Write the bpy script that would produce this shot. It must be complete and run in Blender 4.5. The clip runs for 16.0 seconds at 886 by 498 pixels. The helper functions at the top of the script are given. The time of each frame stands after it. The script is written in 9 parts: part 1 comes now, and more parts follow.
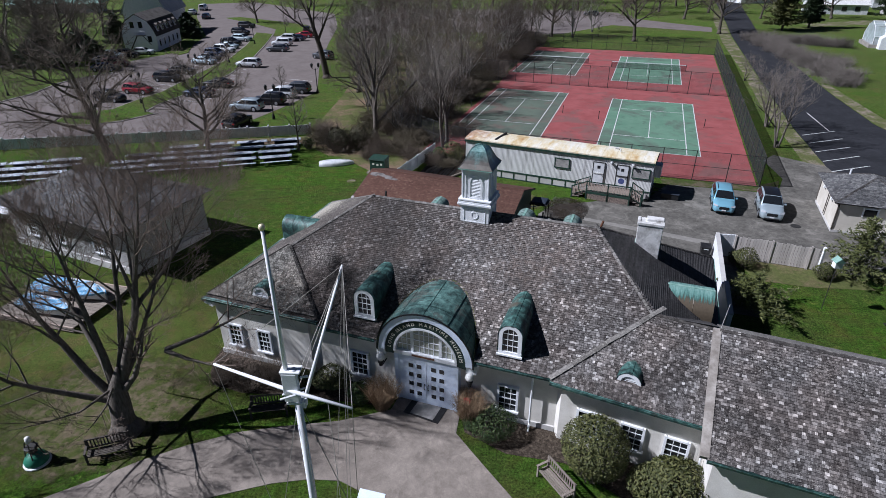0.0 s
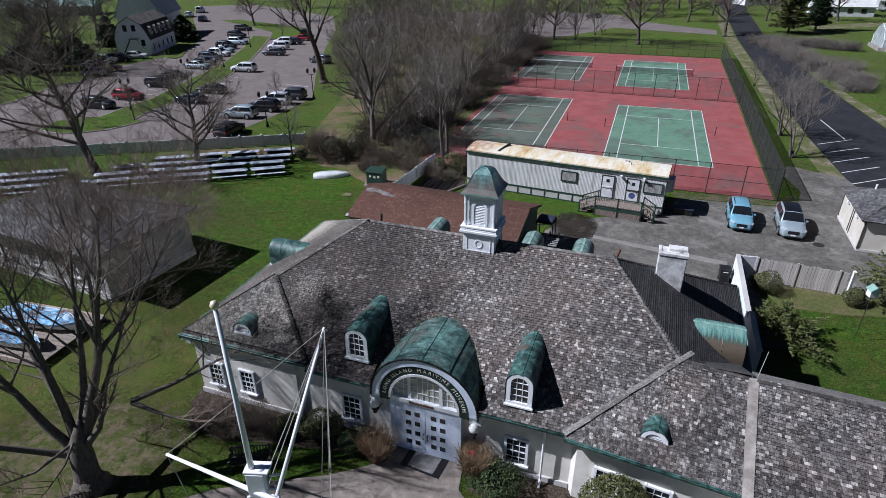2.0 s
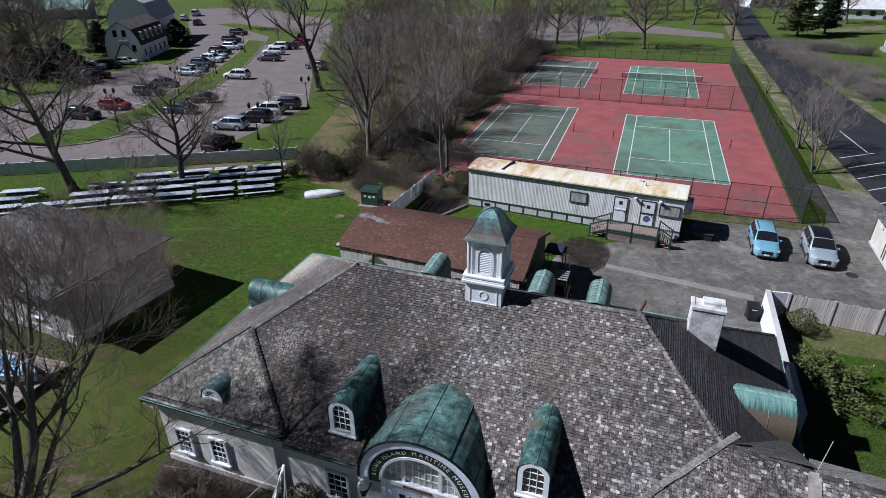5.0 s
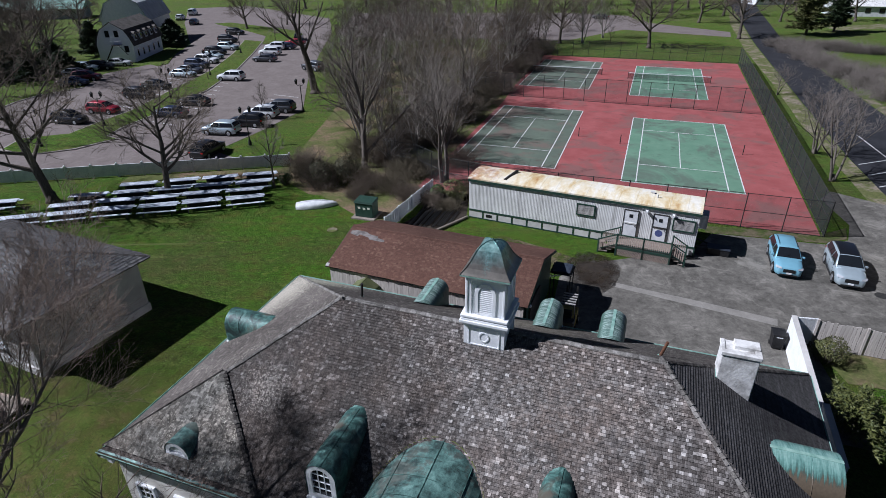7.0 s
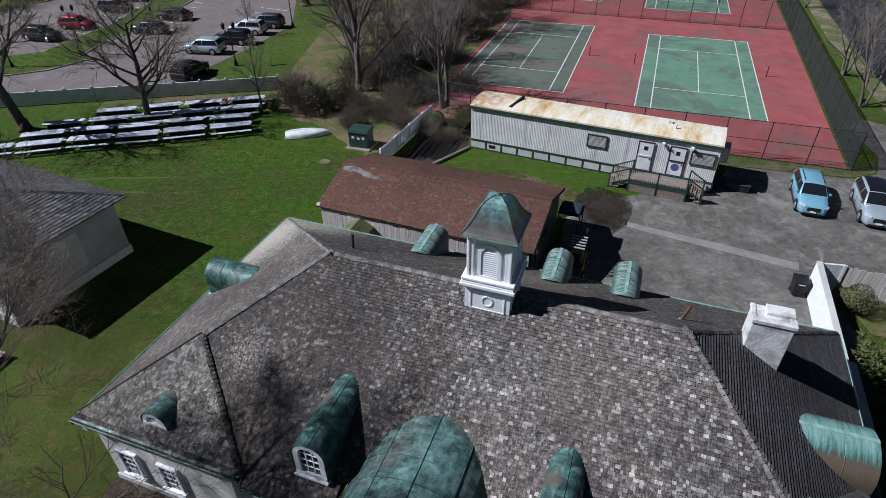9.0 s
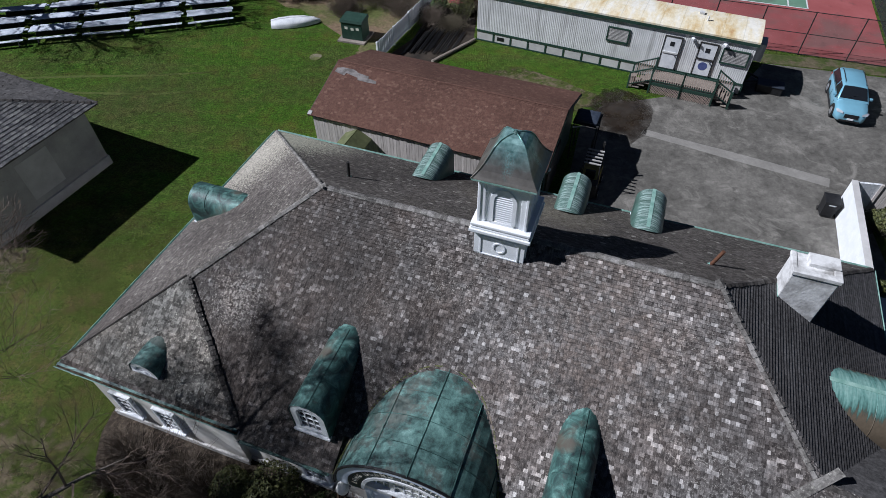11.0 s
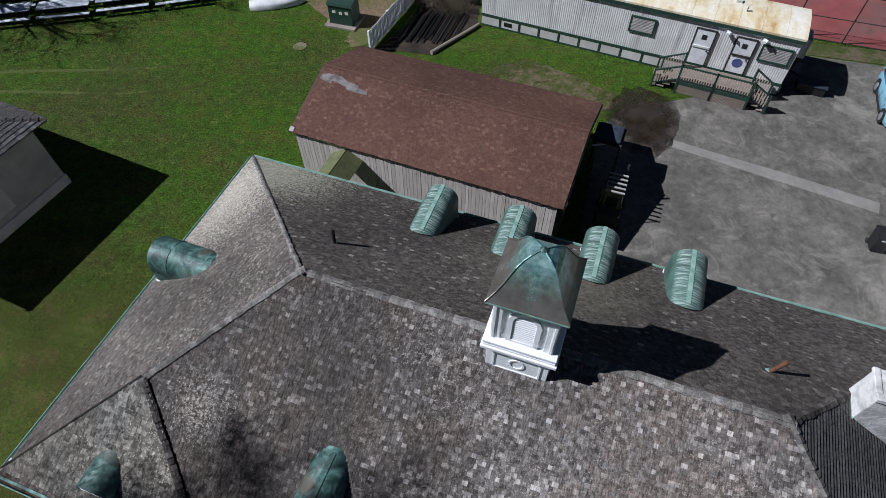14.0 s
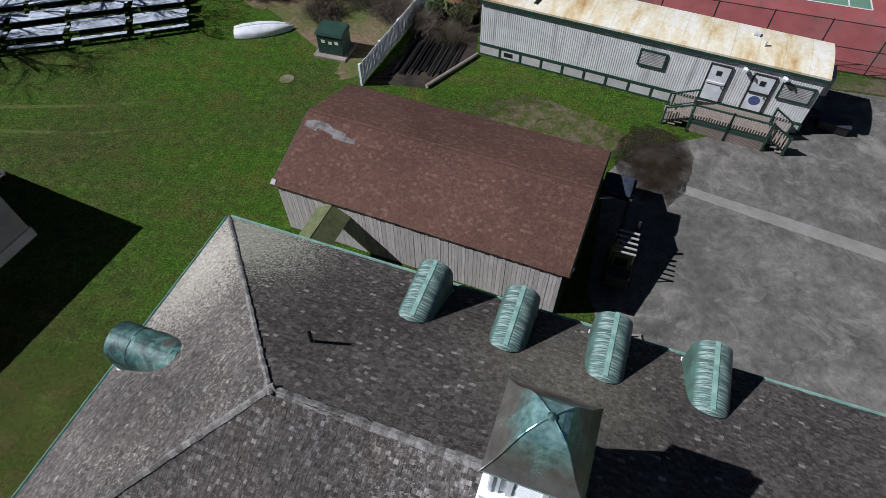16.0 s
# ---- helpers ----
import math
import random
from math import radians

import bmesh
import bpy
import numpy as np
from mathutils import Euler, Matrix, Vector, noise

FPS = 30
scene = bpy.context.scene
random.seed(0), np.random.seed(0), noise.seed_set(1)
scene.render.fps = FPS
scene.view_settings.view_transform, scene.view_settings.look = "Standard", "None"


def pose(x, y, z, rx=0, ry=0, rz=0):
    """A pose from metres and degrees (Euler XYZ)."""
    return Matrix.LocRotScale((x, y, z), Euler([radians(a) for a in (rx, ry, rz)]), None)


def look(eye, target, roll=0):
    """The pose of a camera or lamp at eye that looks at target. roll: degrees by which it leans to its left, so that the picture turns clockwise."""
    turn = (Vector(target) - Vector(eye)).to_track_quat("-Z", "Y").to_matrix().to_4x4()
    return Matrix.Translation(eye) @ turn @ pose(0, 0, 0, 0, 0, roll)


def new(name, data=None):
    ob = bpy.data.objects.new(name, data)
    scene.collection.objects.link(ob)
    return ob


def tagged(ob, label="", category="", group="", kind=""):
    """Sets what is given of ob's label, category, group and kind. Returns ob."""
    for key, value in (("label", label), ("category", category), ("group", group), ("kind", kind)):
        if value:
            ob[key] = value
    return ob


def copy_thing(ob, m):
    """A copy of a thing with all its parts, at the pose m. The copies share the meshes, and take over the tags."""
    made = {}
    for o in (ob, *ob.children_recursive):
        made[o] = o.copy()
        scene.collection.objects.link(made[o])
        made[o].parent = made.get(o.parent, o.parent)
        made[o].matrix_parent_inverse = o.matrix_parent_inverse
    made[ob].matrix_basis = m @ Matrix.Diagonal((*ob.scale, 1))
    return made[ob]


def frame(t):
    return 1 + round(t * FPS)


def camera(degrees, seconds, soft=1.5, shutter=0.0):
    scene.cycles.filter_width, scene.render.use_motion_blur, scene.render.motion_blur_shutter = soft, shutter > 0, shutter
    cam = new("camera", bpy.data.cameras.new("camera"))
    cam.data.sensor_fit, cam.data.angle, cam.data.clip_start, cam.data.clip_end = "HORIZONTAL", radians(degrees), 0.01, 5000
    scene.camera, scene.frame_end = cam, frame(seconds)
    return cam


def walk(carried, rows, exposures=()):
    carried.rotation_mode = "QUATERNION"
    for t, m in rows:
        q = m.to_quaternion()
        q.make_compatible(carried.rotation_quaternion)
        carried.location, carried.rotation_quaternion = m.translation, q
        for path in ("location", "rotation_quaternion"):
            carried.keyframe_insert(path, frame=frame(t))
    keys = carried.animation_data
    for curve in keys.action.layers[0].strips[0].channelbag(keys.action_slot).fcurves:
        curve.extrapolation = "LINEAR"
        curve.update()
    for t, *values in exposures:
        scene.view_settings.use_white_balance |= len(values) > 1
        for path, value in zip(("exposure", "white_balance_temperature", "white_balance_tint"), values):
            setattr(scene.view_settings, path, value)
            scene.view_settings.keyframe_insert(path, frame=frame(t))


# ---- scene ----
cam = camera(74.76, 16.0, soft=0.85)
# seconds, eye, heading, tilt, lean in degrees
ROWS = [
    (0, 1.340, 2.358, 20.612, 3.44, -27.99, -0.28),
    (0.5, 1.262, 3.186, 20.602, 3.45, -27.94, -0.31),
    (1, 1.198, 4.000, 20.584, 3.45, -27.92, -0.31),
    (1.5, 1.152, 4.782, 20.581, 3.44, -27.90, -0.30),
    (2, 1.122, 5.536, 20.591, 3.44, -27.88, -0.32),
    (2.5, 1.097, 6.260, 20.612, 3.45, -27.85, -0.35),
    (3, 1.068, 6.951, 20.650, 3.47, -27.85, -0.38),
    (3.5, 1.037, 7.645, 20.690, 3.47, -27.83, -0.42),
    (4, 0.999, 8.342, 20.731, 3.49, -27.81, -0.44),
    (4.5, 0.956, 9.021, 20.772, 3.47, -27.83, -0.43),
    (5, 0.925, 9.710, 20.796, 3.49, -27.81, -0.42),
    (5.8, 0.951, 10.978, 20.751, 3.57, -27.81, -0.49),
    (6.6, 0.978, 12.245, 20.706, 3.65, -27.83, -0.56),
    (7.1, 0.994, 13.037, 20.678, 3.70, -28.11, -0.61),
    (7.5, 1.008, 13.671, 20.656, 3.74, -29.04, -0.64),
    (8, 0.993, 14.392, 20.597, 3.78, -30.85, -0.65),
    (8.5, 0.960, 15.054, 20.523, 3.85, -33.21, -0.67),
    (9, 0.894, 15.676, 20.457, 3.91, -35.96, -0.69),
    (9.5, 0.822, 16.353, 20.430, 4.08, -38.82, -0.73),
    (10, 0.763, 17.038, 20.438, 4.22, -41.73, -0.78),
    (10.6, 0.613, 17.881, 20.497, 4.14, -45.24, -0.75),
    (11.2, 0.462, 18.770, 20.556, 4.06, -48.69, -0.72),
    (11.7, 0.337, 19.557, 20.606, 3.99, -51.07, -0.70),
    (12.1, 0.237, 20.226, 20.646, 3.94, -52.20, -0.69),
    (12.5, 0.137, 20.936, 20.685, 3.88, -52.53, -0.67),
    (13, 0.101, 21.849, 20.694, 3.89, -52.58, -0.64),
    (13.5, 0.058, 22.818, 20.713, 3.87, -52.65, -0.62),
    (14, 0.009, 23.780, 20.728, 3.82, -52.73, -0.60),
    (14.5, -0.025, 24.749, 20.732, 3.79, -52.79, -0.60),
    (15, -0.019, 25.656, 20.720, 3.78, -52.85, -0.63),
    (15.5, 0.016, 26.481, 20.704, 3.84, -52.89, -0.68),
    (16, 0.051, 27.268, 20.711, 3.91, -52.97, -0.74),
]


def aim(x, y, z, yaw, tilt, lean):
    ahead = Vector((-math.sin(radians(yaw)) * math.cos(radians(tilt)), math.cos(radians(yaw)) * math.cos(radians(tilt)), math.sin(radians(tilt))))
    return look((x, y, z), Vector((x, y, z)) + ahead, lean)


walk(cam, [(t, aim(*row)) for t, *row in ROWS], [(0, 0.3, 5560, 16), (5, 0.34, 5560, 15.5), (8, 0.29, 5600, 15), (10, 0.18, 5620, 13.5), (16, 0.18, 5740, 12.5)])

# ---- light ----
SUN_TO = Vector((-4.07, -0.32, 3.79)).normalized()
sun_data = bpy.data.lights.new("sun", "SUN")
sun_data.energy, sun_data.angle, sun_data.color = 5.0, radians(0.53), (1.0, 0.965, 0.92)
sun = new("sun", sun_data)
sun.matrix_world = Matrix.Translation((0, 0, 60)) @ SUN_TO.to_track_quat("Z", "Y").to_matrix().to_4x4()
world = bpy.data.worlds.new("sky")
scene.world = world
world.use_nodes = True
wn = world.node_tree.nodes
sky = wn.new("ShaderNodeTexSky")
sky.sky_type, sky.sun_disc = "NISHITA", False
sky.air_density, sky.dust_density, sky.ozone_density = 0.24, 0.1, 1.0
sky.sun_elevation, sky.sun_rotation = math.asin(SUN_TO.z), math.atan2(SUN_TO.x, SUN_TO.y)
wn["Background"].inputs["Strength"].default_value = 0.037
world.node_tree.links.new(sky.outputs["Color"], wn["Background"].inputs["Color"])


# ---- materials ----
def rgba(c):
    return (c[0], c[1], c[2], 1.0)


class Nodes:
    """A short hand for node trees."""

    def __init__(self, name):
        self.m = bpy.data.materials.new(name)
        self.m.use_nodes = True
        self.t = self.m.node_tree
        self.bsdf = self.t.nodes["Principled BSDF"]
        self.out = self.t.nodes["Material Output"]
        co = self.t.nodes.new("ShaderNodeTexCoord")
        self.co = co.outputs["Object"]

    def put(self, socket, value):
        if isinstance(value, bpy.types.NodeSocket):
            self.t.links.new(value, socket)
        elif isinstance(value, (tuple, list)) and len(value) == 3 and socket.type == "RGBA":
            socket.default_value = rgba(value)
        else:
            socket.default_value = value

    def scaled(self, sx, sy, sz, turn=0.0, co=None):
        n = self.t.nodes.new("ShaderNodeMapping")
        self.t.links.new(co or self.co, n.inputs["Vector"])
        n.inputs["Scale"].default_value = (sx, sy, sz)
        n.inputs["Rotation"].default_value = (0, 0, radians(turn))
        return n.outputs["Vector"]

    def noise(self, scale, detail=4.0, rough=0.55, co=None, warp=0.0):
        n = self.t.nodes.new("ShaderNodeTexNoise")
        self.t.links.new(co or self.co, n.inputs["Vector"])
        n.inputs["Scale"].default_value, n.inputs["Detail"].default_value = scale, detail
        n.inputs["Roughness"].default_value, n.inputs["Distortion"].default_value = rough, warp
        return n.outputs["Fac"]

    def cells(self, scale, co=None, feature="F1", out="Distance"):
        n = self.t.nodes.new("ShaderNodeTexVoronoi")
        self.t.links.new(co or self.co, n.inputs["Vector"])
        n.feature = feature
        n.inputs["Scale"].default_value = scale
        return n.outputs[out]

    def ramp(self, fac, *stops):
        n = self.t.nodes.new("ShaderNodeValToRGB")
        most = max(1.0, max(p for p, c in stops))
        self.t.links.new(fac if most == 1.0 else self.math("DIVIDE", fac, most), n.inputs["Fac"])
        e = n.color_ramp.elements
        while len(e) < len(stops):
            e.new(0.5)
        for el, (p, c) in zip(e, stops):
            el.position = p / most
            el.color = rgba(c) if isinstance(c, (tuple, list)) else (c, c, c, 1)
        return n.outputs["Color"]

    def mix(self, fac, a, b, kind="MIX"):
        n = self.t.nodes.new("ShaderNodeMix")
        n.data_type, n.blend_type = "RGBA", kind
        self.put(n.inputs[0], fac)
        self.put(n.inputs[6], a)
        self.put(n.inputs[7], b)
        return n.outputs[2]

    def math(self, op, a, b=0.0):
        n = self.t.nodes.new("ShaderNodeMath")
        n.operation = op
        self.put(n.inputs[0], a)
        self.put(n.inputs[1], b)
        return n.outputs[0]

    def island(self):
        return self.t.nodes.new("ShaderNodeNewGeometry").outputs["Random Per Island"]

    def each(self):
        return self.t.nodes.new("ShaderNodeObjectInfo").outputs["Random"]

    def done(self, colour, rough=0.8, metal=0.0, bump=None, height=0.02, strength=0.5, spec=0.3):
        self.put(self.bsdf.inputs["Base Color"], colour)
        self.put(self.bsdf.inputs["Roughness"], rough)
        self.put(self.bsdf.inputs["Metallic"], metal)
        self.put(self.bsdf.inputs["Specular IOR Level"], spec)
        if bump is not None:
            n = self.t.nodes.new("ShaderNodeBump")
            n.inputs["Distance"].default_value, n.inputs["Strength"].default_value = height, strength
            self.put(n.inputs["Height"], bump)
            self.t.links.new(n.outputs["Normal"], self.bsdf.inputs["Normal"])
        return self.m


def plain(name, c1, c2, scale=3.0, rough=0.6, metal=0.0, fine=40.0, height=0.006, spec=0.3, lo=0.35, hi=0.65):
    """A surface of two near shades, blotched at one scale and grained at a finer one."""
    n = Nodes(name)
    big = n.ramp(n.noise(scale, 5, 0.6), (lo, c1), (hi, c2))
    grain = n.noise(fine, 3)
    col = n.mix(0.25, big, n.ramp(grain, (0.3, 0.45), (0.7, 1.0)), "MULTIPLY")
    return n.done(col, rough, metal, grain, height, 0.4, spec)


def shingle_mat(name, stops, light, light_amount, stain, big=0.35, single=False, spot=None, warm=None, wear=0.85, streaks=0.0, patch=None):
    n = Nodes(name)
    along = n.scaled(26.0, 3.2, 3.2)
    n.co = n.t.nodes.new("ShaderNodeNewGeometry").outputs["Position"]
    own = n.ramp(n.each() if single else n.island(), *stops)
    blotch = n.ramp(n.noise(big, 5, 0.6), (0.35, 0.62), (0.65, 1.2))
    col = n.mix(0.8, own, blotch, "MULTIPLY")
    lich = n.math("MULTIPLY", n.ramp(n.noise(0.45, 6, 0.65), (0.42, 0.15), (0.62, 1.0)), n.ramp(n.noise(11.0, 7, 0.85), (0.53, 0.0), (0.6, 1.0)))
    if warm:
        far = n.t.nodes.new("ShaderNodeVectorMath")
        far.operation = "DISTANCE"
        n.t.links.new(n.co, far.inputs[0])
        far.inputs[1].default_value = warm[0]
        d = n.math("ADD", n.math("DIVIDE", far.outputs["Value"], warm[1]), n.math("MULTIPLY", n.noise(0.7, 6, 0.7), 0.9))
        lich = n.math("MULTIPLY", lich, n.ramp(d, (0.9, 1.0), (1.5, 0.3)))
        axes = n.t.nodes.new("ShaderNodeSeparateXYZ")
        n.t.links.new(n.co, axes.inputs[0])
        wx = n.math("ADD", n.math("MULTIPLY", axes.outputs[0], -0.1), n.math("MULTIPLY", n.noise(0.6, 6, 0.7), 1.2))
        col = n.mix(n.ramp(wx, (0.42, 0.0), (0.85, 0.68)), col, (0.062, 0.054, 0.048))
    col = n.mix(n.math("MULTIPLY", lich, light_amount), col, light)
    if spot:
        far = n.t.nodes.new("ShaderNodeVectorMath")
        far.operation = "DISTANCE"
        n.t.links.new(n.co, far.inputs[0])
        far.inputs[1].default_value = spot[0]
        near_ = n.ramp(n.math("DIVIDE", far.outputs["Value"], spot[1]), (0.0, 0.8), (1.0, 0.0))
        mask = n.ramp(n.math("ADD", n.noise(14.0, 6, 0.8), n.math("MULTIPLY", near_, 0.24 if warm else 0.36)), (0.62, 0.0), (0.68, 0.6 if warm else 0.85))
        col = n.mix(mask, col, light)
    if warm:
        col = n.mix(n.math("MULTIPLY", n.ramp(d, (0.55, 0.6), (1.1, 0.0)), n.ramp(n.noise(4.0, 5, 0.7), (0.38, 0.2), (0.6, 1.0))), col, (0.22, 0.19, 0.168))
    rust = n.ramp(n.noise(0.22, 3, 0.5, co=n.scaled(1.6, 0.6, 0.6)), (0.55, 0.0), (0.72, 0.22))
    col = n.mix(rust, col, stain)
    if patch:
        far = n.t.nodes.new("ShaderNodeVectorMath")
        far.operation = "DISTANCE"
        n.t.links.new(n.co, far.inputs[0])
        far.inputs[1].default_value = patch[0]
        m_ = n.ramp(n.math("ADD", n.math("DIVIDE", far.outputs["Value"], patch[1]), n.math("MULTIPLY", n.noise(1.1, 6, 0.7), 1.1)), (0.75, 0.8), (1.45, 0.0))
        col = n.mix(m_, col, n.ramp(n.noise(5.0, 5, 0.75), (0.35, (0.1, 0.086, 0.06)), (0.65, (0.23, 0.212, 0.17))))
    worn = n.noise(8.0, 6, 0.8)
    col = n.mix(wear, col, n.ramp(worn, (0.36, 0.45), (0.64, 1.42)), "MULTIPLY")
    if streaks:
        col = n.mix(streaks, col, n.ramp(n.noise(1.0, 5, 0.7, co=along), (0.34, 0.42), (0.66, 1.5)), "MULTIPLY")
        tint = n.ramp(n.noise(0.5, 5, 0.65), (0.42, 0.0), (0.62, 0.5))
        col = n.mix(tint, col, (1.12, 0.98, 0.9), "MULTIPLY")
    grain = n.noise(40, 5, 0.75)
    col = n.mix(0.6, col, n.ramp(grain, (0.3, 0.5), (0.72, 1.25)), "MULTIPLY")
    return n.done(col, 0.92, 0, grain, 0.01, 0.5, 0.15)


CEDAR = [(0.0, (0.052, 0.047, 0.045)), (0.3, (0.09, 0.083, 0.079)), (0.65, (0.142, 0.132, 0.126)), (0.84, (0.205, 0.192, 0.184)), (0.92, (0.31, 0.294, 0.282)), (0.975, (0.45, 0.43, 0.412)), (1.0, (0.58, 0.56, 0.535))]
m_shingle_one = shingle_mat("single_cedar_shingle", CEDAR, (0.5, 0.48, 0.44), 0.95, (0.13, 0.1, 0.08), single=True, warm=((4.2, 28.6, 6.2), 7.5), streaks=0.7)
m_shingle = shingle_mat("weathered_cedar_shingle", CEDAR, (0.5, 0.48, 0.44), 0.95, (0.13, 0.1, 0.08), warm=((4.2, 28.6, 6.2), 7.5), spot=((-6.9, 29.7, 5.3), 1.7), streaks=0.7)
m_shingle_wing = shingle_mat("wing_cedar_shingle", CEDAR, (0.5, 0.48, 0.44), 0.8, (0.13, 0.1, 0.08), streaks=0.7)
m_shingle_rear = shingle_mat("dark_asphalt_shingle", [(0.0, (0.058, 0.05, 0.045)), (0.5, (0.09, 0.08, 0.072)), (0.94, (0.128, 0.115, 0.104)), (0.985, (0.19, 0.175, 0.155)), (1.0, (0.36, 0.34, 0.3))], (0.42, 0.41, 0.32), 0.35, (0.12, 0.096, 0.066), 0.2, spot=((-8.4, 39.9, 4.4), 5.6), wear=0.8, patch=((3.2, 34.6, 6.0), 3.6))
m_shingle_west = shingle_mat("lichen_grey_shingle", [(0.0, (0.075, 0.065, 0.06)), (0.5, (0.1, 0.088, 0.08)), (0.95, (0.128, 0.114, 0.104)), (1.0, (0.24, 0.225, 0.2))], (0.44, 0.41, 0.34), 0.85, (0.11, 0.088, 0.07), 0.3, spot=((-9.6, 38.9, 4.6), 5.2))
m_shingle_speck = shingle_mat("speckled_corner_shingle", [(0.0, (0.08, 0.076, 0.068)), (0.5, (0.145, 0.138, 0.124)), (1.0, (0.27, 0.26, 0.235))], (0.56, 0.55, 0.48), 1.0, (0.12, 0.1, 0.075), 0.6, streaks=0.5)
# Darker shingle tones carry the shade of slopes turned from the sun.
m_shingle_shaded = shingle_mat("shaded_side_shingle", [(0.0, (0.07, 0.067, 0.066)), (0.6, (0.085, 0.081, 0.08)), (1.0, (0.11, 0.105, 0.103))], (0.18, 0.18, 0.175), 0.2, (0.09, 0.08, 0.07), 0.3)
m_shingle_red = shingle_mat("red_brown_asphalt_shingle", [(0.0, (0.094, 0.049, 0.037)), (0.6, (0.107, 0.056, 0.042)), (0.9, (0.122, 0.066, 0.049)), (1.0, (0.16, 0.093, 0.07))], (0.25, 0.155, 0.115), 0.5, (0.082, 0.046, 0.036), 0.15, wear=0.4)
m_shingle_shed = shingle_mat("grey_slate_shingle", [(0.0, (0.07, 0.07, 0.074)), (0.5, (0.115, 0.115, 0.118)), (1.0, (0.2, 0.197, 0.192))], (0.34, 0.34, 0.31), 0.7, (0.15, 0.13, 0.12), 0.4)
m_roofbase = plain("roof_felt", (0.035, 0.03, 0.028), (0.06, 0.053, 0.048), 1.5, 0.95)
m_cap = shingle_mat("pale_hip_cap", [(0.0, (0.12, 0.112, 0.105)), (0.5, (0.18, 0.17, 0.158)), (1.0, (0.3, 0.285, 0.27))], (0.42, 0.41, 0.36), 0.7, (0.16, 0.13, 0.11))
CAPS = [(0.0, (0.12, 0.112, 0.103)), (0.5, (0.18, 0.17, 0.156)), (1.0, (0.28, 0.265, 0.25))]
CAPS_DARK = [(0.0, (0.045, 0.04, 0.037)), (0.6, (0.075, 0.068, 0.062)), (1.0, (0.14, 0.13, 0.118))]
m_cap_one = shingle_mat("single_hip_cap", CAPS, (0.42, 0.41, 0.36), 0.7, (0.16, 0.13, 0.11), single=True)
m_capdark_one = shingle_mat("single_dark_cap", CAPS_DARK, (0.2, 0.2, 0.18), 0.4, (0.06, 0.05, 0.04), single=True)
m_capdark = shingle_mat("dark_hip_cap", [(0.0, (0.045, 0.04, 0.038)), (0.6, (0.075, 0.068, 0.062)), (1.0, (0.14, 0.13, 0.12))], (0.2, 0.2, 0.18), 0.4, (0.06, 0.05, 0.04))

n = Nodes("verdigris_copper")
streak = n.noise(2.2, 6, 0.65, co=n.scaled(1.0, 1.0, 1.0), warp=0.8)
fleck = n.noise(7.0, 5, 0.7, warp=0.5)
col = n.ramp(streak, (0.34, (0.016, 0.026, 0.027)), (0.46, (0.03, 0.07, 0.063)), (0.57, (0.068, 0.148, 0.13)), (0.72, (0.18, 0.32, 0.285)))
col = n.mix(n.ramp(fleck, (0.56, 0.0), (0.68, 0.8)), col, (0.05, 0.06, 0.055))
col = n.mix(n.ramp(n.noise(0.9, 3, 0.5), (0.58, 0.0), (0.68, 0.55)), col, (0.13, 0.09, 0.065))
m_copper = n.done(col, 0.55, 0.1, n.noise(14, 4), 0.01, 0.4, 0.4)

n = Nodes("pale_hood_copper")
streak = n.noise(1.6, 8, 0.75, co=n.scaled(1.0, 1.0, 1.0), warp=0.15)
col = n.ramp(streak, (0.38, (0.03, 0.048, 0.045)), (0.47, (0.072, 0.14, 0.125)), (0.57, (0.135, 0.25, 0.222)), (0.7, (0.25, 0.4, 0.36)))
col = n.mix(n.ramp(n.noise(0.8, 7, 0.72, warp=0.15), (0.5, 0.0), (0.57, 0.85)), col, n.ramp(n.noise(5, 5), (0.35, (0.05, 0.06, 0.055)), (0.65, (0.12, 0.13, 0.11))))
m_hoodcopper = n.done(col, 0.55, 0.1, n.noise(14, 4), 0.01, 0.4, 0.4)

n = Nodes("streaked_copper")
streak = n.noise(3.0, 6, 0.7, co=n.scaled(0.5, 9.0, 0.5), warp=0.12)
axes = n.t.nodes.new("ShaderNodeSeparateXYZ")
n.t.links.new(n.co, axes.inputs[0])
high = n.ramp(n.math("ADD", axes.outputs[2], n.math("MULTIPLY", n.noise(6, 3), 0.12)), (1.2, 0.0), (1.32, 1.0))
col = n.ramp(n.noise(1.3, 5, 0.6), (0.35, (0.05, 0.085, 0.07)), (0.6, (0.075, 0.14, 0.115)))
col = n.mix(n.math("MULTIPLY", n.ramp(streak, (0.46, 0.0), (0.6, 0.9)), high), col, (0.36, 0.46, 0.43))
m_copper2 = n.done(col, 0.5, 0.1, n.noise(20, 4), 0.006, 0.3, 0.4)

n = Nodes("brown_copper")
streak = n.noise(1.6, 5, 0.6, co=n.scaled(2.5, 2.5, 0.5), warp=0.6)
up = n.t.nodes.new("ShaderNodeSeparateXYZ")
n.t.links.new(n.co, up.inputs[0])
ax_, ay_ = n.math("ABSOLUTE", up.outputs[0]), n.math("ABSOLUTE", up.outputs[1])
mid = n.ramp(n.math("MINIMUM", ax_, ay_), (0.0, 0.5), (0.24, 0.0))
fine_ = n.noise(9.0, 4, 0.6, co=n.scaled(4.0, 4.0, 0.25))
mid = n.math("MULTIPLY", mid, n.ramp(fine_, (0.4, 0.0), (0.6, 1.0)))
crown = n.ramp(n.math("ADD", n.math("ADD", n.math("MULTIPLY", up.outputs[2], 0.9), n.math("MULTIPLY", streak, 0.5)), mid), (0.62, 0.0), (1.2, 1.0))
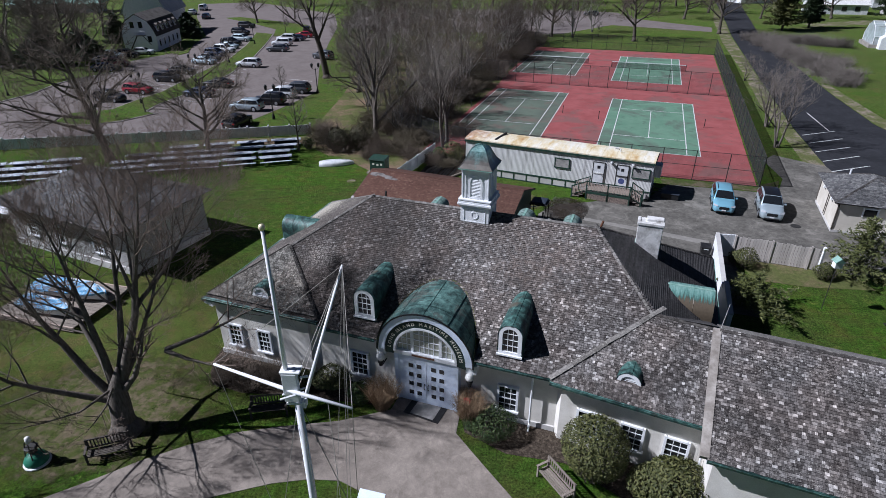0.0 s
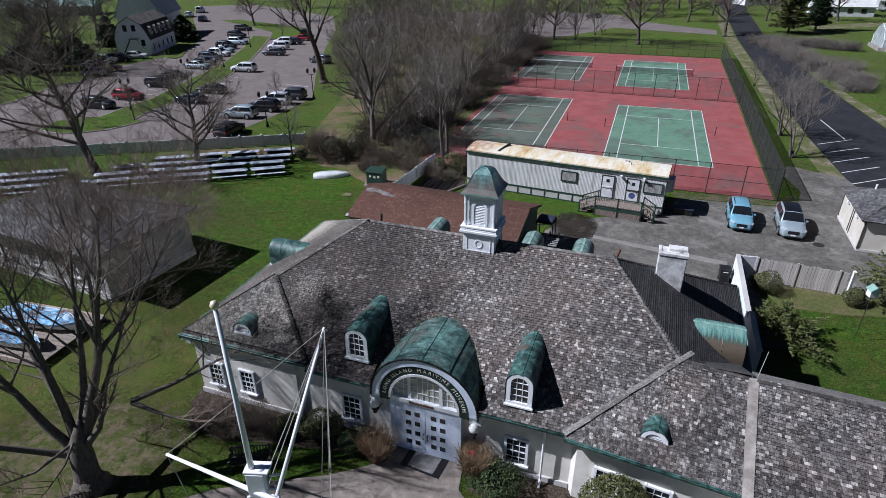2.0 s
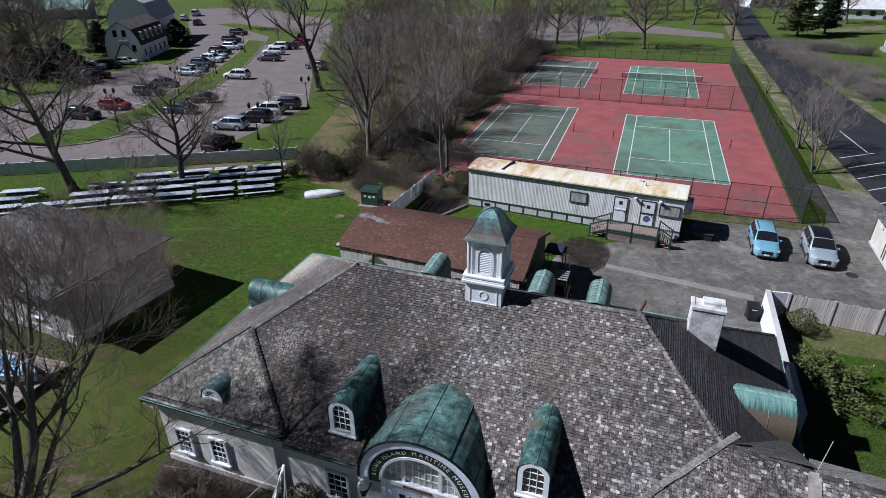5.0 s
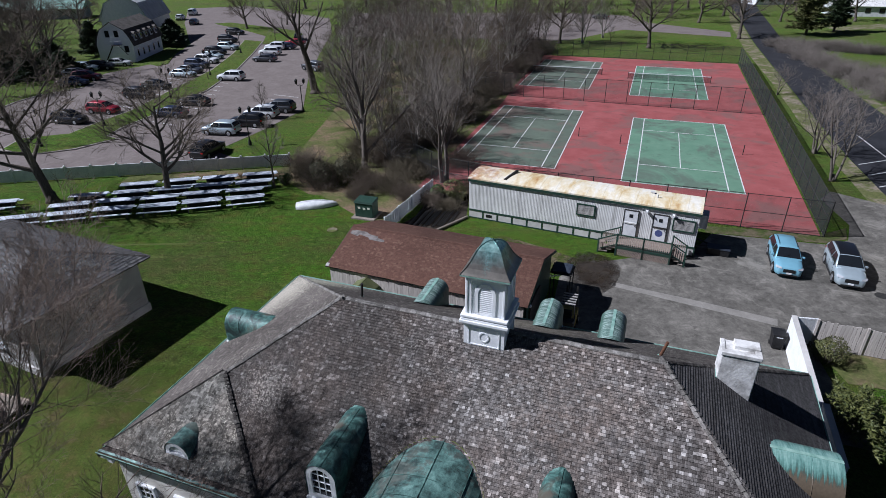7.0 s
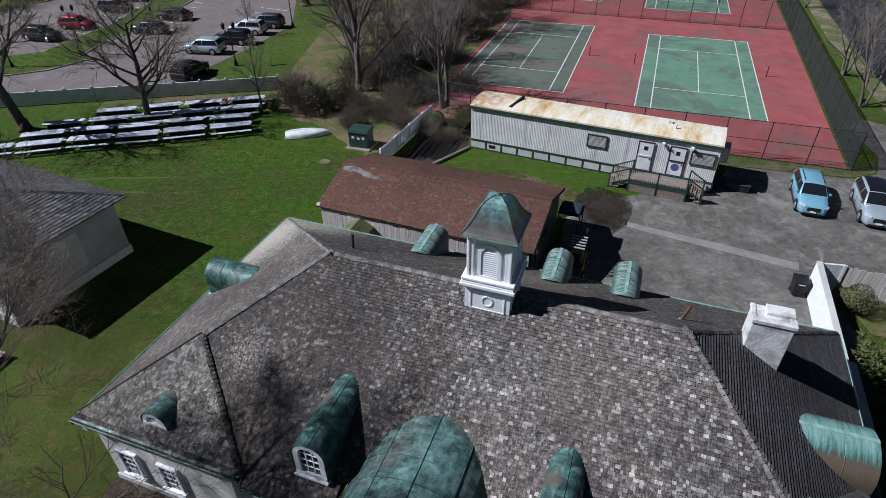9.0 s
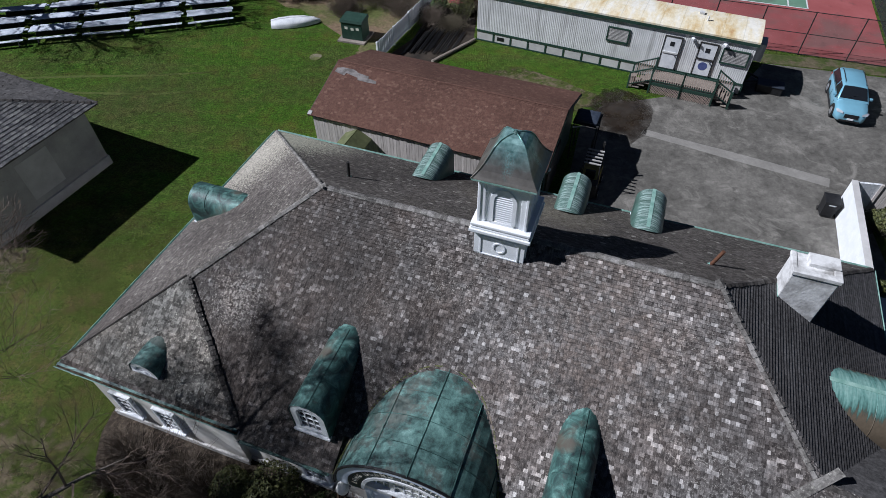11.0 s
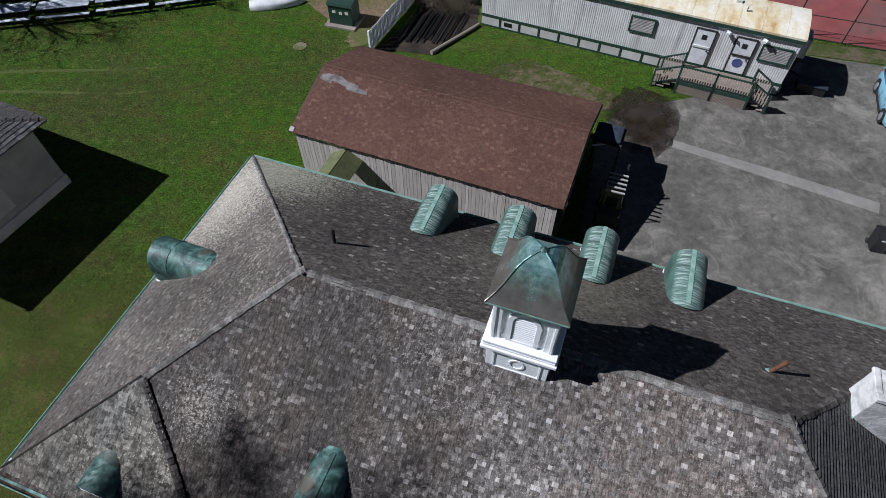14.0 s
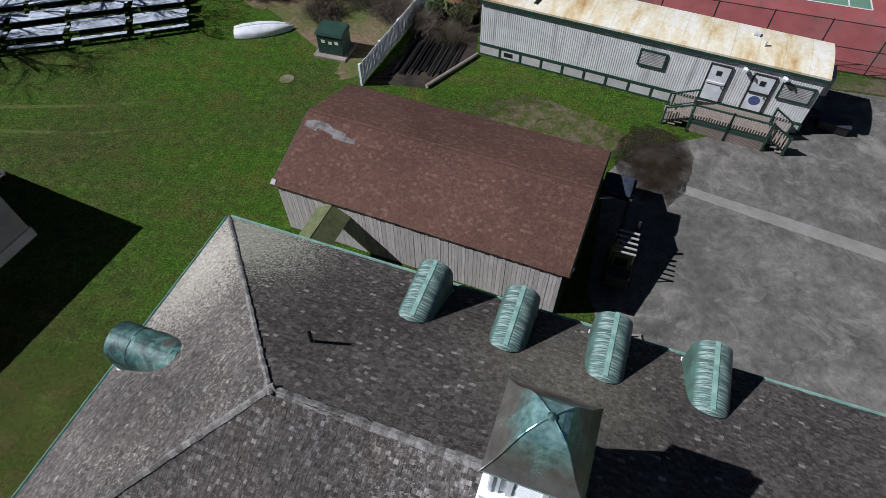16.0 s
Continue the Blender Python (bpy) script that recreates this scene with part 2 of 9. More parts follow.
col = n.mix(crown, n.ramp(n.noise(3, 4), (0.3, (0.13, 0.12, 0.105)), (0.7, (0.22, 0.205, 0.18))), n.ramp(n.noise(6, 4), (0.3, (0.1, 0.22, 0.205)), (0.7, (0.36, 0.56, 0.53))))
m_copperdome = n.done(col, 0.33, 0.6, n.noise(18, 4), 0.008, 0.3, 0.5)
n = Nodes("drip_stained_copper")
up = n.t.nodes.new("ShaderNodeSeparateXYZ")
n.t.links.new(n.co, up.inputs[0])
drip = n.noise(3.0, 6, 0.7, co=n.scaled(0.35, 4.0, 0.35))
hgt = n.math("ADD", up.outputs[2], n.math("MULTIPLY", drip, 0.9))
col = n.ramp(hgt, (1.42, (0.12, 0.095, 0.066)), (1.5, (0.08, 0.085, 0.066)), (1.56, (0.07, 0.15, 0.13)), (1.68, (0.14, 0.28, 0.245)), (1.85, (0.25, 0.41, 0.36)))
m_copperdrip = n.done(n.mix(0.4, col, n.ramp(n.noise(12, 5), (0.3, 0.6), (0.7, 1.15)), "MULTIPLY"), 0.45, 0.15, n.noise(16, 4), 0.006, 0.3, 0.4)
m_patina = plain("pale_green_copper_gutter", (0.16, 0.3, 0.25), (0.3, 0.45, 0.39), 3.0, 0.6)

m_white = plain("white_paint", (0.78, 0.8, 0.82), (0.87, 0.88, 0.89), 2.0, 0.5, fine=30)
m_whitedirty = plain("stained_white_paint", (0.58, 0.6, 0.62), (0.8, 0.81, 0.81), 1.3, 0.6, fine=24)
m_tabletop = plain("bluish_white_boards", (0.44, 0.49, 0.56), (0.66, 0.7, 0.76), 1.6, 0.6, fine=22)
m_stucco = plain("cream_stucco", (0.6, 0.57, 0.51), (0.76, 0.73, 0.67), 0.9, 0.9, fine=30, height=0.012)
m_stuccogrey = plain("grey_render", (0.33, 0.32, 0.305), (0.46, 0.445, 0.42), 0.8, 0.9, fine=22, height=0.012)
m_plinth = plain("pale_plinth", (0.45, 0.44, 0.42), (0.6, 0.585, 0.56), 0.9, 0.9)
# The lunette's pale base colour stands in for a reflection.
m_lunette = Nodes("painted_reflection_glass").done((0.4, 0.41, 0.34), 0.12, 0, spec=0.6)
m_glass = Nodes("window_glass").done((0.02, 0.022, 0.025), 0.06, 0, spec=0.6)
m_carglass = Nodes("car_glass").done((0.012, 0.014, 0.017), 0.05, 0, spec=0.6)
m_black = plain("black_paint", (0.012, 0.012, 0.013), (0.022, 0.022, 0.023), 6.0, 0.5)
m_signgreen = plain("dark_green_sign", (0.012, 0.03, 0.027), (0.02, 0.042, 0.036), 4, 0.4)
m_letter = plain("cream_letter", (0.62, 0.6, 0.5), (0.72, 0.7, 0.6), 5, 0.5)
m_doorwhite = plain("pale_blue_white_paint", (0.66, 0.75, 0.89), (0.76, 0.83, 0.93), 2.5, 0.45)
m_greenpaint = plain("dark_green_paint", (0.018, 0.045, 0.033), (0.03, 0.065, 0.048), 4, 0.5)
m_gold = Nodes("gold_ball").done((0.8, 0.7, 0.48), 0.45, 0.4)
m_iron = plain("dark_iron", (0.02, 0.02, 0.02), (0.04, 0.038, 0.035), 8, 0.6)
m_rustpipe = plain("rusty_pipe", (0.085, 0.04, 0.024), (0.16, 0.075, 0.042), 9, 0.85)
m_globe = plain("opal_glass", (0.75, 0.74, 0.7), (0.85, 0.84, 0.8), 5, 0.25)
m_chimney = plain("whitewashed_masonry", (0.3, 0.29, 0.275), (0.68, 0.675, 0.655), 1.7, 0.9, fine=9, height=0.03, lo=0.32, hi=0.55)
m_rope = plain("grey_rope", (0.3, 0.28, 0.25), (0.42, 0.4, 0.36), 30, 0.9)

n = Nodes("lawn")
base = n.ramp(n.noise(0.55, 7, 0.7), (0.32, (0.128, 0.132, 0.026)), (0.44, (0.084, 0.136, 0.016)), (0.56, (0.058, 0.138, 0.011)), (0.7, (0.12, 0.152, 0.026)))
patch = n.ramp(n.noise(0.075, 5, 0.6), (0.46, 0.0), (0.64, 0.7))
base = n.mix(patch, base, n.ramp(n.noise(0.9, 6, 0.7), (0.35, (0.105, 0.09, 0.038)), (0.6, (0.06, 0.086, 0.022))))
strip = n.noise(1.0, 4, 0.6, co=n.scaled(0.04, 1.3, 1, 6))
base = n.mix(n.ramp(strip, (0.48, 0.0), (0.66, 0.4)), base, (0.11, 0.115, 0.035))
place = n.t.nodes.new("ShaderNodeSeparateXYZ")
n.t.links.new(n.co, place.inputs[0])
park = n.ramp(n.math("ADD", n.math("MULTIPLY", place.outputs[1], 0.01), n.math("MULTIPLY", n.noise(0.03, 4, 0.6), 0.8)), (0.97, 0.0), (1.3, 0.7))
park = n.math("MULTIPLY", park, 0.35)
base = n.mix(park, base, n.ramp(n.noise(0.12, 6, 0.7), (0.38, (0.2, 0.175, 0.085)), (0.6, (0.13, 0.17, 0.045))))
tuft = n.noise(2.2, 7, 0.8)
base = n.mix(0.7, base, n.ramp(tuft, (0.36, 0.4), (0.64, 1.5)), "MULTIPLY")
blade = n.noise(9, 7, 0.9)
base = n.mix(0.95, base, n.ramp(blade, (0.4, 0.2), (0.62, 1.8)), "MULTIPLY")
straw = n.ramp(n.noise(7, 7, 0.9, co=n.scaled(1, 1, 1, 20)), (0.58, 0.0), (0.7, 0.32))
base = n.mix(straw, base, (0.19, 0.17, 0.06))
m_grass = n.done(base, 0.95, 0, n.math("ADD", blade, tuft), 0.14, 1.0, 0.1)

n = Nodes("mulch")
grain = n.noise(6, 6, 0.8)
m_mulch = n.done(n.ramp(grain, (0.36, (0.02, 0.016, 0.012)), (0.5, (0.055, 0.043, 0.032)), (0.68, (0.15, 0.12, 0.09))), 0.95, 0, grain, 0.06, 0.8, 0.1)

# Dark soil, taken nearly to black for the scrub's shadow on it.
m_shadedsoil = plain("dark_soil_with_shade", (0.016, 0.013, 0.01), (0.05, 0.038, 0.027), 1.2, 0.95, fine=9, height=0.03)


def ragged_edge(n, fade=0.45, wave=1.7, reach=1.02):
    """Lets what lies below show through towards the sheet's edge, in patches."""
    tc = n.t.nodes.new("ShaderNodeTexCoord")
    far = n.t.nodes.new("ShaderNodeVectorMath")
    far.operation = "DISTANCE"
    n.t.links.new(tc.outputs["Generated"], far.inputs[0])
    far.inputs[1].default_value = (0.5, 0.5, 1.0)
    d = n.math("ADD", n.math("MULTIPLY", far.outputs["Value"], 1.5), n.math("MULTIPLY", n.noise(wave, 5, 0.6), 0.9))
    t = n.t.nodes.new("ShaderNodeBsdfTransparent")
    mx = n.t.nodes.new("ShaderNodeMixShader")
    n.put(mx.inputs[0], n.ramp(d, (reach - fade * 0.5, 1.0), (reach + fade * 0.15, 0.0)))
    n.t.links.new(t.outputs[0], mx.inputs[1])
    n.t.links.new(n.bsdf.outputs[0], mx.inputs[2])
    n.t.links.new(mx.outputs[0], n.out.inputs["Surface"])
    return n.m


n = Nodes("worn_earth")
grain = n.noise(5, 7, 0.8)
n.done(n.mix(n.ramp(n.noise(1.6, 6, 0.75), (0.42, 0.0), (0.56, 1.0)), n.ramp(grain, (0.3, (0.075, 0.06, 0.034)), (0.7, (0.165, 0.135, 0.088))), n.ramp(grain, (0.35, (0.03, 0.045, 0.01)), (0.65, (0.085, 0.095, 0.026)))), 0.95, 0, grain, 0.05, 0.8, 0.1)
m_bare = ragged_edge(n)

n = Nodes("thin_brown_grass")
grain = n.noise(4, 7, 0.8)
m_bare2 = n.done(n.mix(n.ramp(n.noise(0.9, 6, 0.75), (0.42, 0.0), (0.56, 1.0)), n.ramp(grain, (0.3, (0.06, 0.05, 0.03)), (0.7, (0.15, 0.125, 0.08))), n.ramp(grain, (0.35, (0.03, 0.045, 0.012)), (0.65, (0.075, 0.09, 0.028)))), 0.95, 0, grain, 0.05, 0.8, 0.1)

n = Nodes("leaf_litter")
grain = n.noise(3.5, 7, 0.8)
lit = n.ramp(grain, (0.3, (0.085, 0.06, 0.038)), (0.5, (0.17, 0.122, 0.078)), (0.75, (0.27, 0.205, 0.135)))
lit = n.mix(n.ramp(n.noise(0.25, 5, 0.65), (0.4, 0.0), (0.55, 0.85)), lit, n.ramp(grain, (0.35, (0.05, 0.075, 0.018)), (0.65, (0.105, 0.125, 0.035))))
m_litter = n.done(lit, 0.95, 0, grain, 0.08, 0.8, 0.1)


def asphalt(name, dark, light, cracks=0.5, stain=0.5):
    n = Nodes(name)
    col = n.ramp(n.noise(0.34, 7, 0.66, warp=0.3), (0.3, dark), (0.68, light))
    mott = n.noise(1.7, 9, 0.8, warp=0.2)
    col = n.mix(stain, col, n.ramp(mott, (0.35, 0.62), (0.5, 1.0), (0.6, 1.25), (0.68, 1.7)), "MULTIPLY")
    scuff = n.math("MULTIPLY", n.ramp(n.noise(0.55, 8, 0.72, warp=0.8), (0.54, 0.0), (0.66, 1.0)), stain * 0.55)
    col = n.mix(scuff, col, tuple(c * 1.75 for c in light))
    grit = n.noise(45, 3, 0.7)
    col = n.mix(0.45, col, n.ramp(grit, (0.3, 0.6), (0.72, 1.3)), "MULTIPLY")
    bend = n.t.nodes.new("ShaderNodeTexNoise")
    n.t.links.new(n.co, bend.inputs["Vector"])
    bend.inputs["Scale"].default_value, bend.inputs["Detail"].default_value = 0.8, 6
    wv = n.t.nodes.new("ShaderNodeVectorMath")
    wv.operation = "MULTIPLY_ADD"
    n.t.links.new(bend.outputs["Color"], wv.inputs[0])
    wv.inputs[1].default_value = (2.2, 2.2, 0.0)
    n.t.links.new(n.co, wv.inputs[2])
    edge = n.cells(0.13, co=wv.outputs[0], feature="DISTANCE_TO_EDGE")
    line = n.math("MULTIPLY", n.ramp(edge, (0.0, cracks), (0.007, 0.0)), n.ramp(n.noise(0.5, 3), (0.4, 0.0), (0.6, 1.0)))
    col = n.mix(line, col, (dark[0] * 0.35, dark[1] * 0.35, dark[2] * 0.35))
    return n.done(col, 0.93, 0, grit, 0.012, 0.5, 0.15)


m_asphalt_yard = asphalt("worn_grey_asphalt", (0.078, 0.074, 0.065), (0.168, 0.158, 0.14), 0.4, 1.0)
m_asphalt_patch = asphalt("pale_asphalt_strip", (0.19, 0.18, 0.162), (0.25, 0.238, 0.216), 0.2, 0.4)
m_asphalt_lot = asphalt("faded_pinkish_asphalt", (0.142, 0.12, 0.112), (0.19, 0.165, 0.154), 0.3, 0.35)
m_asphalt_new = asphalt("fresh_dark_asphalt", (0.02, 0.021, 0.024), (0.034, 0.035, 0.04), 0.15, 0.5)
m_concrete = asphalt("pale_path_concrete", (0.175, 0.15, 0.127), (0.28, 0.243, 0.208), 0.3, 0.6)
n = Nodes("sandy_verge")
grain = n.noise(3.0, 7, 0.8)
col = n.ramp(grain, (0.32, (0.14, 0.115, 0.085)), (0.68, (0.3, 0.255, 0.205)))
m_sand = n.done(n.mix(n.ramp(n.noise(0.45, 7, 0.75), (0.4, 0.0), (0.52, 0.9)), col, n.ramp(grain, (0.35, (0.05, 0.07, 0.018)), (0.65, (0.12, 0.13, 0.04)))), 0.95, 0, grain, 0.03, 0.6, 0.1)
m_kerb = plain("kerb_concrete", (0.22, 0.2, 0.18), (0.34, 0.31, 0.28), 1.2, 0.9)
n = Nodes("wet_mud")
n.done(n.ramp(n.noise(1.2, 6, 0.7), (0.3, (0.011, 0.0075, 0.005)), (0.7, (0.03, 0.021, 0.013))), n.ramp(n.noise(0.9, 3), (0.42, 0.15), (0.6, 0.7)), 0, n.noise(8, 4), 0.02, 0.3, 0.5)
m_wet = ragged_edge(n, 0.75, 1.3, 1.16)
n = Nodes("pressed_grass")
grain = n.noise(5, 7, 0.85)
n.done(n.ramp(grain, (0.35, (0.035, 0.055, 0.011)), (0.65, (0.105, 0.125, 0.034))), 0.95, 0, grain, 0.03, 0.5, 0.1)
m_track = ragged_edge(n, 0.6, 1.2)
m_line = plain("white_line_paint", (0.5, 0.5, 0.5), (0.72, 0.72, 0.71), 3, 0.8)


def court_paint(name, a, b, worn, amount):
    n = Nodes(name)
    col = n.ramp(n.noise(0.4, 5, 0.6), (0.35, a), (0.65, b))
    w = n.ramp(n.noise(0.16, 6, 0.66, warp=0.6), (0.5, 0.0), (0.6, amount))
    col = n.mix(w, col, worn)
    d = n.ramp(n.noise(0.7, 5, 0.7), (0.56, 0.0), (0.7, amount * 0.7))
    col = n.mix(d, col, (worn[0] * 0.6, worn[1] * 0.6, worn[2] * 0.6))
    return n.done(col, 0.9, 0, n.noise(30, 3), 0.006, 0.4, 0.2)


m_red = court_paint("faded_red_court", (0.245, 0.066, 0.064), (0.305, 0.092, 0.09), (0.19, 0.096, 0.088), 0.85)
m_green = court_paint("faded_green_court", (0.105, 0.2, 0.135), (0.14, 0.245, 0.17), (0.1, 0.125, 0.1), 0.75)
m_greenold = court_paint("worn_green_court", (0.09, 0.11, 0.088), (0.115, 0.145, 0.11), (0.14, 0.115, 0.095), 0.95)

n = Nodes("weathered_boards")
grain = n.noise(3, 5, 0.6, co=n.scaled(6, 6, 0.4))
colb = n.mix(0.8, n.ramp(grain, (0.3, (0.25, 0.22, 0.19)), (0.7, (0.45, 0.41, 0.365))), n.ramp(n.island(), (0.0, 0.75), (1.0, 1.1)), "MULTIPLY")
m_boards = n.done(colb, 0.9, 0, grain, 0.01, 0.5, 0.2)
n = Nodes("old_timber")
grain = n.noise(3, 5, 0.6, co=n.scaled(6, 6, 6))
m_timber = n.done(n.mix(0.7, n.ramp(grain, (0.3, (0.16, 0.135, 0.11)), (0.7, (0.33, 0.285, 0.24))), n.ramp(n.each(), (0.0, 0.65), (1.0, 1.1)), "MULTIPLY"), 0.9, 0, grain, 0.01, 0.4, 0.2)
n = Nodes("silvered_boards")
grain = n.noise(3, 6, 0.65, co=n.scaled(6, 6, 0.5))
m_silver = n.done(n.mix(0.7, n.ramp(grain, (0.3, (0.36, 0.325, 0.295)), (0.7, (0.62, 0.575, 0.535))), n.ramp(n.each(), (0.0, 0.75), (1.0, 1.1)), "MULTIPLY"), 0.9, 0, grain, 0.01, 0.4, 0.2)
m_rail = plain("pinkish_weathered_wood", (0.36, 0.28, 0.235), (0.5, 0.4, 0.34), 5, 0.85)
m_benchwood = plain("dark_bench_wood", (0.05, 0.042, 0.035), (0.1, 0.085, 0.07), 4, 0.8)
n = Nodes("pale_grey_metal_siding")
col = n.ramp(n.noise(0.7, 5, 0.6), (0.35, (0.58, 0.58, 0.56)), (0.65, (0.72, 0.72, 0.7)))
run = n.noise(1.6, 6, 0.7, co=n.scaled(1.2, 1.2, 0.1))
col = n.mix(n.ramp(run, (0.52, 0.0), (0.7, 0.7)), col, (0.3, 0.295, 0.28))
m_metalsiding = n.done(n.mix(0.3, col, n.ramp(n.noise(12, 4), (0.3, 0.7), (0.7, 1.05)), "MULTIPLY"), 0.55, 0, n.noise(12, 3), 0.004, 0.3, 0.3)
n = Nodes("rusty_white_roof")
rust = n.noise(0.6, 8, 0.72, co=n.scaled(1.5, 0.45, 1), warp=0.12)
colr = n.ramp(rust, (0.38, (0.74, 0.71, 0.62)), (0.5, (0.68, 0.6, 0.42)), (0.6, (0.56, 0.42, 0.22)), (0.7, (0.42, 0.24, 0.1)))
sx = n.t.nodes.new("ShaderNodeSeparateXYZ")
n.t.links.new(n.co, sx.inputs[0])
end_ = n.ramp(n.math("ADD", n.math("MULTIPLY", sx.outputs[0], 0.12), n.noise(0.8, 6, 0.7, warp=0.5)), (0.5, 0.85), (0.85, 0.0))
colr = n.mix(end_, colr, n.ramp(n.noise(1.8, 6, 0.7), (0.38, (0.62, 0.58, 0.52)), (0.5, (0.4, 0.2, 0.1)), (0.62, (0.22, 0.085, 0.045))))
pan = n.ramp(n.math("PINGPONG", sx.outputs[0], 0.6), (0.0, 0.75), (0.03, 1.0))
colr = n.mix(1.0, colr, pan, "MULTIPLY")
m_rustroof = n.done(n.mix(0.4, colr, n.ramp(n.noise(5, 5), (0.3, 0.7), (0.7, 1.1)), "MULTIPLY"), 0.7, 0, n.noise(10, 4), 0.02, 0.3)


def bark_mat(name, a, b):
    n = Nodes(name)
    g = n.noise(4, 6, 0.7, co=n.scaled(3, 3, 0.7))
    return n.done(n.ramp(g, (0.3, a), (0.7, b)), 0.95, 0, g, 0.03, 0.6, 0.1)


m_bark = bark_mat("grey_brown_bark", (0.05, 0.042, 0.035), (0.14, 0.12, 0.1))
m_twig = bark_mat("brown_twig", (0.105, 0.083, 0.064), (0.2, 0.165, 0.132))
m_twiggrey = bark_mat("grey_twig", (0.12, 0.105, 0.092), (0.22, 0.195, 0.172))
m_barkpale = bark_mat("pale_grey_bark", (0.15, 0.138, 0.12), (0.34, 0.315, 0.28))
m_barkmid = bark_mat("mid_grey_bark", (0.075, 0.065, 0.055), (0.2, 0.175, 0.15))
m_twigbud = bark_mat("budding_brown_twig", (0.13, 0.098, 0.078), (0.25, 0.195, 0.16))
m_twigolive = bark_mat("olive_brown_twig", (0.075, 0.062, 0.042), (0.16, 0.138, 0.098))
m_twigdark = bark_mat("dark_brown_twig", (0.07, 0.056, 0.045), (0.16, 0.13, 0.105))


def leaf_mat(name, a, b, spec=0.3):
    n = Nodes(name)
    return n.done(n.ramp(n.island(), (0.0, a), (1.0, b)), 0.6, 0, spec=spec)


m_leafdark = leaf_mat("evergreen_leaf", (0.02, 0.042, 0.014), (0.075, 0.105, 0.03))
m_leafolive = leaf_mat("olive_leaf", (0.05, 0.062, 0.02), (0.14, 0.14, 0.05))
m_leafbrown = leaf_mat("brownish_evergreen_leaf", (0.028, 0.03, 0.014), (0.1, 0.088, 0.045))
m_leafclip = leaf_mat("clipped_evergreen_leaf", (0.035, 0.045, 0.013), (0.12, 0.122, 0.04))
m_juniper = leaf_mat("juniper_needle", (0.03, 0.042, 0.012), (0.12, 0.13, 0.036))
m_needle = leaf_mat("yellow_green_needle", (0.04, 0.054, 0.015), (0.14, 0.148, 0.05))
m_needledark = leaf_mat("dark_needle", (0.02, 0.036, 0.016), (0.052, 0.075, 0.032))
m_drygrass = leaf_mat("dry_grass_blade", (0.16, 0.1, 0.055), (0.36, 0.26, 0.16))


def clear_mesh(name, colour, gap):
    """A woven or knotted sheet, so fine that it shows as a veil."""
    n = Nodes(name)
    t = n.t.nodes.new("ShaderNodeBsdfTransparent")
    mx = n.t.nodes.new("ShaderNodeMixShader")
    n.done(n.ramp(n.noise(0.8, 4), (0.3, colour), (0.7, tuple(c * 1.6 for c in colour))), 0.8)
    n.put(mx.inputs[0], n.ramp(n.noise(1.5, 3), (0.3, gap - 0.06), (0.7, gap + 0.06)))
    n.t.links.new(t.outputs[0], mx.inputs[1])
    n.t.links.new(n.bsdf.outputs[0], mx.inputs[2])
    n.t.links.new(mx.outputs[0], n.out.inputs["Surface"])
    return n.m


m_chain = clear_mesh("chain_link", (0.03, 0.033, 0.032), 0.2)
m_screen = clear_mesh("dark_windscreen", (0.021, 0.025, 0.025), 0.62)
m_net = clear_mesh("court_net", (0.02, 0.02, 0.02), 0.3)


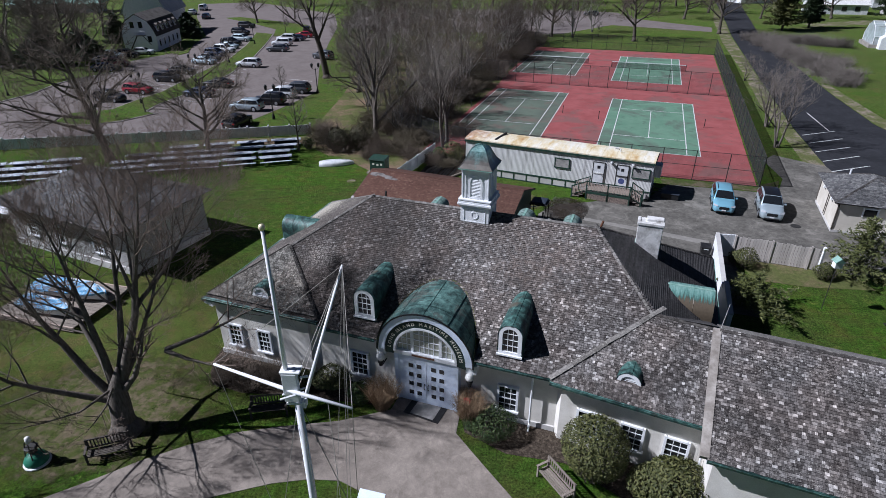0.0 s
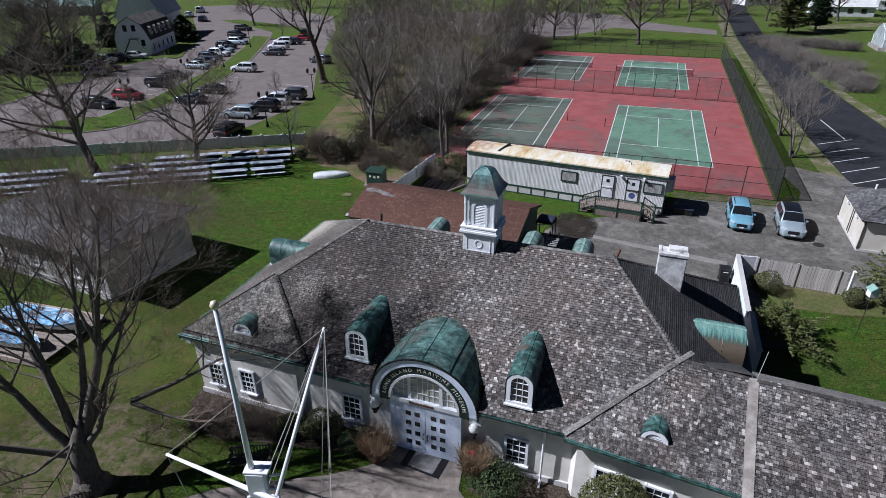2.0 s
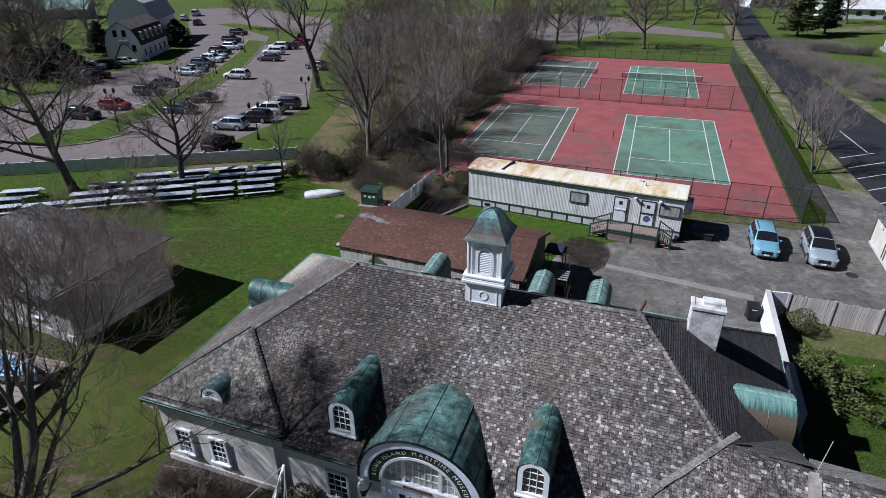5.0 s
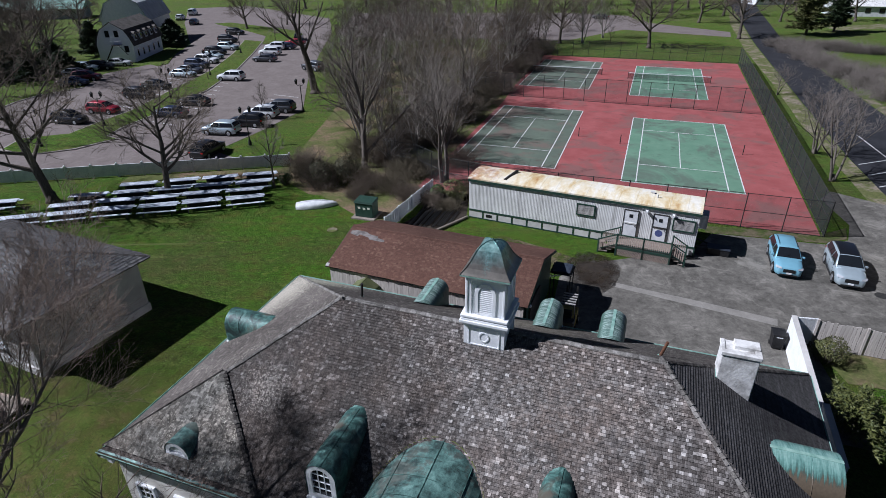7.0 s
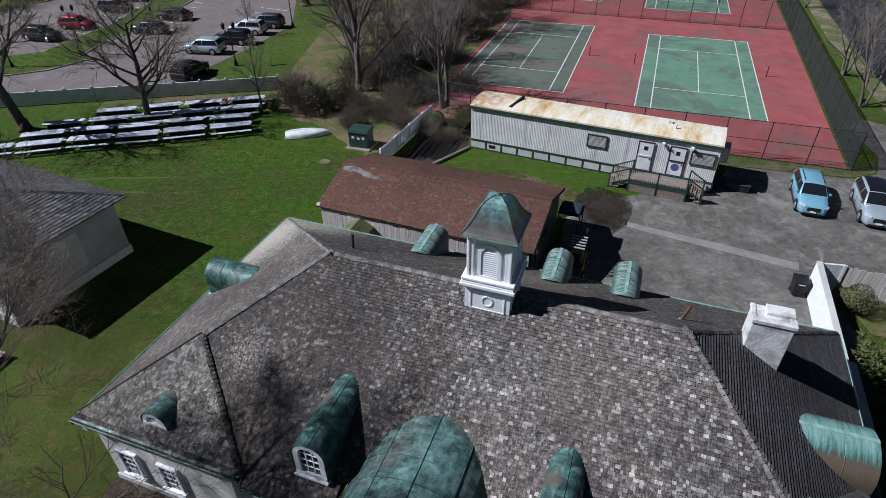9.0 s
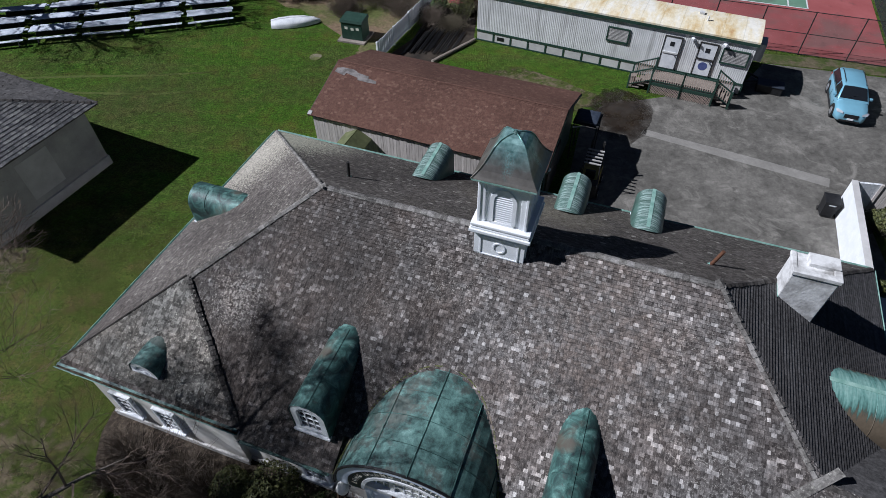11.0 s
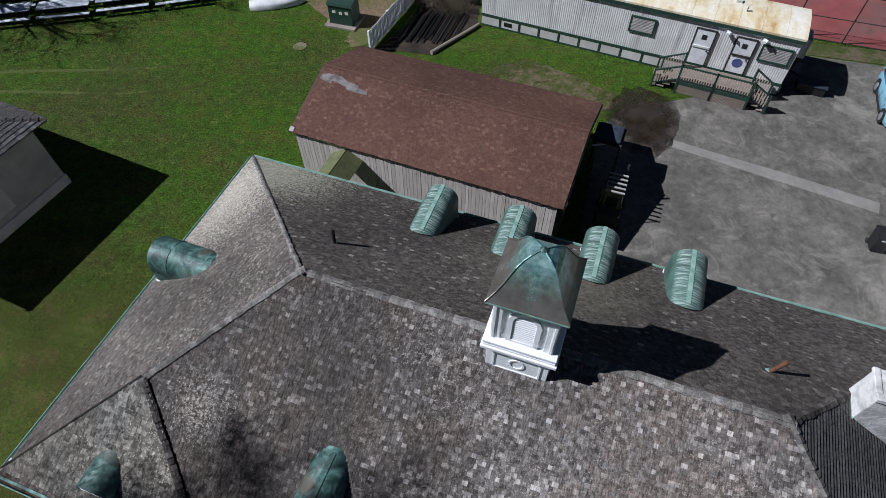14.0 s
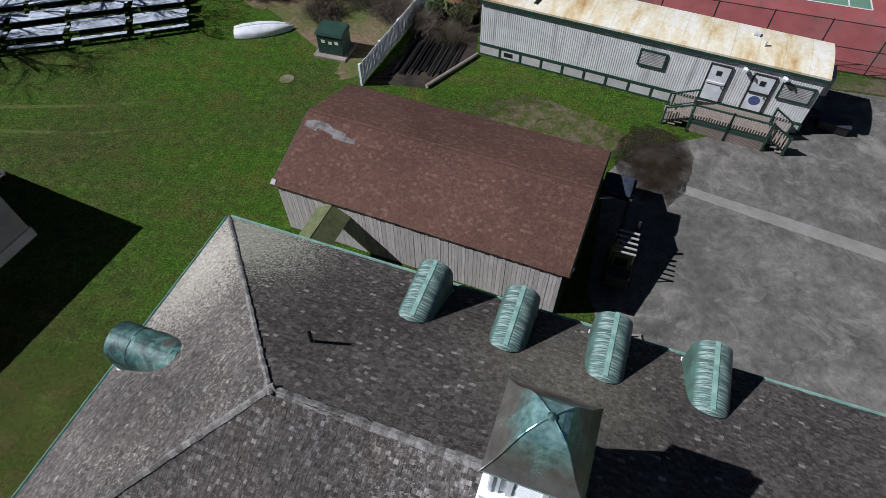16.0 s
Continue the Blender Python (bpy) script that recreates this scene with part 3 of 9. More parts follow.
# ---- building tools ----
class Mesh:
    """Collects verts and faces of one part; the third list holds each face's material slot."""

    def __init__(self):
        self.v, self.f, self.s = [], [], []

    def add(self, verts, faces, slot=0):
        k = len(self.v)
        self.v.extend(tuple(p) for p in verts)
        self.f.extend(tuple(i + k for i in f) for f in faces)
        self.s.extend([slot] * len(faces))
        return self

    def box(self, x0, x1, y0, y1, z0, z1, m=None, slot=0):
        c = [Vector((x, y, z)) for z in (z0, z1) for x, y in ((x0, y0), (x1, y0), (x1, y1), (x0, y1))]
        if m is not None:
            c = [m @ p for p in c]
        return self.add(c, [(3, 2, 1, 0), (4, 5, 6, 7), (0, 1, 5, 4), (1, 2, 6, 5), (2, 3, 7, 6), (3, 0, 4, 7)], slot)

    def prism(self, poly, z0, z1, m=None, slot=0):
        """A flat outline in x and y, anticlockwise, raised from z0 to z1."""
        k = len(poly)
        c = [Vector((x, y, z)) for z in (z0, z1) for x, y in poly]
        if m is not None:
            c = [m @ p for p in c]
        return self.add(c, [tuple(range(k))[::-1], tuple(range(k, 2 * k))] + [(i, (i + 1) % k, k + (i + 1) % k, k + i) for i in range(k)], slot)

    def slab(self, corners, thick, slot=0):
        """A plate below 3D corners, anticlockwise seen from above."""
        c = [Vector(p) for p in corners]
        nrm = (c[1] - c[0]).cross(c[2] - c[1]).normalized()
        k = len(c)
        return self.add([p - nrm * thick for p in c] + c, [tuple(range(k))[::-1], tuple(range(k, 2 * k))] + [(i, (i + 1) % k, k + (i + 1) % k, k + i) for i in range(k)], slot)

    def tube(self, pts, radii, n=8, slot=0, caps=True):
        pts = [Vector(p) for p in pts]
        k = len(self.v)
        for i, p in enumerate(pts):
            d = (pts[min(i + 1, len(pts) - 1)] - pts[max(i - 1, 0)]).normalized()
            a = d.orthogonal().normalized() if abs(d.z) < 0.999 else Vector((1, 0, 0))
            if i and abs(d.z) < 0.999:
                a = (last - d * last.dot(d)).normalized() if (last - d * last.dot(d)).length > 1e-3 else a
            last = a
            b = d.cross(a)
            for j in range(n):
                w = 2 * math.pi * j / n
                self.v.append(tuple(p + (a * math.cos(w) + b * math.sin(w)) * radii[i]))
        for i in range(len(pts) - 1):
            for j in range(n):
                q = (j + 1) % n
                self.f.append((k + i * n + j, k + i * n + q, k + (i + 1) * n + q, k + (i + 1) * n + j))
                self.s.append(slot)
        if caps:
            self.f.append(tuple(k + j for j in range(n))[::-1])
            e = k + (len(pts) - 1) * n
            self.f.append(tuple(e + j for j in range(n)))
            self.s += [slot, slot]
        return self

    def cyl(self, p0, p1, r0, r1=None, n=12, slot=0):
        return self.tube([p0, p1], [r0, r0 if r1 is None else r1], n, slot)

    def lathe(self, prof, n=16, m=None, slot=0):
        """Rings of (radius, z) about the z axis."""
        k = len(self.v)
        for r, z in prof:
            for j in range(n):
                p = Vector((r * math.cos(2 * math.pi * j / n), r * math.sin(2 * math.pi * j / n), z))
                self.v.append(tuple(m @ p if m is not None else p))
        for i in range(len(prof) - 1):
            for j in range(n):
                q = (j + 1) % n
                self.f.append((k + i * n + j, k + i * n + q, k + (i + 1) * n + q, k + (i + 1) * n + j))
                self.s.append(slot)
        self.f += [tuple(k + j for j in range(n))[::-1], tuple(k + (len(prof) - 1) * n + j for j in range(n))]
        self.s += [slot, slot]
        return self

    def loft(self, rings, closed=True, slot=0, caps=True):
        k, n = len(self.v), len(rings[0])
        for r in rings:
            self.v.extend(tuple(p) for p in r)
        for i in range(len(rings) - 1):
            for j in range(n if closed else n - 1):
                q = (j + 1) % n
                self.f.append((k + i * n + j, k + i * n + q, k + (i + 1) * n + q, k + (i + 1) * n + j))
                self.s.append(slot)
        if caps and closed:
            self.f += [tuple(k + j for j in range(n))[::-1], tuple(k + (len(rings) - 1) * n + j for j in range(n))]
            self.s += [slot, slot]
        return self

    def data(self, name, mats, smooth=False):
        me = bpy.data.meshes.new(name)
        me.from_pydata(self.v, [], self.f)
        for m in mats if isinstance(mats, (list, tuple)) else [mats]:
            me.materials.append(m)
        if any(self.s):
            me.polygons.foreach_set("material_index", self.s)
        if smooth:
            me.polygons.foreach_set("use_smooth", [True] * len(self.f))
        me.update()
        return me


def part(name, m, mats, parent=None, label="", smooth=False, bevel=0.0, at=None):
    ob = new(name, m.data(name, mats, smooth))
    if parent is not None:
        ob.parent = parent
    if at is not None:
        ob.matrix_basis = at
    if bevel:
        b = ob.modifiers.new("worn_edge", "BEVEL")
        b.width, b.segments, b.limit_method = bevel, 2, "ANGLE"
    return tagged(ob, label)


def thing(name, label, category, at=None, group="", kind=""):
    ob = new(name)
    ob.empty_display_size = 0.3
    if at is not None:
        ob.matrix_basis = at
    return tagged(ob, label, category, group, kind)


def inside(x, y, poly):
    hit = False
    for i in range(len(poly)):
        (x0, y0), (x1, y1) = poly[i], poly[i - 1]
        if (y0 > y) != (y1 > y) and x < (x1 - x0) * (y - y0) / (y1 - y0) + x0:
            hit = not hit
    return hit


def shingled(name, corners, mats, parent, pitch=0.145, wide=(0.12, 0.28), lift=0.024, seed=1, near=None, label="", holes=(), rag=0.012, even=False):
    """A roof face with courses of single shingles. corners: anticlockwise from above; the first two lie on the eave."""
    rnd = random.Random(seed)
    c = [Vector(p) for p in corners]
    s = (c[1] - c[0]).normalized()
    nrm = s.cross(c[2] - c[1]).normalized()
    r = nrm.cross(s)
    flat = [((p - c[0]).dot(s), (p - c[0]).dot(r)) for p in c]
    base = part(name, Mesh().slab(corners, 0.12), mats[0], parent, label)
    top, ends = max(q[1] for q in flat), (min(q[0] for q in flat), max(q[0] for q in flat))
    rest, picks, meshes = Mesh(), 0, {}
    y, row = -0.04, 0
    while y < top:
        x = ends[0] - rnd.random() * wide[1]
        cut = max(y + pitch / 2, 0.02)
        cross = sorted((q[0] - p[0]) * (cut - p[1]) / (q[1] - p[1]) + p[0] for p, q in zip(flat, flat[1:] + flat[:1]) if (p[1] > cut) != (q[1] > cut))
        while x < ends[1]:
            w = rnd.uniform(*wide)
            full = w
            for e_ in cross:
                if x < e_ - 0.02 < x + w - 0.03:
                    w = e_ - x
                elif x < e_ and x + w > e_ and e_ - x <= 0.05:
                    x, w = e_, max(0.04, x + w - e_)
            cx, cy = x + w / 2, y + pitch / 2
            if inside(cx, max(cy, 0.02), flat) and not any(inside(cx, cy, h) for h in holes):
                h = lift * (rnd.uniform(0.95, 1.06) if even else rnd.uniform(0.75, 1.35))
                drop = rnd.uniform(-rag, rag)
                g = rnd.uniform(0.0005, 0.0045)
                lng = pitch * 1.3
                if near is not None and picks < 290 and near(cx, cy):
                    key = (round(w / 0.03), rnd.randrange(3))
                    if key not in meshes:
                        hw = key[0] * 0.015
                        meshes[key] = Mesh().add([(-hw + g, 0, -0.01), (hw - g, 0, -0.01), (-hw + g, 0, h), (hw - g, 0, h), (-hw + g, lng, 0.002), (hw - g, lng, 0.002)], [(0, 1, 3, 2), (2, 3, 5, 4), (0, 2, 4), (1, 5, 3)]).data("shingle", mats[2])
                    ob = new("shingle", meshes[key])
                    ob.parent = base
                    o = c[0] + s * cx + r * (y + drop)
                    ob.matrix_basis = Matrix.Translation(o) @ Matrix((s, r, nrm)).transposed().to_4x4()
                    picks += 1
                else:
                    o = [c[0] + s * (x + a) + r * (y + drop + b) + nrm * e for a, b, e in ((g, 0, -0.01), (w - g, 0, -0.01), (g, 0, h), (w - g, 0, h), (g, lng, 0.002), (w - g, lng, 0.002))]
                    rest.add(o, [(0, 1, 3, 2), (2, 3, 5, 4), (0, 2, 4), (1, 5, 3)])
            x += w
        y += pitch
        row += 1
    tagged(part("shingles", rest, mats[1], base), kind="stuff")
    return base


cap_count = {}


def capped(parent, p0, p1, mat, wide=0.26, step=0.2, lift=0.05, seed=3, fold=0.45, one=None):
    """Overlapping saddle shingles along a hip or a ridge; with a material 'one' each is a part of its own."""
    rnd = random.Random(seed)
    p0, p1 = Vector(p0), Vector(p1)
    d = (p1 - p0).normalized()
    side = d.cross(Vector((0, 0, 1))).normalized()
    up = side.cross(d)
    turn = Matrix((side, d, up)).transposed().to_4x4()
    m, x, total, shared = Mesh(), 0.0, (p1 - p0).length, []
    faces = [(0, 1, 4, 3), (1, 2, 5, 4), (6, 7, 1, 0), (7, 8, 2, 1), (6, 0, 3), (8, 5, 2)]
    while x < total - 0.02:
        w, e = wide * rnd.uniform(0.88, 1.12) / 2, lift * rnd.uniform(0.8, 1.25)
        lng = min(step * 1.35, total - x)
        ring = lambda k, h: [Vector((-w, k, h - fold * w)), Vector((0, k, h)), Vector((w, k, h - fold * w))]
        a, b = ring(0, e), ring(lng, e * 0.35)
        pts = a + b + [p - Vector((0, 0, 0.035)) for p in a]
        at = Matrix.Translation(p0 + d * x + side * rnd.uniform(-0.012, 0.012)) @ turn
        if one is not None and cap_count.get(parent.name, 0) < 295:
            if len(shared) < 5:
                shared.append(Mesh().add(pts, faces).data("ridge_cap", one))
            ob = new("ridge_cap", rnd.choice(shared))
            ob.parent, ob.matrix_basis = parent, at
            cap_count[parent.name] = cap_count.get(parent.name, 0) + 1
        else:
            m.add([at @ p for p in pts], faces)
        x += step
    if m.f:
        tagged(part("cap_course", m, mat, parent), kind="stuff")


# ---- ground ----
def flat(name, poly, z, mat, label, category, thick=0.03, kind="structure"):
    ob = part(name, Mesh().prism(poly, z - thick, z), mat)
    return tagged(ob, label, category, kind=kind)


def blob(name, x, y, rx, ry, turn, z, mat, label, category, seed, rough=0.3):
    """A sheet with an uneven rounded outline."""
    rnd = random.Random(seed)
    ph = [(rnd.uniform(0, 6.28), k, rough * rnd.uniform(0.4, 1) / k ** 0.7) for k in (2, 3, 5, 8, 13)]
    pts = []
    for i in range(72):
        a = 2 * math.pi * i / 72
        r = 1 + sum(w * math.sin(k * a + p) for p, k, w in ph)
        q = Matrix.Rotation(radians(turn), 2) @ Vector((rx * r * math.cos(a), ry * r * math.sin(a)))
        pts.append((x + q.x, y + q.y))
    return flat(name, pts, z, mat, label, category, 0.02)


g = Mesh()
steps = [-2400, -700, -300, -150, -60, -30, 0, 30, 60, 150, 300, 700, 2400]
for x in steps:
    for y in steps:
        g.v.append((x, y + 60, 0))
k = len(steps)
for i in range(k - 1):
    for j in range(k - 1):
        g.f.append((i * k + j, (i + 1) * k + j, (i + 1) * k + j + 1, i * k + j + 1))
        g.s.append(0)
tagged(part("ground", g, m_grass), "early spring lawn, green with worn brownish patches", "ground", kind="structure")

flat("pavement", [(-30, 13.5), (-18.6, 15.8), (-11.9, 18.0), (-9.5, 18.35), (-7.1, 19.2), (-5.6, 19.5), (-4.2, 19.5), (-3.2, 19.0), (-2.4, 17.4), (-2.2, 14), (-2.5, 6), (8, 6), (3.6, 18.2), (3.2, 19.0), (1.9, 20.8), (0.7, 22.5), (0.9, 24.2), (-2.2, 25.2), (-2.6, 23.9), (-5.0, 23.0), (-7.7, 22.5), (-9.7, 22.0), (-11.7, 21.1), (-13.4, 20.1), (-14.9, 19.0), (-16.4, 18.0), (-19.0, 16.9), (-30, 15.0)], 0.03, m_concrete, "pale pinkish concrete path with tree shadows over it", "path")
flat("yard", [(5.2, 41.0), (6.0, 36.5), (19.2, 33.0), (20.2, 40.6), (25.6, 39.3), (31.0, 37.6), (34.0, 40.0), (40.0, 52.0), (38.5, 60.0), (36.3, 61.6), (33.4, 64.4), (31.6, 62.6), (31.2, 57.2), (29.6, 54.4), (27.6, 53.6), (19.6, 55.2), (17.5, 52.5), (10.8, 50.4), (8.4, 49.9), (6.8, 47.9)], 0.02, m_asphalt_yard, "worn grey asphalt yard with pale stains and cracks", "yard")
wet_edge = random.Random(6)
outline = [(8.7, 51.5), (10.2, 50.9), (11.3, 50.6), (11.1, 49.2), (10.6, 47.9), (10.2, 46.9), (9.4, 46.2), (8.3, 46.5), (7.3, 46.8), (7.6, 47.9), (7.3, 49.1), (7.9, 50.2)]
for _ in range(3):
    closed = outline + outline[:1]
    outline = [q for (x0, y0), (x1, y1) in zip(closed, closed[1:]) for q in ((x0, y0), ((x0 + x1) / 2 + wet_edge.uniform(-1, 1) * 0.13 * abs(y1 - y0), (y0 + y1) / 2 + wet_edge.uniform(-1, 1) * 0.13 * abs(x1 - x0)))]
flat("puddle", [(9.25 + (x - 9.25) * 1.14, 48.85 + (y - 48.85) * 1.12) for x, y in outline], 0.026, m_wet, "dark wet muddy patch on the asphalt", "puddle", 0.02)
flat("asphalt_strip", [(10.4, 47.35), (10.1, 46.85), (12.1, 45.95), (14.2, 44.95), (16.9, 43.75), (19.2, 42.65), (19.5, 43.35), (17.0, 44.5), (14.5, 45.6), (12.3, 46.5)], 0.026, m_asphalt_patch, "pale mended strip across the asphalt", "asphalt patch")
flat("parking_lot", [(-76, 57.4), (-47.5, 64.9), (-20.5, 69.9), (-24.8, 71.5), (-28.6, 74.0), (-26.0, 82.0), (-23.5, 92.0), (-28.0, 111.5), (-32.6, 137.8), (-37.1, 168.5), (-45.0, 200.0), (-85, 240.0), (-104.0, 232.0), (-86.0, 190.0), (-66.0, 150.0), (-61.5, 128.0), (-64.4, 122.3), (-66.8, 116.6), (-63.6, 105.1), (-67.2, 99.6), (-67.9, 96.0), (-67.2, 88.0), (-68.8, 82.0), (-72.0, 70.0), (-80, 58)], 0.02, m_asphalt_lot, "broad faded pinkish-grey asphalt parking lot", "parking lot")
ISLAND = [(-53.9, 77.5), (-53.2, 73.6), (-50.1, 72.3), (-47.8, 72.5), (-45.1, 74.2), (-42.4, 78.0), (-44.2, 79.0), (-44.4, 82.5), (-43.6, 87.5), (-42.5, 94.4), (-42.3, 104.2), (-43.9, 121.0), (-47.0, 138.0), (-50.3, 153.6), (-55.4, 156.3), (-51.0, 138.0), (-48.1, 120.0), (-47.8, 100.0), (-47.5, 90.8), (-48.6, 85.6), (-49.3, 79.8), (-50.9, 79.1)]
flat("kerb_island", [(x + (0.22 if x > -46.5 - max(0.0, y - 110) * 0.1 else -0.22), y + (-0.22 if y < 76 else 0.0)) for x, y in ISLAND], 0.13, m_kerb, "pale concrete kerb round a planted strip", "kerb", 0.16)
flat("grass_island", ISLAND, 0.15, m_grass, "long kerbed grass strip between parking bays", "grass strip", 0.1)
flat("lawn_kerb", [(-67.05, 88.0), (-67.75, 96.0), (-67.05, 99.6), (-63.45, 105.1), (-63.65, 105.25), (-67.3, 99.75), (-68.0, 96.0), (-67.3, 88.0), (-68.9, 82.0), (-68.65, 82.0)], 0.14, m_kerb, "pale concrete kerb along a lawn", "kerb", 0.14)
for isl in ([(-49.0, 150.0), (-46.0, 152.0), (-43.6, 158.0), (-46.0, 171.0), (-52.0, 176.0), (-72.0, 190.0), (-76.0, 188.0), (-62.0, 174.0), (-52.5, 163.0)], [(-60.2, 123.5), (-59.6, 126.0), (-64.6, 140.7), (-70.0, 150.0), (-72.0, 150.0), (-66.2, 138.0), (-64.0, 126.5)]):
    flat("grass_island", isl, 0.12, m_grass, "kerbed lawn beside the parking lot", "lawn", 0.12)
flat("far_lot", [(-36, 168), (-14.8, 154.1), (-1.6, 160.0), (12.0, 154.4), (21.6, 156.2), (37.7, 174.0), (60.0, 160.8), (62.9, 169.2), (46, 190), (45.6, 205.0), (28.4, 214.0), (-40, 215.0)], 0.02, m_asphalt_lot, "faded asphalt lot beyond the tennis courts", "parking lot")
flat("road", [(33.4, 40), (36.6, 55.0), (37.2, 61.0), (40.4, 75.0), (46.4, 97.0), (62.2, 153.5), (79.5, 209), (100, 280), (112, 280), (89.0, 215.4), (79.0, 184.4), (68.3, 152.0), (58.0, 109.2), (54.2, 92.4), (51.2, 77.2), (50, 40)], 0.03, m_asphalt_new, "fresh black asphalt road with parking bays", "road")
flat("verge", [(35.0, 60.0), (37.0, 60.0), (40.2, 74.6), (46.2, 97.0), (62.0, 153.5), (79.3, 209), (77.5, 210), (68.4, 184), (56.0, 142.1), (48.0, 110.8), (41.4, 87.2), (37.7, 71.6)], 0.015, m_sand, "sandy bare verge beside the road", "verge")
flat("verge", [(51.4, 77.2), (54.4, 92.4), (56.2, 100.0), (57.4, 99.8), (55.9, 91.5), (53.4, 76.6), (52.2, 40), (50.2, 40)], 0.015, m_sand, "sandy bare verge beside the road", "verge")
flat("bare_ground", [(-18, 66.5), (-9, 57.2), (-6.2, 55.2), (-3.2, 63.4), (0.8, 60.0), (3.0, 68.0), (0.0, 70.0), (12.0, 108), (14.5, 132), (-8, 150), (-17.0, 128), (-20, 104), (-19.0, 90), (-19, 76)], 0.012, m_litter, "leaf-strewn bare ground under trees", "ground")
flat("bare_ground", [(-34, 63.5), (-19, 66.4), (-14.6, 62.0), (-12.8, 61.6), (-13.5, 65), (-18, 69.3), (-34, 66.2)], 0.01, m_litter, "leaf-strewn strip along a white fence", "ground")
flat("planting_bed", [(-12.75, 26.2), (-12.3, 25.3), (-10.4, 24.7), (-8.4, 24.7), (-3.4, 24.2), (-2.4, 25.6), (-12.9, 28.6), (-13.0, 27.2)], 0.016, m_mulch, "dark mulch bed along the wall", "planting bed")
flat("planting_bed", [(0.9, 23.9), (1.1, 22.6), (3.0, 21.4), (5.6, 21.0), (8.6, 18.6), (11.0, 18.2), (11.0, 21.0), (1.0, 24.6)], 0.016, m_mulch, "dark mulch bed along the wall", "planting bed")
flat("planting_bed", [(20.3, 41.0), (27.6, 38.6), (28.0, 36.6), (24.0, 36.8), (20.6, 37.6)], 0.016, m_litter, "brown dry bed beside a wooden fence", "planting bed")
flat("path", [(90, 172), (114, 178), (150, 190), (150, 196), (112, 186), (90, 178)], 0.012, m_sand, "pale sandy drive before the houses", "path")
for i in range(8):
    pv = part("bay_line", Mesh().box(0, 5.1, -0.06, 0.06, 0.03, 0.035), m_line, at=pose(40.0 - 0.82 * i + 0.014 * i * i, 71.9 - 3.12 * i, 0, 0, 0, 21.5))
    tagged(pv, "white painted parking bay line", "road marking", "bay lines", "structure")
pv = part("bay_line", Mesh().box(0, 8.6, -0.06, 0.06, 0.03, 0.035), m_line, at=pose(44.05, 73.9, 0, 0, 0, 80))
tagged(pv, "white painted line closing the bays", "road marking", "bay lines", "structure")
for t in range(15):
    for base, turn, ln in (((-42.6, 86.0), -22, 5.0), ((-46.2, 86.5), 158, 5.0), ((-27.0, 80.0), 158, 5.0)):
        y = t * 2.75
        if base[0] == -27.0 and t > 7:
            continue
        x = base[0] + (-0.06 * y if base[0] < -30 else 0.1 * min(y, 11)) - (0.0023 * y * y if base[0] < -30 else 0)
        pv = part("bay_line", Mesh().box(0.3, ln, -0.05, 0.05, 0.02, 0.025), m_line, at=pose(x, base[1] + y, 0, 0, 0, turn))
        tagged(pv, "faint white parking bay line", "road marking", "bay lines", "structure")

def tyre_track(pts):
    """A narrow curved strip of pressed grass."""
    p = [Vector(q) for q in pts]
    left, right = [], []
    for i, q in enumerate(p):
        d = (p[min(i + 1, len(p) - 1)] - p[max(i - 1, 0)]).normalized() * 0.13
        left.append((q.x - d.y, q.y + d.x))
        right.append((q.x + d.y, q.y - d.x))
    flat("tyre_track", left + right[::-1], 0.004, m_track, "faint pale wheel track in the lawn", "wheel track", 0.006)


tyre_track([(-44.0, 49.6), (-34.0, 50.6), (-25.81, 51.42), (-21.27, 51.75), (-16.36, 52.5), (-11.27, 53.83)])
tyre_track([(-44.0, 48.4), (-34.0, 49.0), (-25.6, 49.5), (-20.21, 49.52), (-15.27, 50.52), (-11.31, 51.65)])
n = Nodes("mossy_olive_lawn")
blade = n.noise(8, 7, 0.9)
turf = n.ramp(n.noise(0.8, 7, 0.75), (0.36, (0.15, 0.12, 0.05)), (0.46, (0.115, 0.126, 0.032)), (0.58, (0.09, 0.13, 0.024)), (0.7, (0.14, 0.138, 0.042)))
n.done(n.mix(0.9, turf, n.ramp(blade, (0.36, 0.3), (0.66, 1.7)), "MULTIPLY"), 0.95, 0, blade, 0.12, 1.0, 0.1)
m_olive = ragged_edge(n, 0.9, 0.5, 1.08)
blob("thin_lawn", -20.0, 30.0, 12.5, 11.5, -16, 0.005, m_olive, "thin mossy olive lawn with dead grass", "lawn", 21, 0.2)
# This bed's colour includes the shadow of the scrub.
flat("planting_bed", [(-6.0, 54.6), (-2.7, 54.2), (0.1, 57.5), (0.3, 62.5), (-3.0, 63.4), (-4.2, 57.6)], 0.012, m_shadedsoil, "dark leafy planting bed between fence and trailer, scrub shade in its colour", "planting bed")
flat("verge", [(19.4, 56.6), (19.2, 55.4), (27.6, 53.8), (29.6, 54.6), (30.6, 56.6), (28.2, 55.4)], 0.024, m_bare2, "thin brown worn grass below a court fence", "verge")
blob("bare_patch", 3.9, 51.1, 6.0, 2.3, -24, 0.006, m_bare, "broad thin worn strip of dry grass and earth", "bare patch", 9, 0.15)
blob("bare_patch", 5.6, 49.6, 1.5, 0.5, -28, 0.008, m_bare, "thin worn earth patch in the grass", "bare patch", 3)
blob("bare_patch", 3.2, 52.2, 1.6, 0.35, -22, 0.007, m_bare, "thin worn earth patch in the grass", "bare patch", 4)
blob("bare_patch", 7.3, 50.0, 0.9, 0.6, 10, 0.009, m_bare, "thin worn earth patch in the grass", "bare patch", 5)
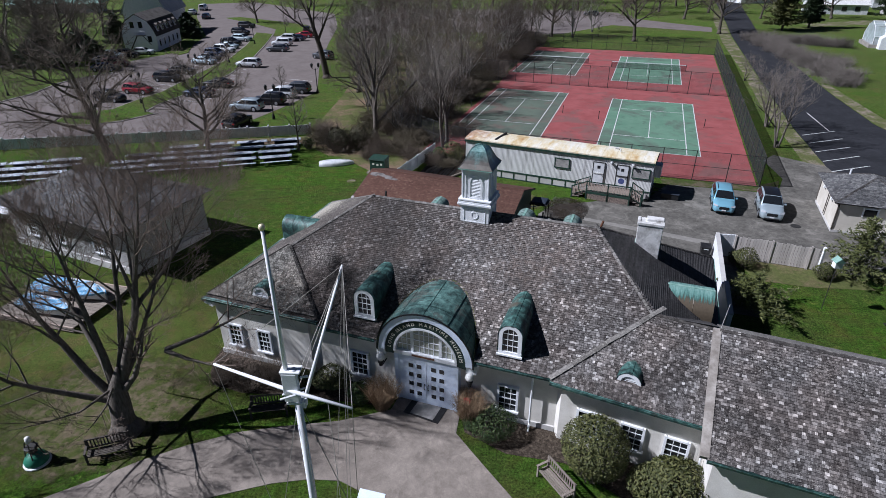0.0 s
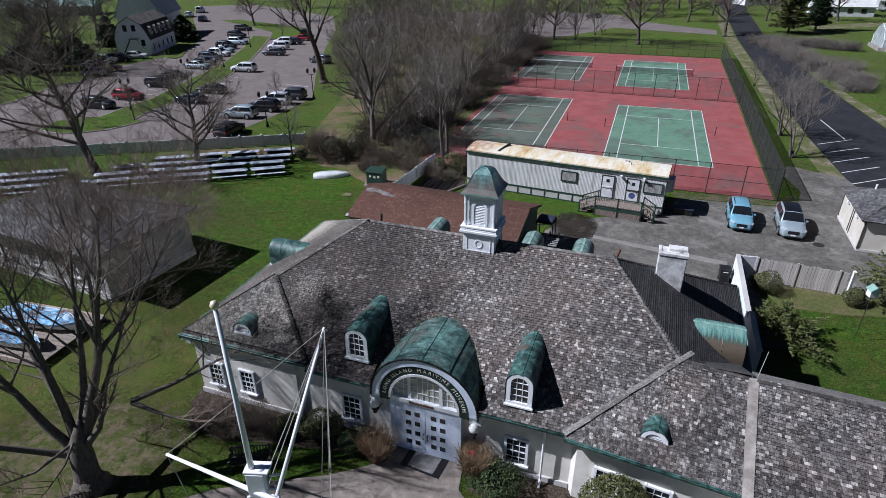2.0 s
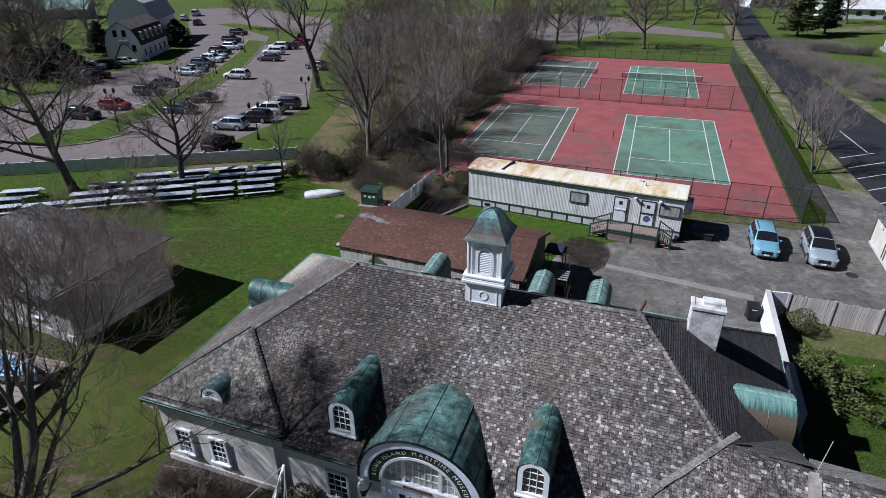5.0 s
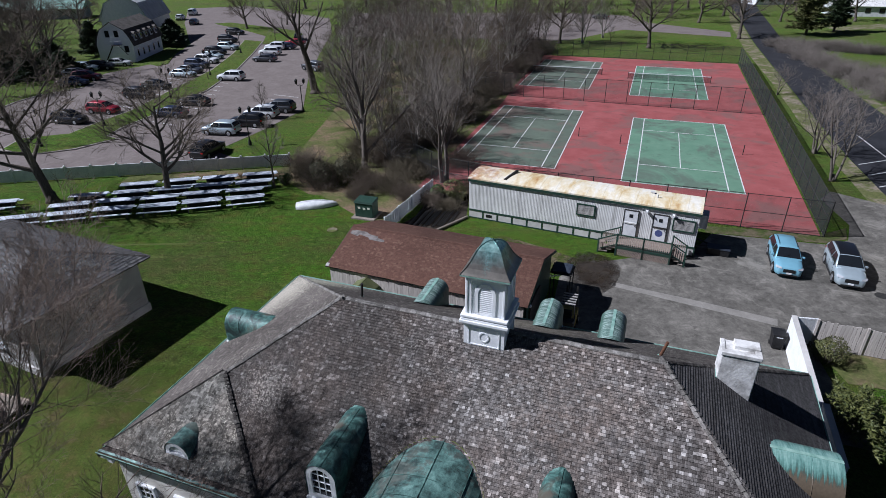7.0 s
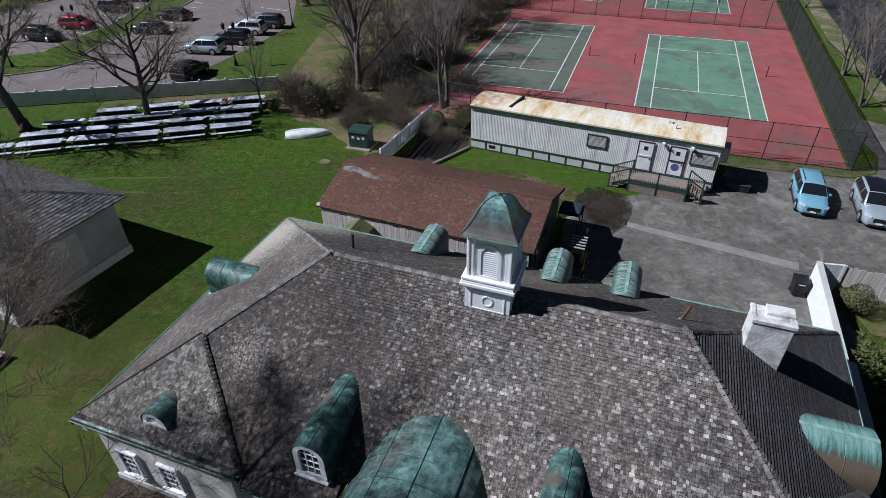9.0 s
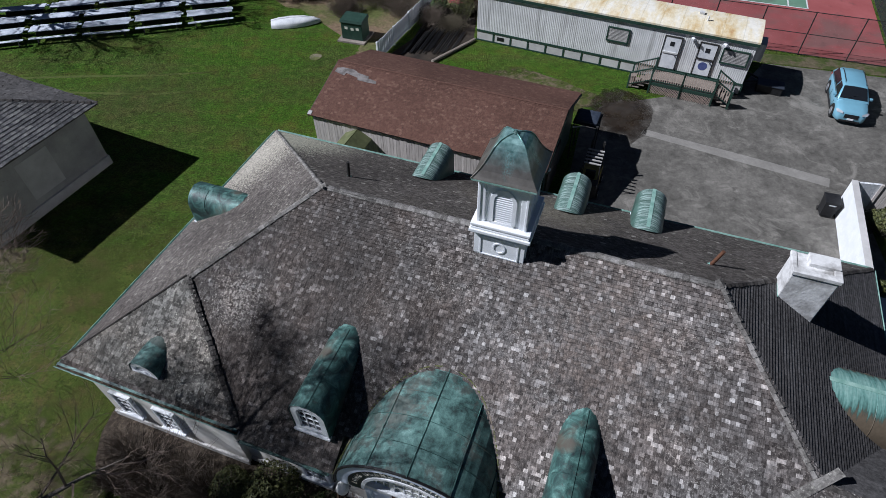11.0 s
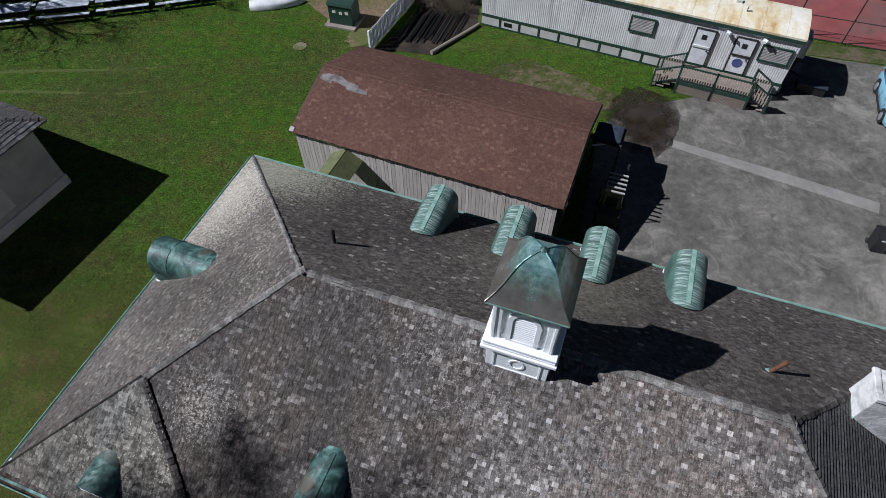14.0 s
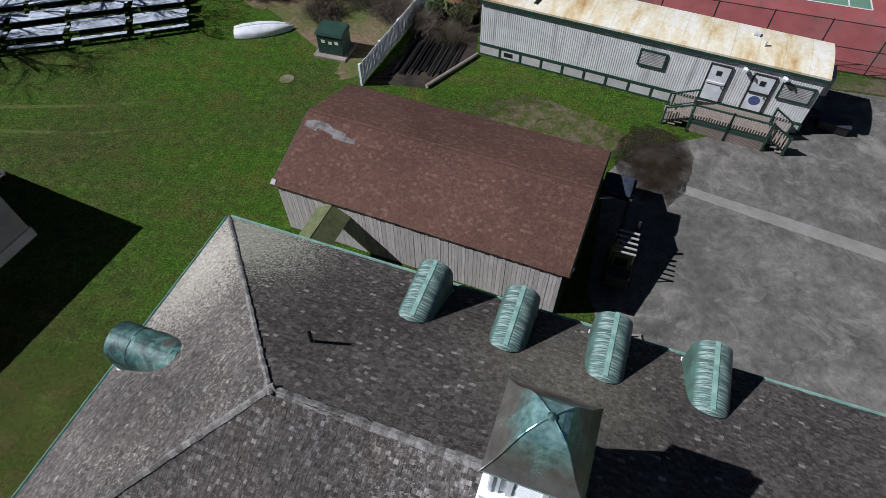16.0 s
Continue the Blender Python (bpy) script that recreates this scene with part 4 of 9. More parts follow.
blob("bare_patch", -16.5, 23.0, 6.0, 5.5, 0, 0.007, m_bare, "thin dry grass and earth under a big tree", "bare patch", 12, 0.2)
blob("bare_patch", -6.9, 56.0, 1.5, 0.8, 40, 0.014, m_litter, "leaf-strewn earth by the cabinet", "bare patch", 6)
# ---- tennis courts: p to the right, q away ----
COURT = pose(25.4, 63.4, 0, 0, 0, -15.55)
court = tagged(part("tennis_court_ground", Mesh().prism([(-29.2, -7.4), (4.6, -7.4), (5.1, 30), (5.4, 67.5), (-30.5, 67), (-30.0, 36), (-29.3, 28)], 0.0, 0.03), m_red, at=COURT), "faded red hard court surface with worn patches", "tennis court", kind="structure")
for p0, q0, mat, lab in ((-10.97, 0.0, m_green, "green"), (-28.6, 1.5, m_greenold, "worn"), (-12.2, 36.5, m_green, "green"), (-29.4, 38.6, m_greenold, "worn")):
    f = tagged(part("court", Mesh().box(p0 - 0.02, p0 + 10.99, q0 - 0.02, q0 + 23.79, 0.02, 0.036), mat, at=COURT), lab + " tennis court with white lines on red ground", "tennis court", "tennis courts", "structure")
    ln = []
    for x in (0, 1.37, 9.6, 10.97):
        ln.append((p0 + x - 0.05, p0 + x + 0.05, q0, q0 + 23.77))
    for y in (0, 23.77):
        ln.append((p0, p0 + 10.97, q0 + y - 0.05, q0 + y + 0.05))
    for y in (5.485, 18.285):
        ln.append((p0 + 1.37, p0 + 9.6, q0 + y - 0.04, q0 + y + 0.04))
    ln.append((p0 + 5.445, p0 + 5.525, q0 + 5.485, q0 + 18.285))
    for a, b, c_, d_ in ln:
        part("court_line", Mesh().box(a, b, c_, d_, 0.036, 0.04), m_line, f)
    posts = thing("net_posts", "pair of dark tennis net posts", "net post", COURT)
    for x in (-0.9, 11.87):
        part("post", Mesh().cyl((p0 + x, q0 + 11.885, 0.03), (p0 + x, q0 + 11.885, 1.1), 0.045), m_iron, posts)
    if q0 > 30:
        part("net", Mesh().box(p0 - 0.9, p0 + 11.87, q0 + 11.88, q0 + 11.89, 0.1, 0.98), m_net, posts)
        part("net_band", Mesh().box(p0 - 0.9, p0 + 11.87, q0 + 11.86, q0 + 11.91, 0.98, 1.06), m_white, posts)


def chain_fence(runs, high, label, gap=3.0, sheet=None, top=True, mid=True):
    """Posts, rails and wire along straight runs, in court axes."""
    fence = thing("chain_link_fence", label, "fence", COURT, "court fences")
    for (xa, ya), (xb, yb) in runs:
        a, b = Vector((xa, ya, 0)), Vector((xb, yb, 0))
        k = max(1, round((b - a).length / gap))
        for i in range(k + 1):
            p = a.lerp(b, i / k)
            part("post", Mesh().cyl(p, p + Vector((0, 0, high)), 0.04, n=6), m_iron, fence)
        rails = ([high - 0.04] if top else []) + ([high * 0.5] if mid else []) + [0.08]
        for h in rails:
            part("rail", Mesh().cyl(a + Vector((0, 0, h)), b + Vector((0, 0, h)), 0.026, n=6), m_iron, fence)
        part("wire_mesh", Mesh().add([a + Vector((0, 0, 0.05)), b + Vector((0, 0, 0.05)), b + Vector((0, 0, high)), a + Vector((0, 0, high))], [(0, 1, 2, 3)]), sheet or m_chain, fence)
    return fence


chain_fence([((-34.4, -3.2), (-30.5, -3.9)), ((-30.5, -3.9), (-26.5, -6.6)), ((-26.5, -6.6), (-22.0, -7.5)), ((-22.0, -7.5), (4.8, -7.5))], 3.0, "dark chain-link fence with posts and rails")
chain_fence([((4.8, -7.5), (5.3, 30)), ((5.3, 30), (5.6, 67.8))], 3.0, "tall fence hung with dark windscreen cloth", sheet=m_screen)
chain_fence([((-34, 67.4), (5.6, 67.8))], 3.0, "dark chain-link fence beyond the courts")
chain_fence([((-36, 31.3), (5.4, 30.2))], 3.3, "tall chain-link fence between tennis courts", mid=False)
chain_fence([((-34.4, -3.2), (-36, 31)), ((-36, 31), (-34, 66.8))], 3.0, "dark chain-link fence under trees")

# ---- museum building: u along the front, v away from it ----
HOUSE = pose(0, 0, 0, 0, 0, -16.5)
EZ, RZ, UL, UR, VF, VB, VR, RL, RR = 3.62, 7.85, -20.53, 5.35, 22.9, 36.95, 30.0, -13.54, -1.04
SL = (RZ - EZ) / (VR - VF)


def zf(v):
    return EZ + (v - VF) * SL


museum = thing("museum_building", "long cream stuccoed museum with grey shingled hip roofs", "museum", HOUSE)
mats_f = (m_roofbase, m_shingle, m_shingle_one)
roof_front = shingled("roof_front", [(-13.42, VF, EZ), (-10.2, VF, EZ), (-10.2, VF + 0.95, zf(VF + 0.95)), (-5.24, VF + 0.95, zf(VF + 0.95)), (-5.24, VF, EZ), (UR, VF, EZ), (RR, VR, RZ), (RL, VR, RZ), (UL, VF + 0.16, zf(VF + 0.16)), (-13.42, VF + 0.16, zf(VF + 0.16))], mats_f, museum, 0.115, (0.075, 0.175), 0.036, 5, rag=0.006, near=lambda x, y: 1.4 < x < 5.5 and y > 6.6, label="weathered grey wood-shingled front roof slope")
shingled("roof_back", [(UR, VB - 0.45, EZ + 0.274), (UL, VB, EZ), (RL, VR, RZ), (RR, VR, RZ)], (m_roofbase, m_shingle_rear, m_shingle_rear), museum, 0.115, (0.1, 0.19), 0.008, 6, label="dark smooth asphalt-shingled rear slope")
shingled("roof_west", [(UL, VB, EZ), (UL, VF, EZ), (RL, VR, RZ)], (m_roofbase, m_shingle_west, m_shingle_west), museum, 0.12, (0.1, 0.22), 0.01, 7, label="grey hip end spotted with pale lichen")
shingled("roof_east", [(UR, VF, EZ), (UR, VB - 0.45, EZ + 0.274), (RR, VR, RZ)], (m_roofbase, m_shingle_shaded, m_shingle_shaded), museum, 0.115, (0.9, 2.4), 0.042, 8, rag=0.003, even=True, label="hip end with raking-light shade put into its colour")
# raised corner faces of the front
KL, KR = (-17.0, 26.45), (2.2, 26.2)
up = 0.13
shingled("corner_roof", [(UL + 0.16, VF + 0.32, zf(VF + 0.32) + up), (-13.62, VF + 0.32, zf(VF + 0.32) + up), (KL[0], KL[1], zf(KL[1]) + up), ], (m_roofbase, m_shingle_speck, m_shingle_speck), museum, 0.13, (0.09, 0.2), 0.022, 9, label="raised triangular corner slope with lichen")
shingled("corner_roof", [(-1.7, 22.65, 3.68), (4.66, 22.0, 3.68), (4.8, 25.85, 5.72), (KR[0], KR[1], 5.72)], (m_roofbase, m_shingle_wing, m_shingle_wing), museum, 0.125, (0.075, 0.175), 0.034, 10, rag=0.009, label="lower shingled wing slope")
shingled("wing_back", [(4.8, 29.5, 3.8), (3.2, 29.5, 3.8), (KR[0], KR[1] + 0.02, 5.7), (4.8, 25.87, 5.7)], (m_roofbase, m_shingle_shaded, m_shingle_shaded), museum, 0.15, (0.16, 0.3), 0.03, 11, label="rear slope of the wing with shade put into its colour")
far_ang = radians(-3.5)
fd = Vector((math.cos(far_ang), math.sin(far_ang), 0))
fa, fb = Vector((4.55, 20.25, 3.72)), Vector((4.8, 25.55, 5.98))
shingled("far_wing_roof", [fa, fa + fd * 15, fb + fd * 15, fb], (m_roofbase, m_shingle_wing, m_shingle_wing), museum, 0.13, (0.08, 0.19), 0.036, 12, rag=0.009, label="broad grey shingled slope of the end wing")
fc = fb + Vector((0.06, 1.2, -0.5))
part("far_wing_back", Mesh().slab([fc + fd * 15, fc, fb, fb + fd * 15], 0.1), m_cap, museum, "narrow grey rear slope of the end wing")
# caps
capped(museum, (KL[0] - 0.5, KL[1] - 0.5, zf(KL[1] - 0.5) + 0.06), (RL, VR, RZ + 0.03), m_cap, 0.2, 0.2, 0.04, 3, 0.45, m_cap_one)
capped(museum, (UL, VB, EZ + 0.02), (RL, VR, RZ + 0.03), m_cap, 0.13, 0.17, 0.03, 4, 0.45, m_cap_one)
capped(museum, (RL, VR, RZ + 0.02), (RR, VR, RZ + 0.02), m_cap, 0.22, 0.22, 0.04, 5, 0.45, m_cap_one)
capped(museum, (KR[0], KR[1], zf(KR[1]) + 0.04), (RR, VR, RZ + 0.03), m_cap, 0.2, seed=6, one=m_cap_one)
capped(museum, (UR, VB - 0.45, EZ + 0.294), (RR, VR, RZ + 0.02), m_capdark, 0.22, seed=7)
# A dark strip stands for the thin shadow line between the two slopes.
part("hip_flashing", Mesh().tube([(UL + 0.1, VF + 0.26, zf(VF + 0.26) + up), (KL[0] - 0.05, KL[1], zf(KL[1]) + up + 0.03)], [0.035, 0.03], 5), m_capdark, museum, "narrow dark strip drawn as the shadow line along the hip")
capped(museum, (-13.5, VF + 0.2, zf(VF + 0.2) + up), (KL[0], KL[1], zf(KL[1]) + up - 0.02), m_capdark, 0.17, 0.17, 0.05, 8, 0.2)
capped(museum, (-1.75, 22.7, 3.74), (KR[0] - 0.05, KR[1], 5.76), m_cap, 0.26, 0.6, 0.05, 9, 0.15, m_cap_one)
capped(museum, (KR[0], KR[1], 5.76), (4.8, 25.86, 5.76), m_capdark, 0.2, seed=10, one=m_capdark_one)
part("verge_board", Mesh().slab([fa + Vector((-0.26, 0, 0.06)), fa + Vector((0.06, 0, 0.06)), fb + Vector((0.06, 0, 0.06)), fb + Vector((-0.26, 0, 0.06))], 0.2), plain("stained_pale_flashing", (0.2, 0.175, 0.15), (0.42, 0.385, 0.345), 1.6, 0.8, fine=14), museum, "pale weathered flashing")
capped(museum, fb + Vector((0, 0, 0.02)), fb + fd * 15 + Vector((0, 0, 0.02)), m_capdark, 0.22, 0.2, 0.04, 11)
# walls
W = Mesh()
W.prism([(-20.1, 23.3), (-14.3, 23.3), (-14.3, 23.5), (-1.4, 23.5), (-1.2, 23.1), (4.6, 22.5), (5.02, 22.5), (5.02, 36.1), (-20.1, 36.5)], 0.0, 3.55)
wall = part("wall", W, m_stucco, museum, "cream rough stucco wall")
for ua, ub, va in ((-20.16, -14.25, 23.22), (-14.25, -9.3, 23.42), (-6.1, -1.4, 23.42)):
    part("plinth", Mesh().box(ua, ub, va, va + 0.08, 0, 0.3), m_plinth, museum)
part("wing_wall", Mesh().prism([(4.9, 20.75), (19.5, 19.85), (19.5, 25.6), (4.9, 26.5)], 0, 3.6), m_stucco, museum)
part("gable_wall", Mesh().add([(4.92, 20.9, 3.55), (4.92, 26.5, 3.55), (4.92, 26.5, 5.35), (4.95, 25.6, 5.85), (5.2, 20.9, 3.55), (5.2, 26.5, 3.55), (5.2, 26.5, 5.35), (5.2, 25.6, 5.85)], [(0, 3, 2, 1), (4, 5, 6, 7), (0, 4, 7, 3), (3, 7, 6, 2), (1, 2, 6, 5)]), m_stucco, museum)
# eaves: fascia, gutter and soffit
for p0, p1, off in (((UL, VF + 0.32, EZ + 0.15), (-13.5, VF + 0.32, EZ + 0.15), 1), ((-13.4, VF, EZ), (-10.3, VF, EZ), 0), ((-5.1, VF, EZ), (-1.75, VF, EZ), 0), ((-1.7, 22.62, 3.66), (4.6, 21.98, 3.66), 0), ((UL, VF + 0.1, EZ), (UL, VB, EZ), 0), ((UL, VB, EZ), (UR, VB - 0.45, EZ + 0.274), 0), (tuple(fa), tuple(fa + fd * 15), 0), ((UR, 26.5, EZ + 0.07), (UR, VB - 0.45, EZ + 0.274), 0)):
    a, b = Vector(p0), Vector(p1)
    d = (b - a).normalized()
    o = d.cross(Vector((0, 0, 1)))
    if (a + b).y / 2 > 30 and abs(d.x) > 0.5:
        o = Vector((0, 1, 0))
    elif abs(d.y) > 0.5:
        o = Vector((-1 if a.x < 0 else 1, 0, 0))
    m = Mesh()
    wide, lip = (0.34, 0.0) if off else (0.14, -0.02)
    ring = lambda p: [p + o * 0.02 + Vector((0, 0, -0.02)), p + o * 0.02 + Vector((0, 0, -0.13)), p + o * (wide - 0.04) + Vector((0, 0, -0.15)), p + o * wide + Vector((0, 0, lip)), p + o * (wide - 0.02) + Vector((0, 0, lip)), p + o * (wide - 0.05) + Vector((0, 0, -0.11)), p + o * 0.04 + Vector((0, 0, -0.1)), p + o * 0.04 + Vector((0, 0, -0.02))]
    m.loft([ring(a), ring(b)])
    front_side = abs(d.x) > 0.5 and (a + b).y / 2 < 30
    part("gutter", m, m_copper if front_side else m_patina, museum, "dark green copper gutter" if front_side else "pale green copper gutter")
    if off:
        part("gutter_lip", Mesh().tube([a + o * wide + Vector((0, 0, 0.005)), b + o * wide + Vector((0, 0, 0.005))], [0.018, 0.018], 6), m_patina, museum, "pale verdigris gutter lip")
        # The dark fill stands for shade inside the trough.
        part("gutter_debris", Mesh().loft([[q + o * 0.03 + Vector((0, 0, -0.03)), q + o * 0.03 + Vector((0, 0, -0.09)), q + o * (wide - 0.06) + Vector((0, 0, -0.1)), q + o * (wide - 0.05) + Vector((0, 0, -0.07))] for q in (a, b)]), m_mulch, museum, "dark fill drawn as the shade inside the gutter trough")
        a, b = a + o * (wide - 0.14), b + o * (wide - 0.14)
    part("drip_edge", Mesh().loft([[q + o * -0.04 + Vector((0, 0, 0.02)), q + o * 0.035 + Vector((0, 0, -0.012)), q + o * 0.035 + Vector((0, 0, -0.03)), q + o * -0.04] for q in (a, b)]), m_copper if front_side else m_patina, museum)
    m = Mesh()
    ring = lambda p: [p + Vector((0, 0, -0.1)), p - o * 0.55 + Vector((0, 0, -0.1)), p - o * 0.55 + Vector((0, 0, -0.36)), p - o * 0.3 + Vector((0, 0, -0.36)), p - o * 0.3 + Vector((0, 0, -0.24)), p + Vector((0, 0, -0.24))]
    m.loft([ring(a), ring(b)])
    part("cornice", m, m_whitedirty, museum, "white painted cornice board")


def sash(parent, u, v, z0, z1, w, turn=0.0, cols=3, rows=4, sill=True, name="window"):
    """A small-paned white window in a wall; u, v is the middle of its foot."""
    M = pose(u, v, 0, 0, 0, turn)
    win = part(name, Mesh().box(-w / 2, w / 2, 0.0, 0.05, z0, z1), m_glass, parent, "dark small-paned window in a white frame", at=M)
    fr = Mesh()
    for a, b, c_, d_ in ((-w / 2 - 0.09, -w / 2 + 0.02, z0 - 0.02, z1 + 0.09), (w / 2 - 0.02, w / 2 + 0.09, z0 - 0.02, z1 + 0.09), (-w / 2, w / 2, z1, z1 + 0.09)):
        fr.box(a, b, -0.06, 0.06, c_, d_)
    part("window_frame", fr, m_white, win)
    mid = (z0 + z1) / 2
    for i in range(1, cols):
        x = -w / 2 + w * i / cols
        part("glazing_bar", Mesh().box(x - 0.014, x + 0.014, -0.018, 0.0, z0, z1), m_white, win)
    for i in range(1, rows):
        h = z0 + (z1 - z0) * i / rows
        t = 0.03 if i * 2 == rows else 0.014
        part("glazing_bar", Mesh().box(-w / 2, w / 2, -0.022, 0.0, h - t, h + t), m_white, win)
    if sill:
        part("window_sill", Mesh().box(-w / 2 - 0.16, w / 2 + 0.16, -0.14, 0.05, z0 - 0.1, z0), m_white, win, bevel=0.01)
    return win


for u in (-19.0, -17.15):
    sash(museum, u, 23.24, 0.85, 2.1, 0.72)
for u in (-11.5, -3.7):
    sash(museum, u, 23.44, 0.72, 2.05, 0.86)
for t in (0.22, 0.55, 0.86):
    sash(museum, -1.2 + 5.8 * t, 23.04 - 0.6 * t, 0.9, 2.12, 0.86, -5.9)
sash(museum, 12, 20.2, 0.9, 2.3, 1.0, -3.5)
for v in (26, 29, 32, 35):
    w_ = sash(museum, -20.14, v, 0.95, 2.3, 0.95, -90)
for u in (-2.55, 4.75):
    dp = Mesh().tube([(u, 23.25 if u < 0 else 22.1, 3.3), (u, 23.25 if u < 0 else 22.25, 2.9), (u, 23.25 if u < 0 else 22.25, 0.35), (u, 23.0 if u < 0 else 22.0, 0.05)], [0.05] * 4, 8)
    part("downspout", dp, m_white, museum)

# ---- entrance: arched barrel dormer ----
EU, EV, SP = -7.72, 22.92, 3.12


def arc(r, a0, a1, k, cz=SP, cu=EU):
    return [(cu + r * math.cos(a0 + (a1 - a0) * i / k), cz + r * math.sin(a0 + (a1 - a0) * i / k)) for i in range(k + 1)]


def arched_band(m, r0, r1, v0, v1, a0=0.0, a1=math.pi, k=28, cz=SP, cu=EU, slot=0):
    """A curved band between two radii, from v0 to v1."""
    i_, o_ = arc(r0, a0, a1, k, cz, cu), arc(r1, a0, a1, k, cz, cu)
    rings = [[(i_[j][0], v0, i_[j][1]), (o_[j][0], v0, o_[j][1]), (o_[j][0], v1, o_[j][1]), (i_[j][0], v1, i_[j][1])] for j in range(k + 1)]
    return m.loft(rings, True, slot)


entrance = part("entrance_dormer", arched_band(Mesh(), 2.06, 2.4, EV - 0.02, EV + 0.5), m_doorwhite, museum, "pale blue-white arched entrance front", bevel=0.015)
rnd = random.Random(4)
hood = Mesh()
k, rr = 26, 2.46
for i in range(k):
    a0, a1 = math.pi * i / k, math.pi * (i + 1) / k
    pts = []
    for a in (a0, a1):
        z = SP + rr * math.sin(a)
        vb = VF + (z - EZ) / SL + 0.25
        pts.append((EU + rr * math.cos(a), z, max(vb, EV + 0.5)))
    (ua, za, va), (ub, zb, vb) = pts
    hood.add([(ua, EV - 0.07, za), (ub, EV - 0.07, zb), (ub, vb, zb), (ua, va, za)], [(0, 1, 2, 3)])
for s_ in (1, -1):
    x = EU + s_ * rr
    hood.add([(x, EV - 0.07, SP), (x, EV + 0.9, SP), (x, EV + 0.9, SP - 0.5), (x, EV + 0.2, SP - 0.5)], [(0, 1, 2, 3)])
part("barrel_hood", hood, m_hoodcopper, entrance, "green weathered copper barrel roof", smooth=True)
part("hood_edge", arched_band(Mesh(), 2.42, 2.475, EV - 0.09, EV - 0.03, 0.0, math.pi, 30, SP), m_black, entrance)
seam = Mesh()
for a in (0.18, 0.34, 0.5, 0.66, 0.82):
    w_ = math.pi * a
    z = SP + (rr + 0.01) * math.sin(w_)
    seam.tube([(EU + (rr + 0.01) * math.cos(w_), EV - 0.06, z), (EU + (rr + 0.01) * math.cos(w_), VF + (z - EZ) / SL, z)], [0.014, 0.014], 6)
for v in (23.7, 24.5, 25.3, 26.1):
    pts = []
    for j in range(21):
        w_ = math.pi * (0.1 + 0.8 * j / 20)
        z = SP + (rr + 0.008) * math.sin(w_)
        if VF + (z - EZ) / SL > v - 0.1:
            pts.append((EU + (rr + 0.008) * math.cos(w_), v, z))
    if len(pts) > 2:
        seam.tube(pts, [0.01] * len(pts), 5)
part("standing_seam", seam, m_copper, entrance)
rim_pts = []
for j in range(31):
    w_ = math.pi * (0.06 + 0.88 * j / 30)
    z = SP + (rr + 0.02) * math.sin(w_)
    rim_pts.append((EU + (rr + 0.02) * math.cos(w_), VF + (z - EZ) / SL + 0.03, z + 0.02))
part("rusty_flashing", Mesh().tube(rim_pts, [0.03] * len(rim_pts), 5), m_sand, entrance, "stained tan flashing rim")
part("sign_band", arched_band(Mesh(), 1.62, 2.06, EV + 0.05, EV + 0.3, -0.1, math.pi + 0.1), m_signgreen, entrance, "dark green arched sign band")
part("arch_trim", arched_band(Mesh(), 1.52, 1.63, EV + 0.02, EV + 0.3), m_white, entrance)
lun = Mesh()
pts = arc(1.53, 0, math.pi, 28)
lun.add([(x, EV + 0.32, z) for x, z in pts], [tuple(range(len(pts)))])
lun.add([(x, EV + 0.36, z) for x, z in pts], [tuple(range(len(pts)))[::-1]])
part("lunette_glass", lun, m_lunette, entrance, "arched window of many panes")
for x in (-0.72, 0.72):
    h = math.sqrt(1.53**2 - x * x)
    part("mullion", Mesh().box(EU + x - 0.07, EU + x + 0.07, EV + 0.24, EV + 0.33, SP, SP + h), m_white, entrance)
for x in (-1.26, -1.0, -0.36, -0.12, 0.12, 0.36, 1.0, 1.26):
    h = math.sqrt(1.53**2 - x * x)
    part("glazing_bar", Mesh().box(EU + x - 0.015, EU + x + 0.015, EV + 0.29, EV + 0.33, SP, SP + h), m_white, entrance)
for z in (0.35, 0.7, 1.05, 1.35):
    h = math.sqrt(1.53**2 - z * z)
    part("glazing_bar", Mesh().box(EU - h, EU + h, EV + 0.29, EV + 0.33, SP + z - 0.015, SP + z + 0.015), m_white, entrance)
part("transom", Mesh().box(EU - 1.62, EU + 1.62, EV + 0.14, EV + 0.4, SP - 0.22, SP), m_white, entrance, bevel=0.01)
part("transom_label", Mesh().box(EU - 0.7, EU + 0.45, EV + 0.125, EV + 0.14, SP - 0.17, SP - 0.07), m_rustpipe, entrance)
for s_ in (-1, 1):
    part("return_wall", Mesh().box(EU + s_ * 2.3 - 0.26, EU + s_ * 2.3 + 0.26, EV + 0.1, EV + 0.6, 2.7, SP + 0.05), m_whitedirty, entrance)
    part("door_jamb", Mesh().box(EU + s_ * 1.55 - 0.1, EU + s_ * 1.55 + 0.1, EV + 0.19, EV + 0.62, 0, SP - 0.225), m_doorwhite, entrance)
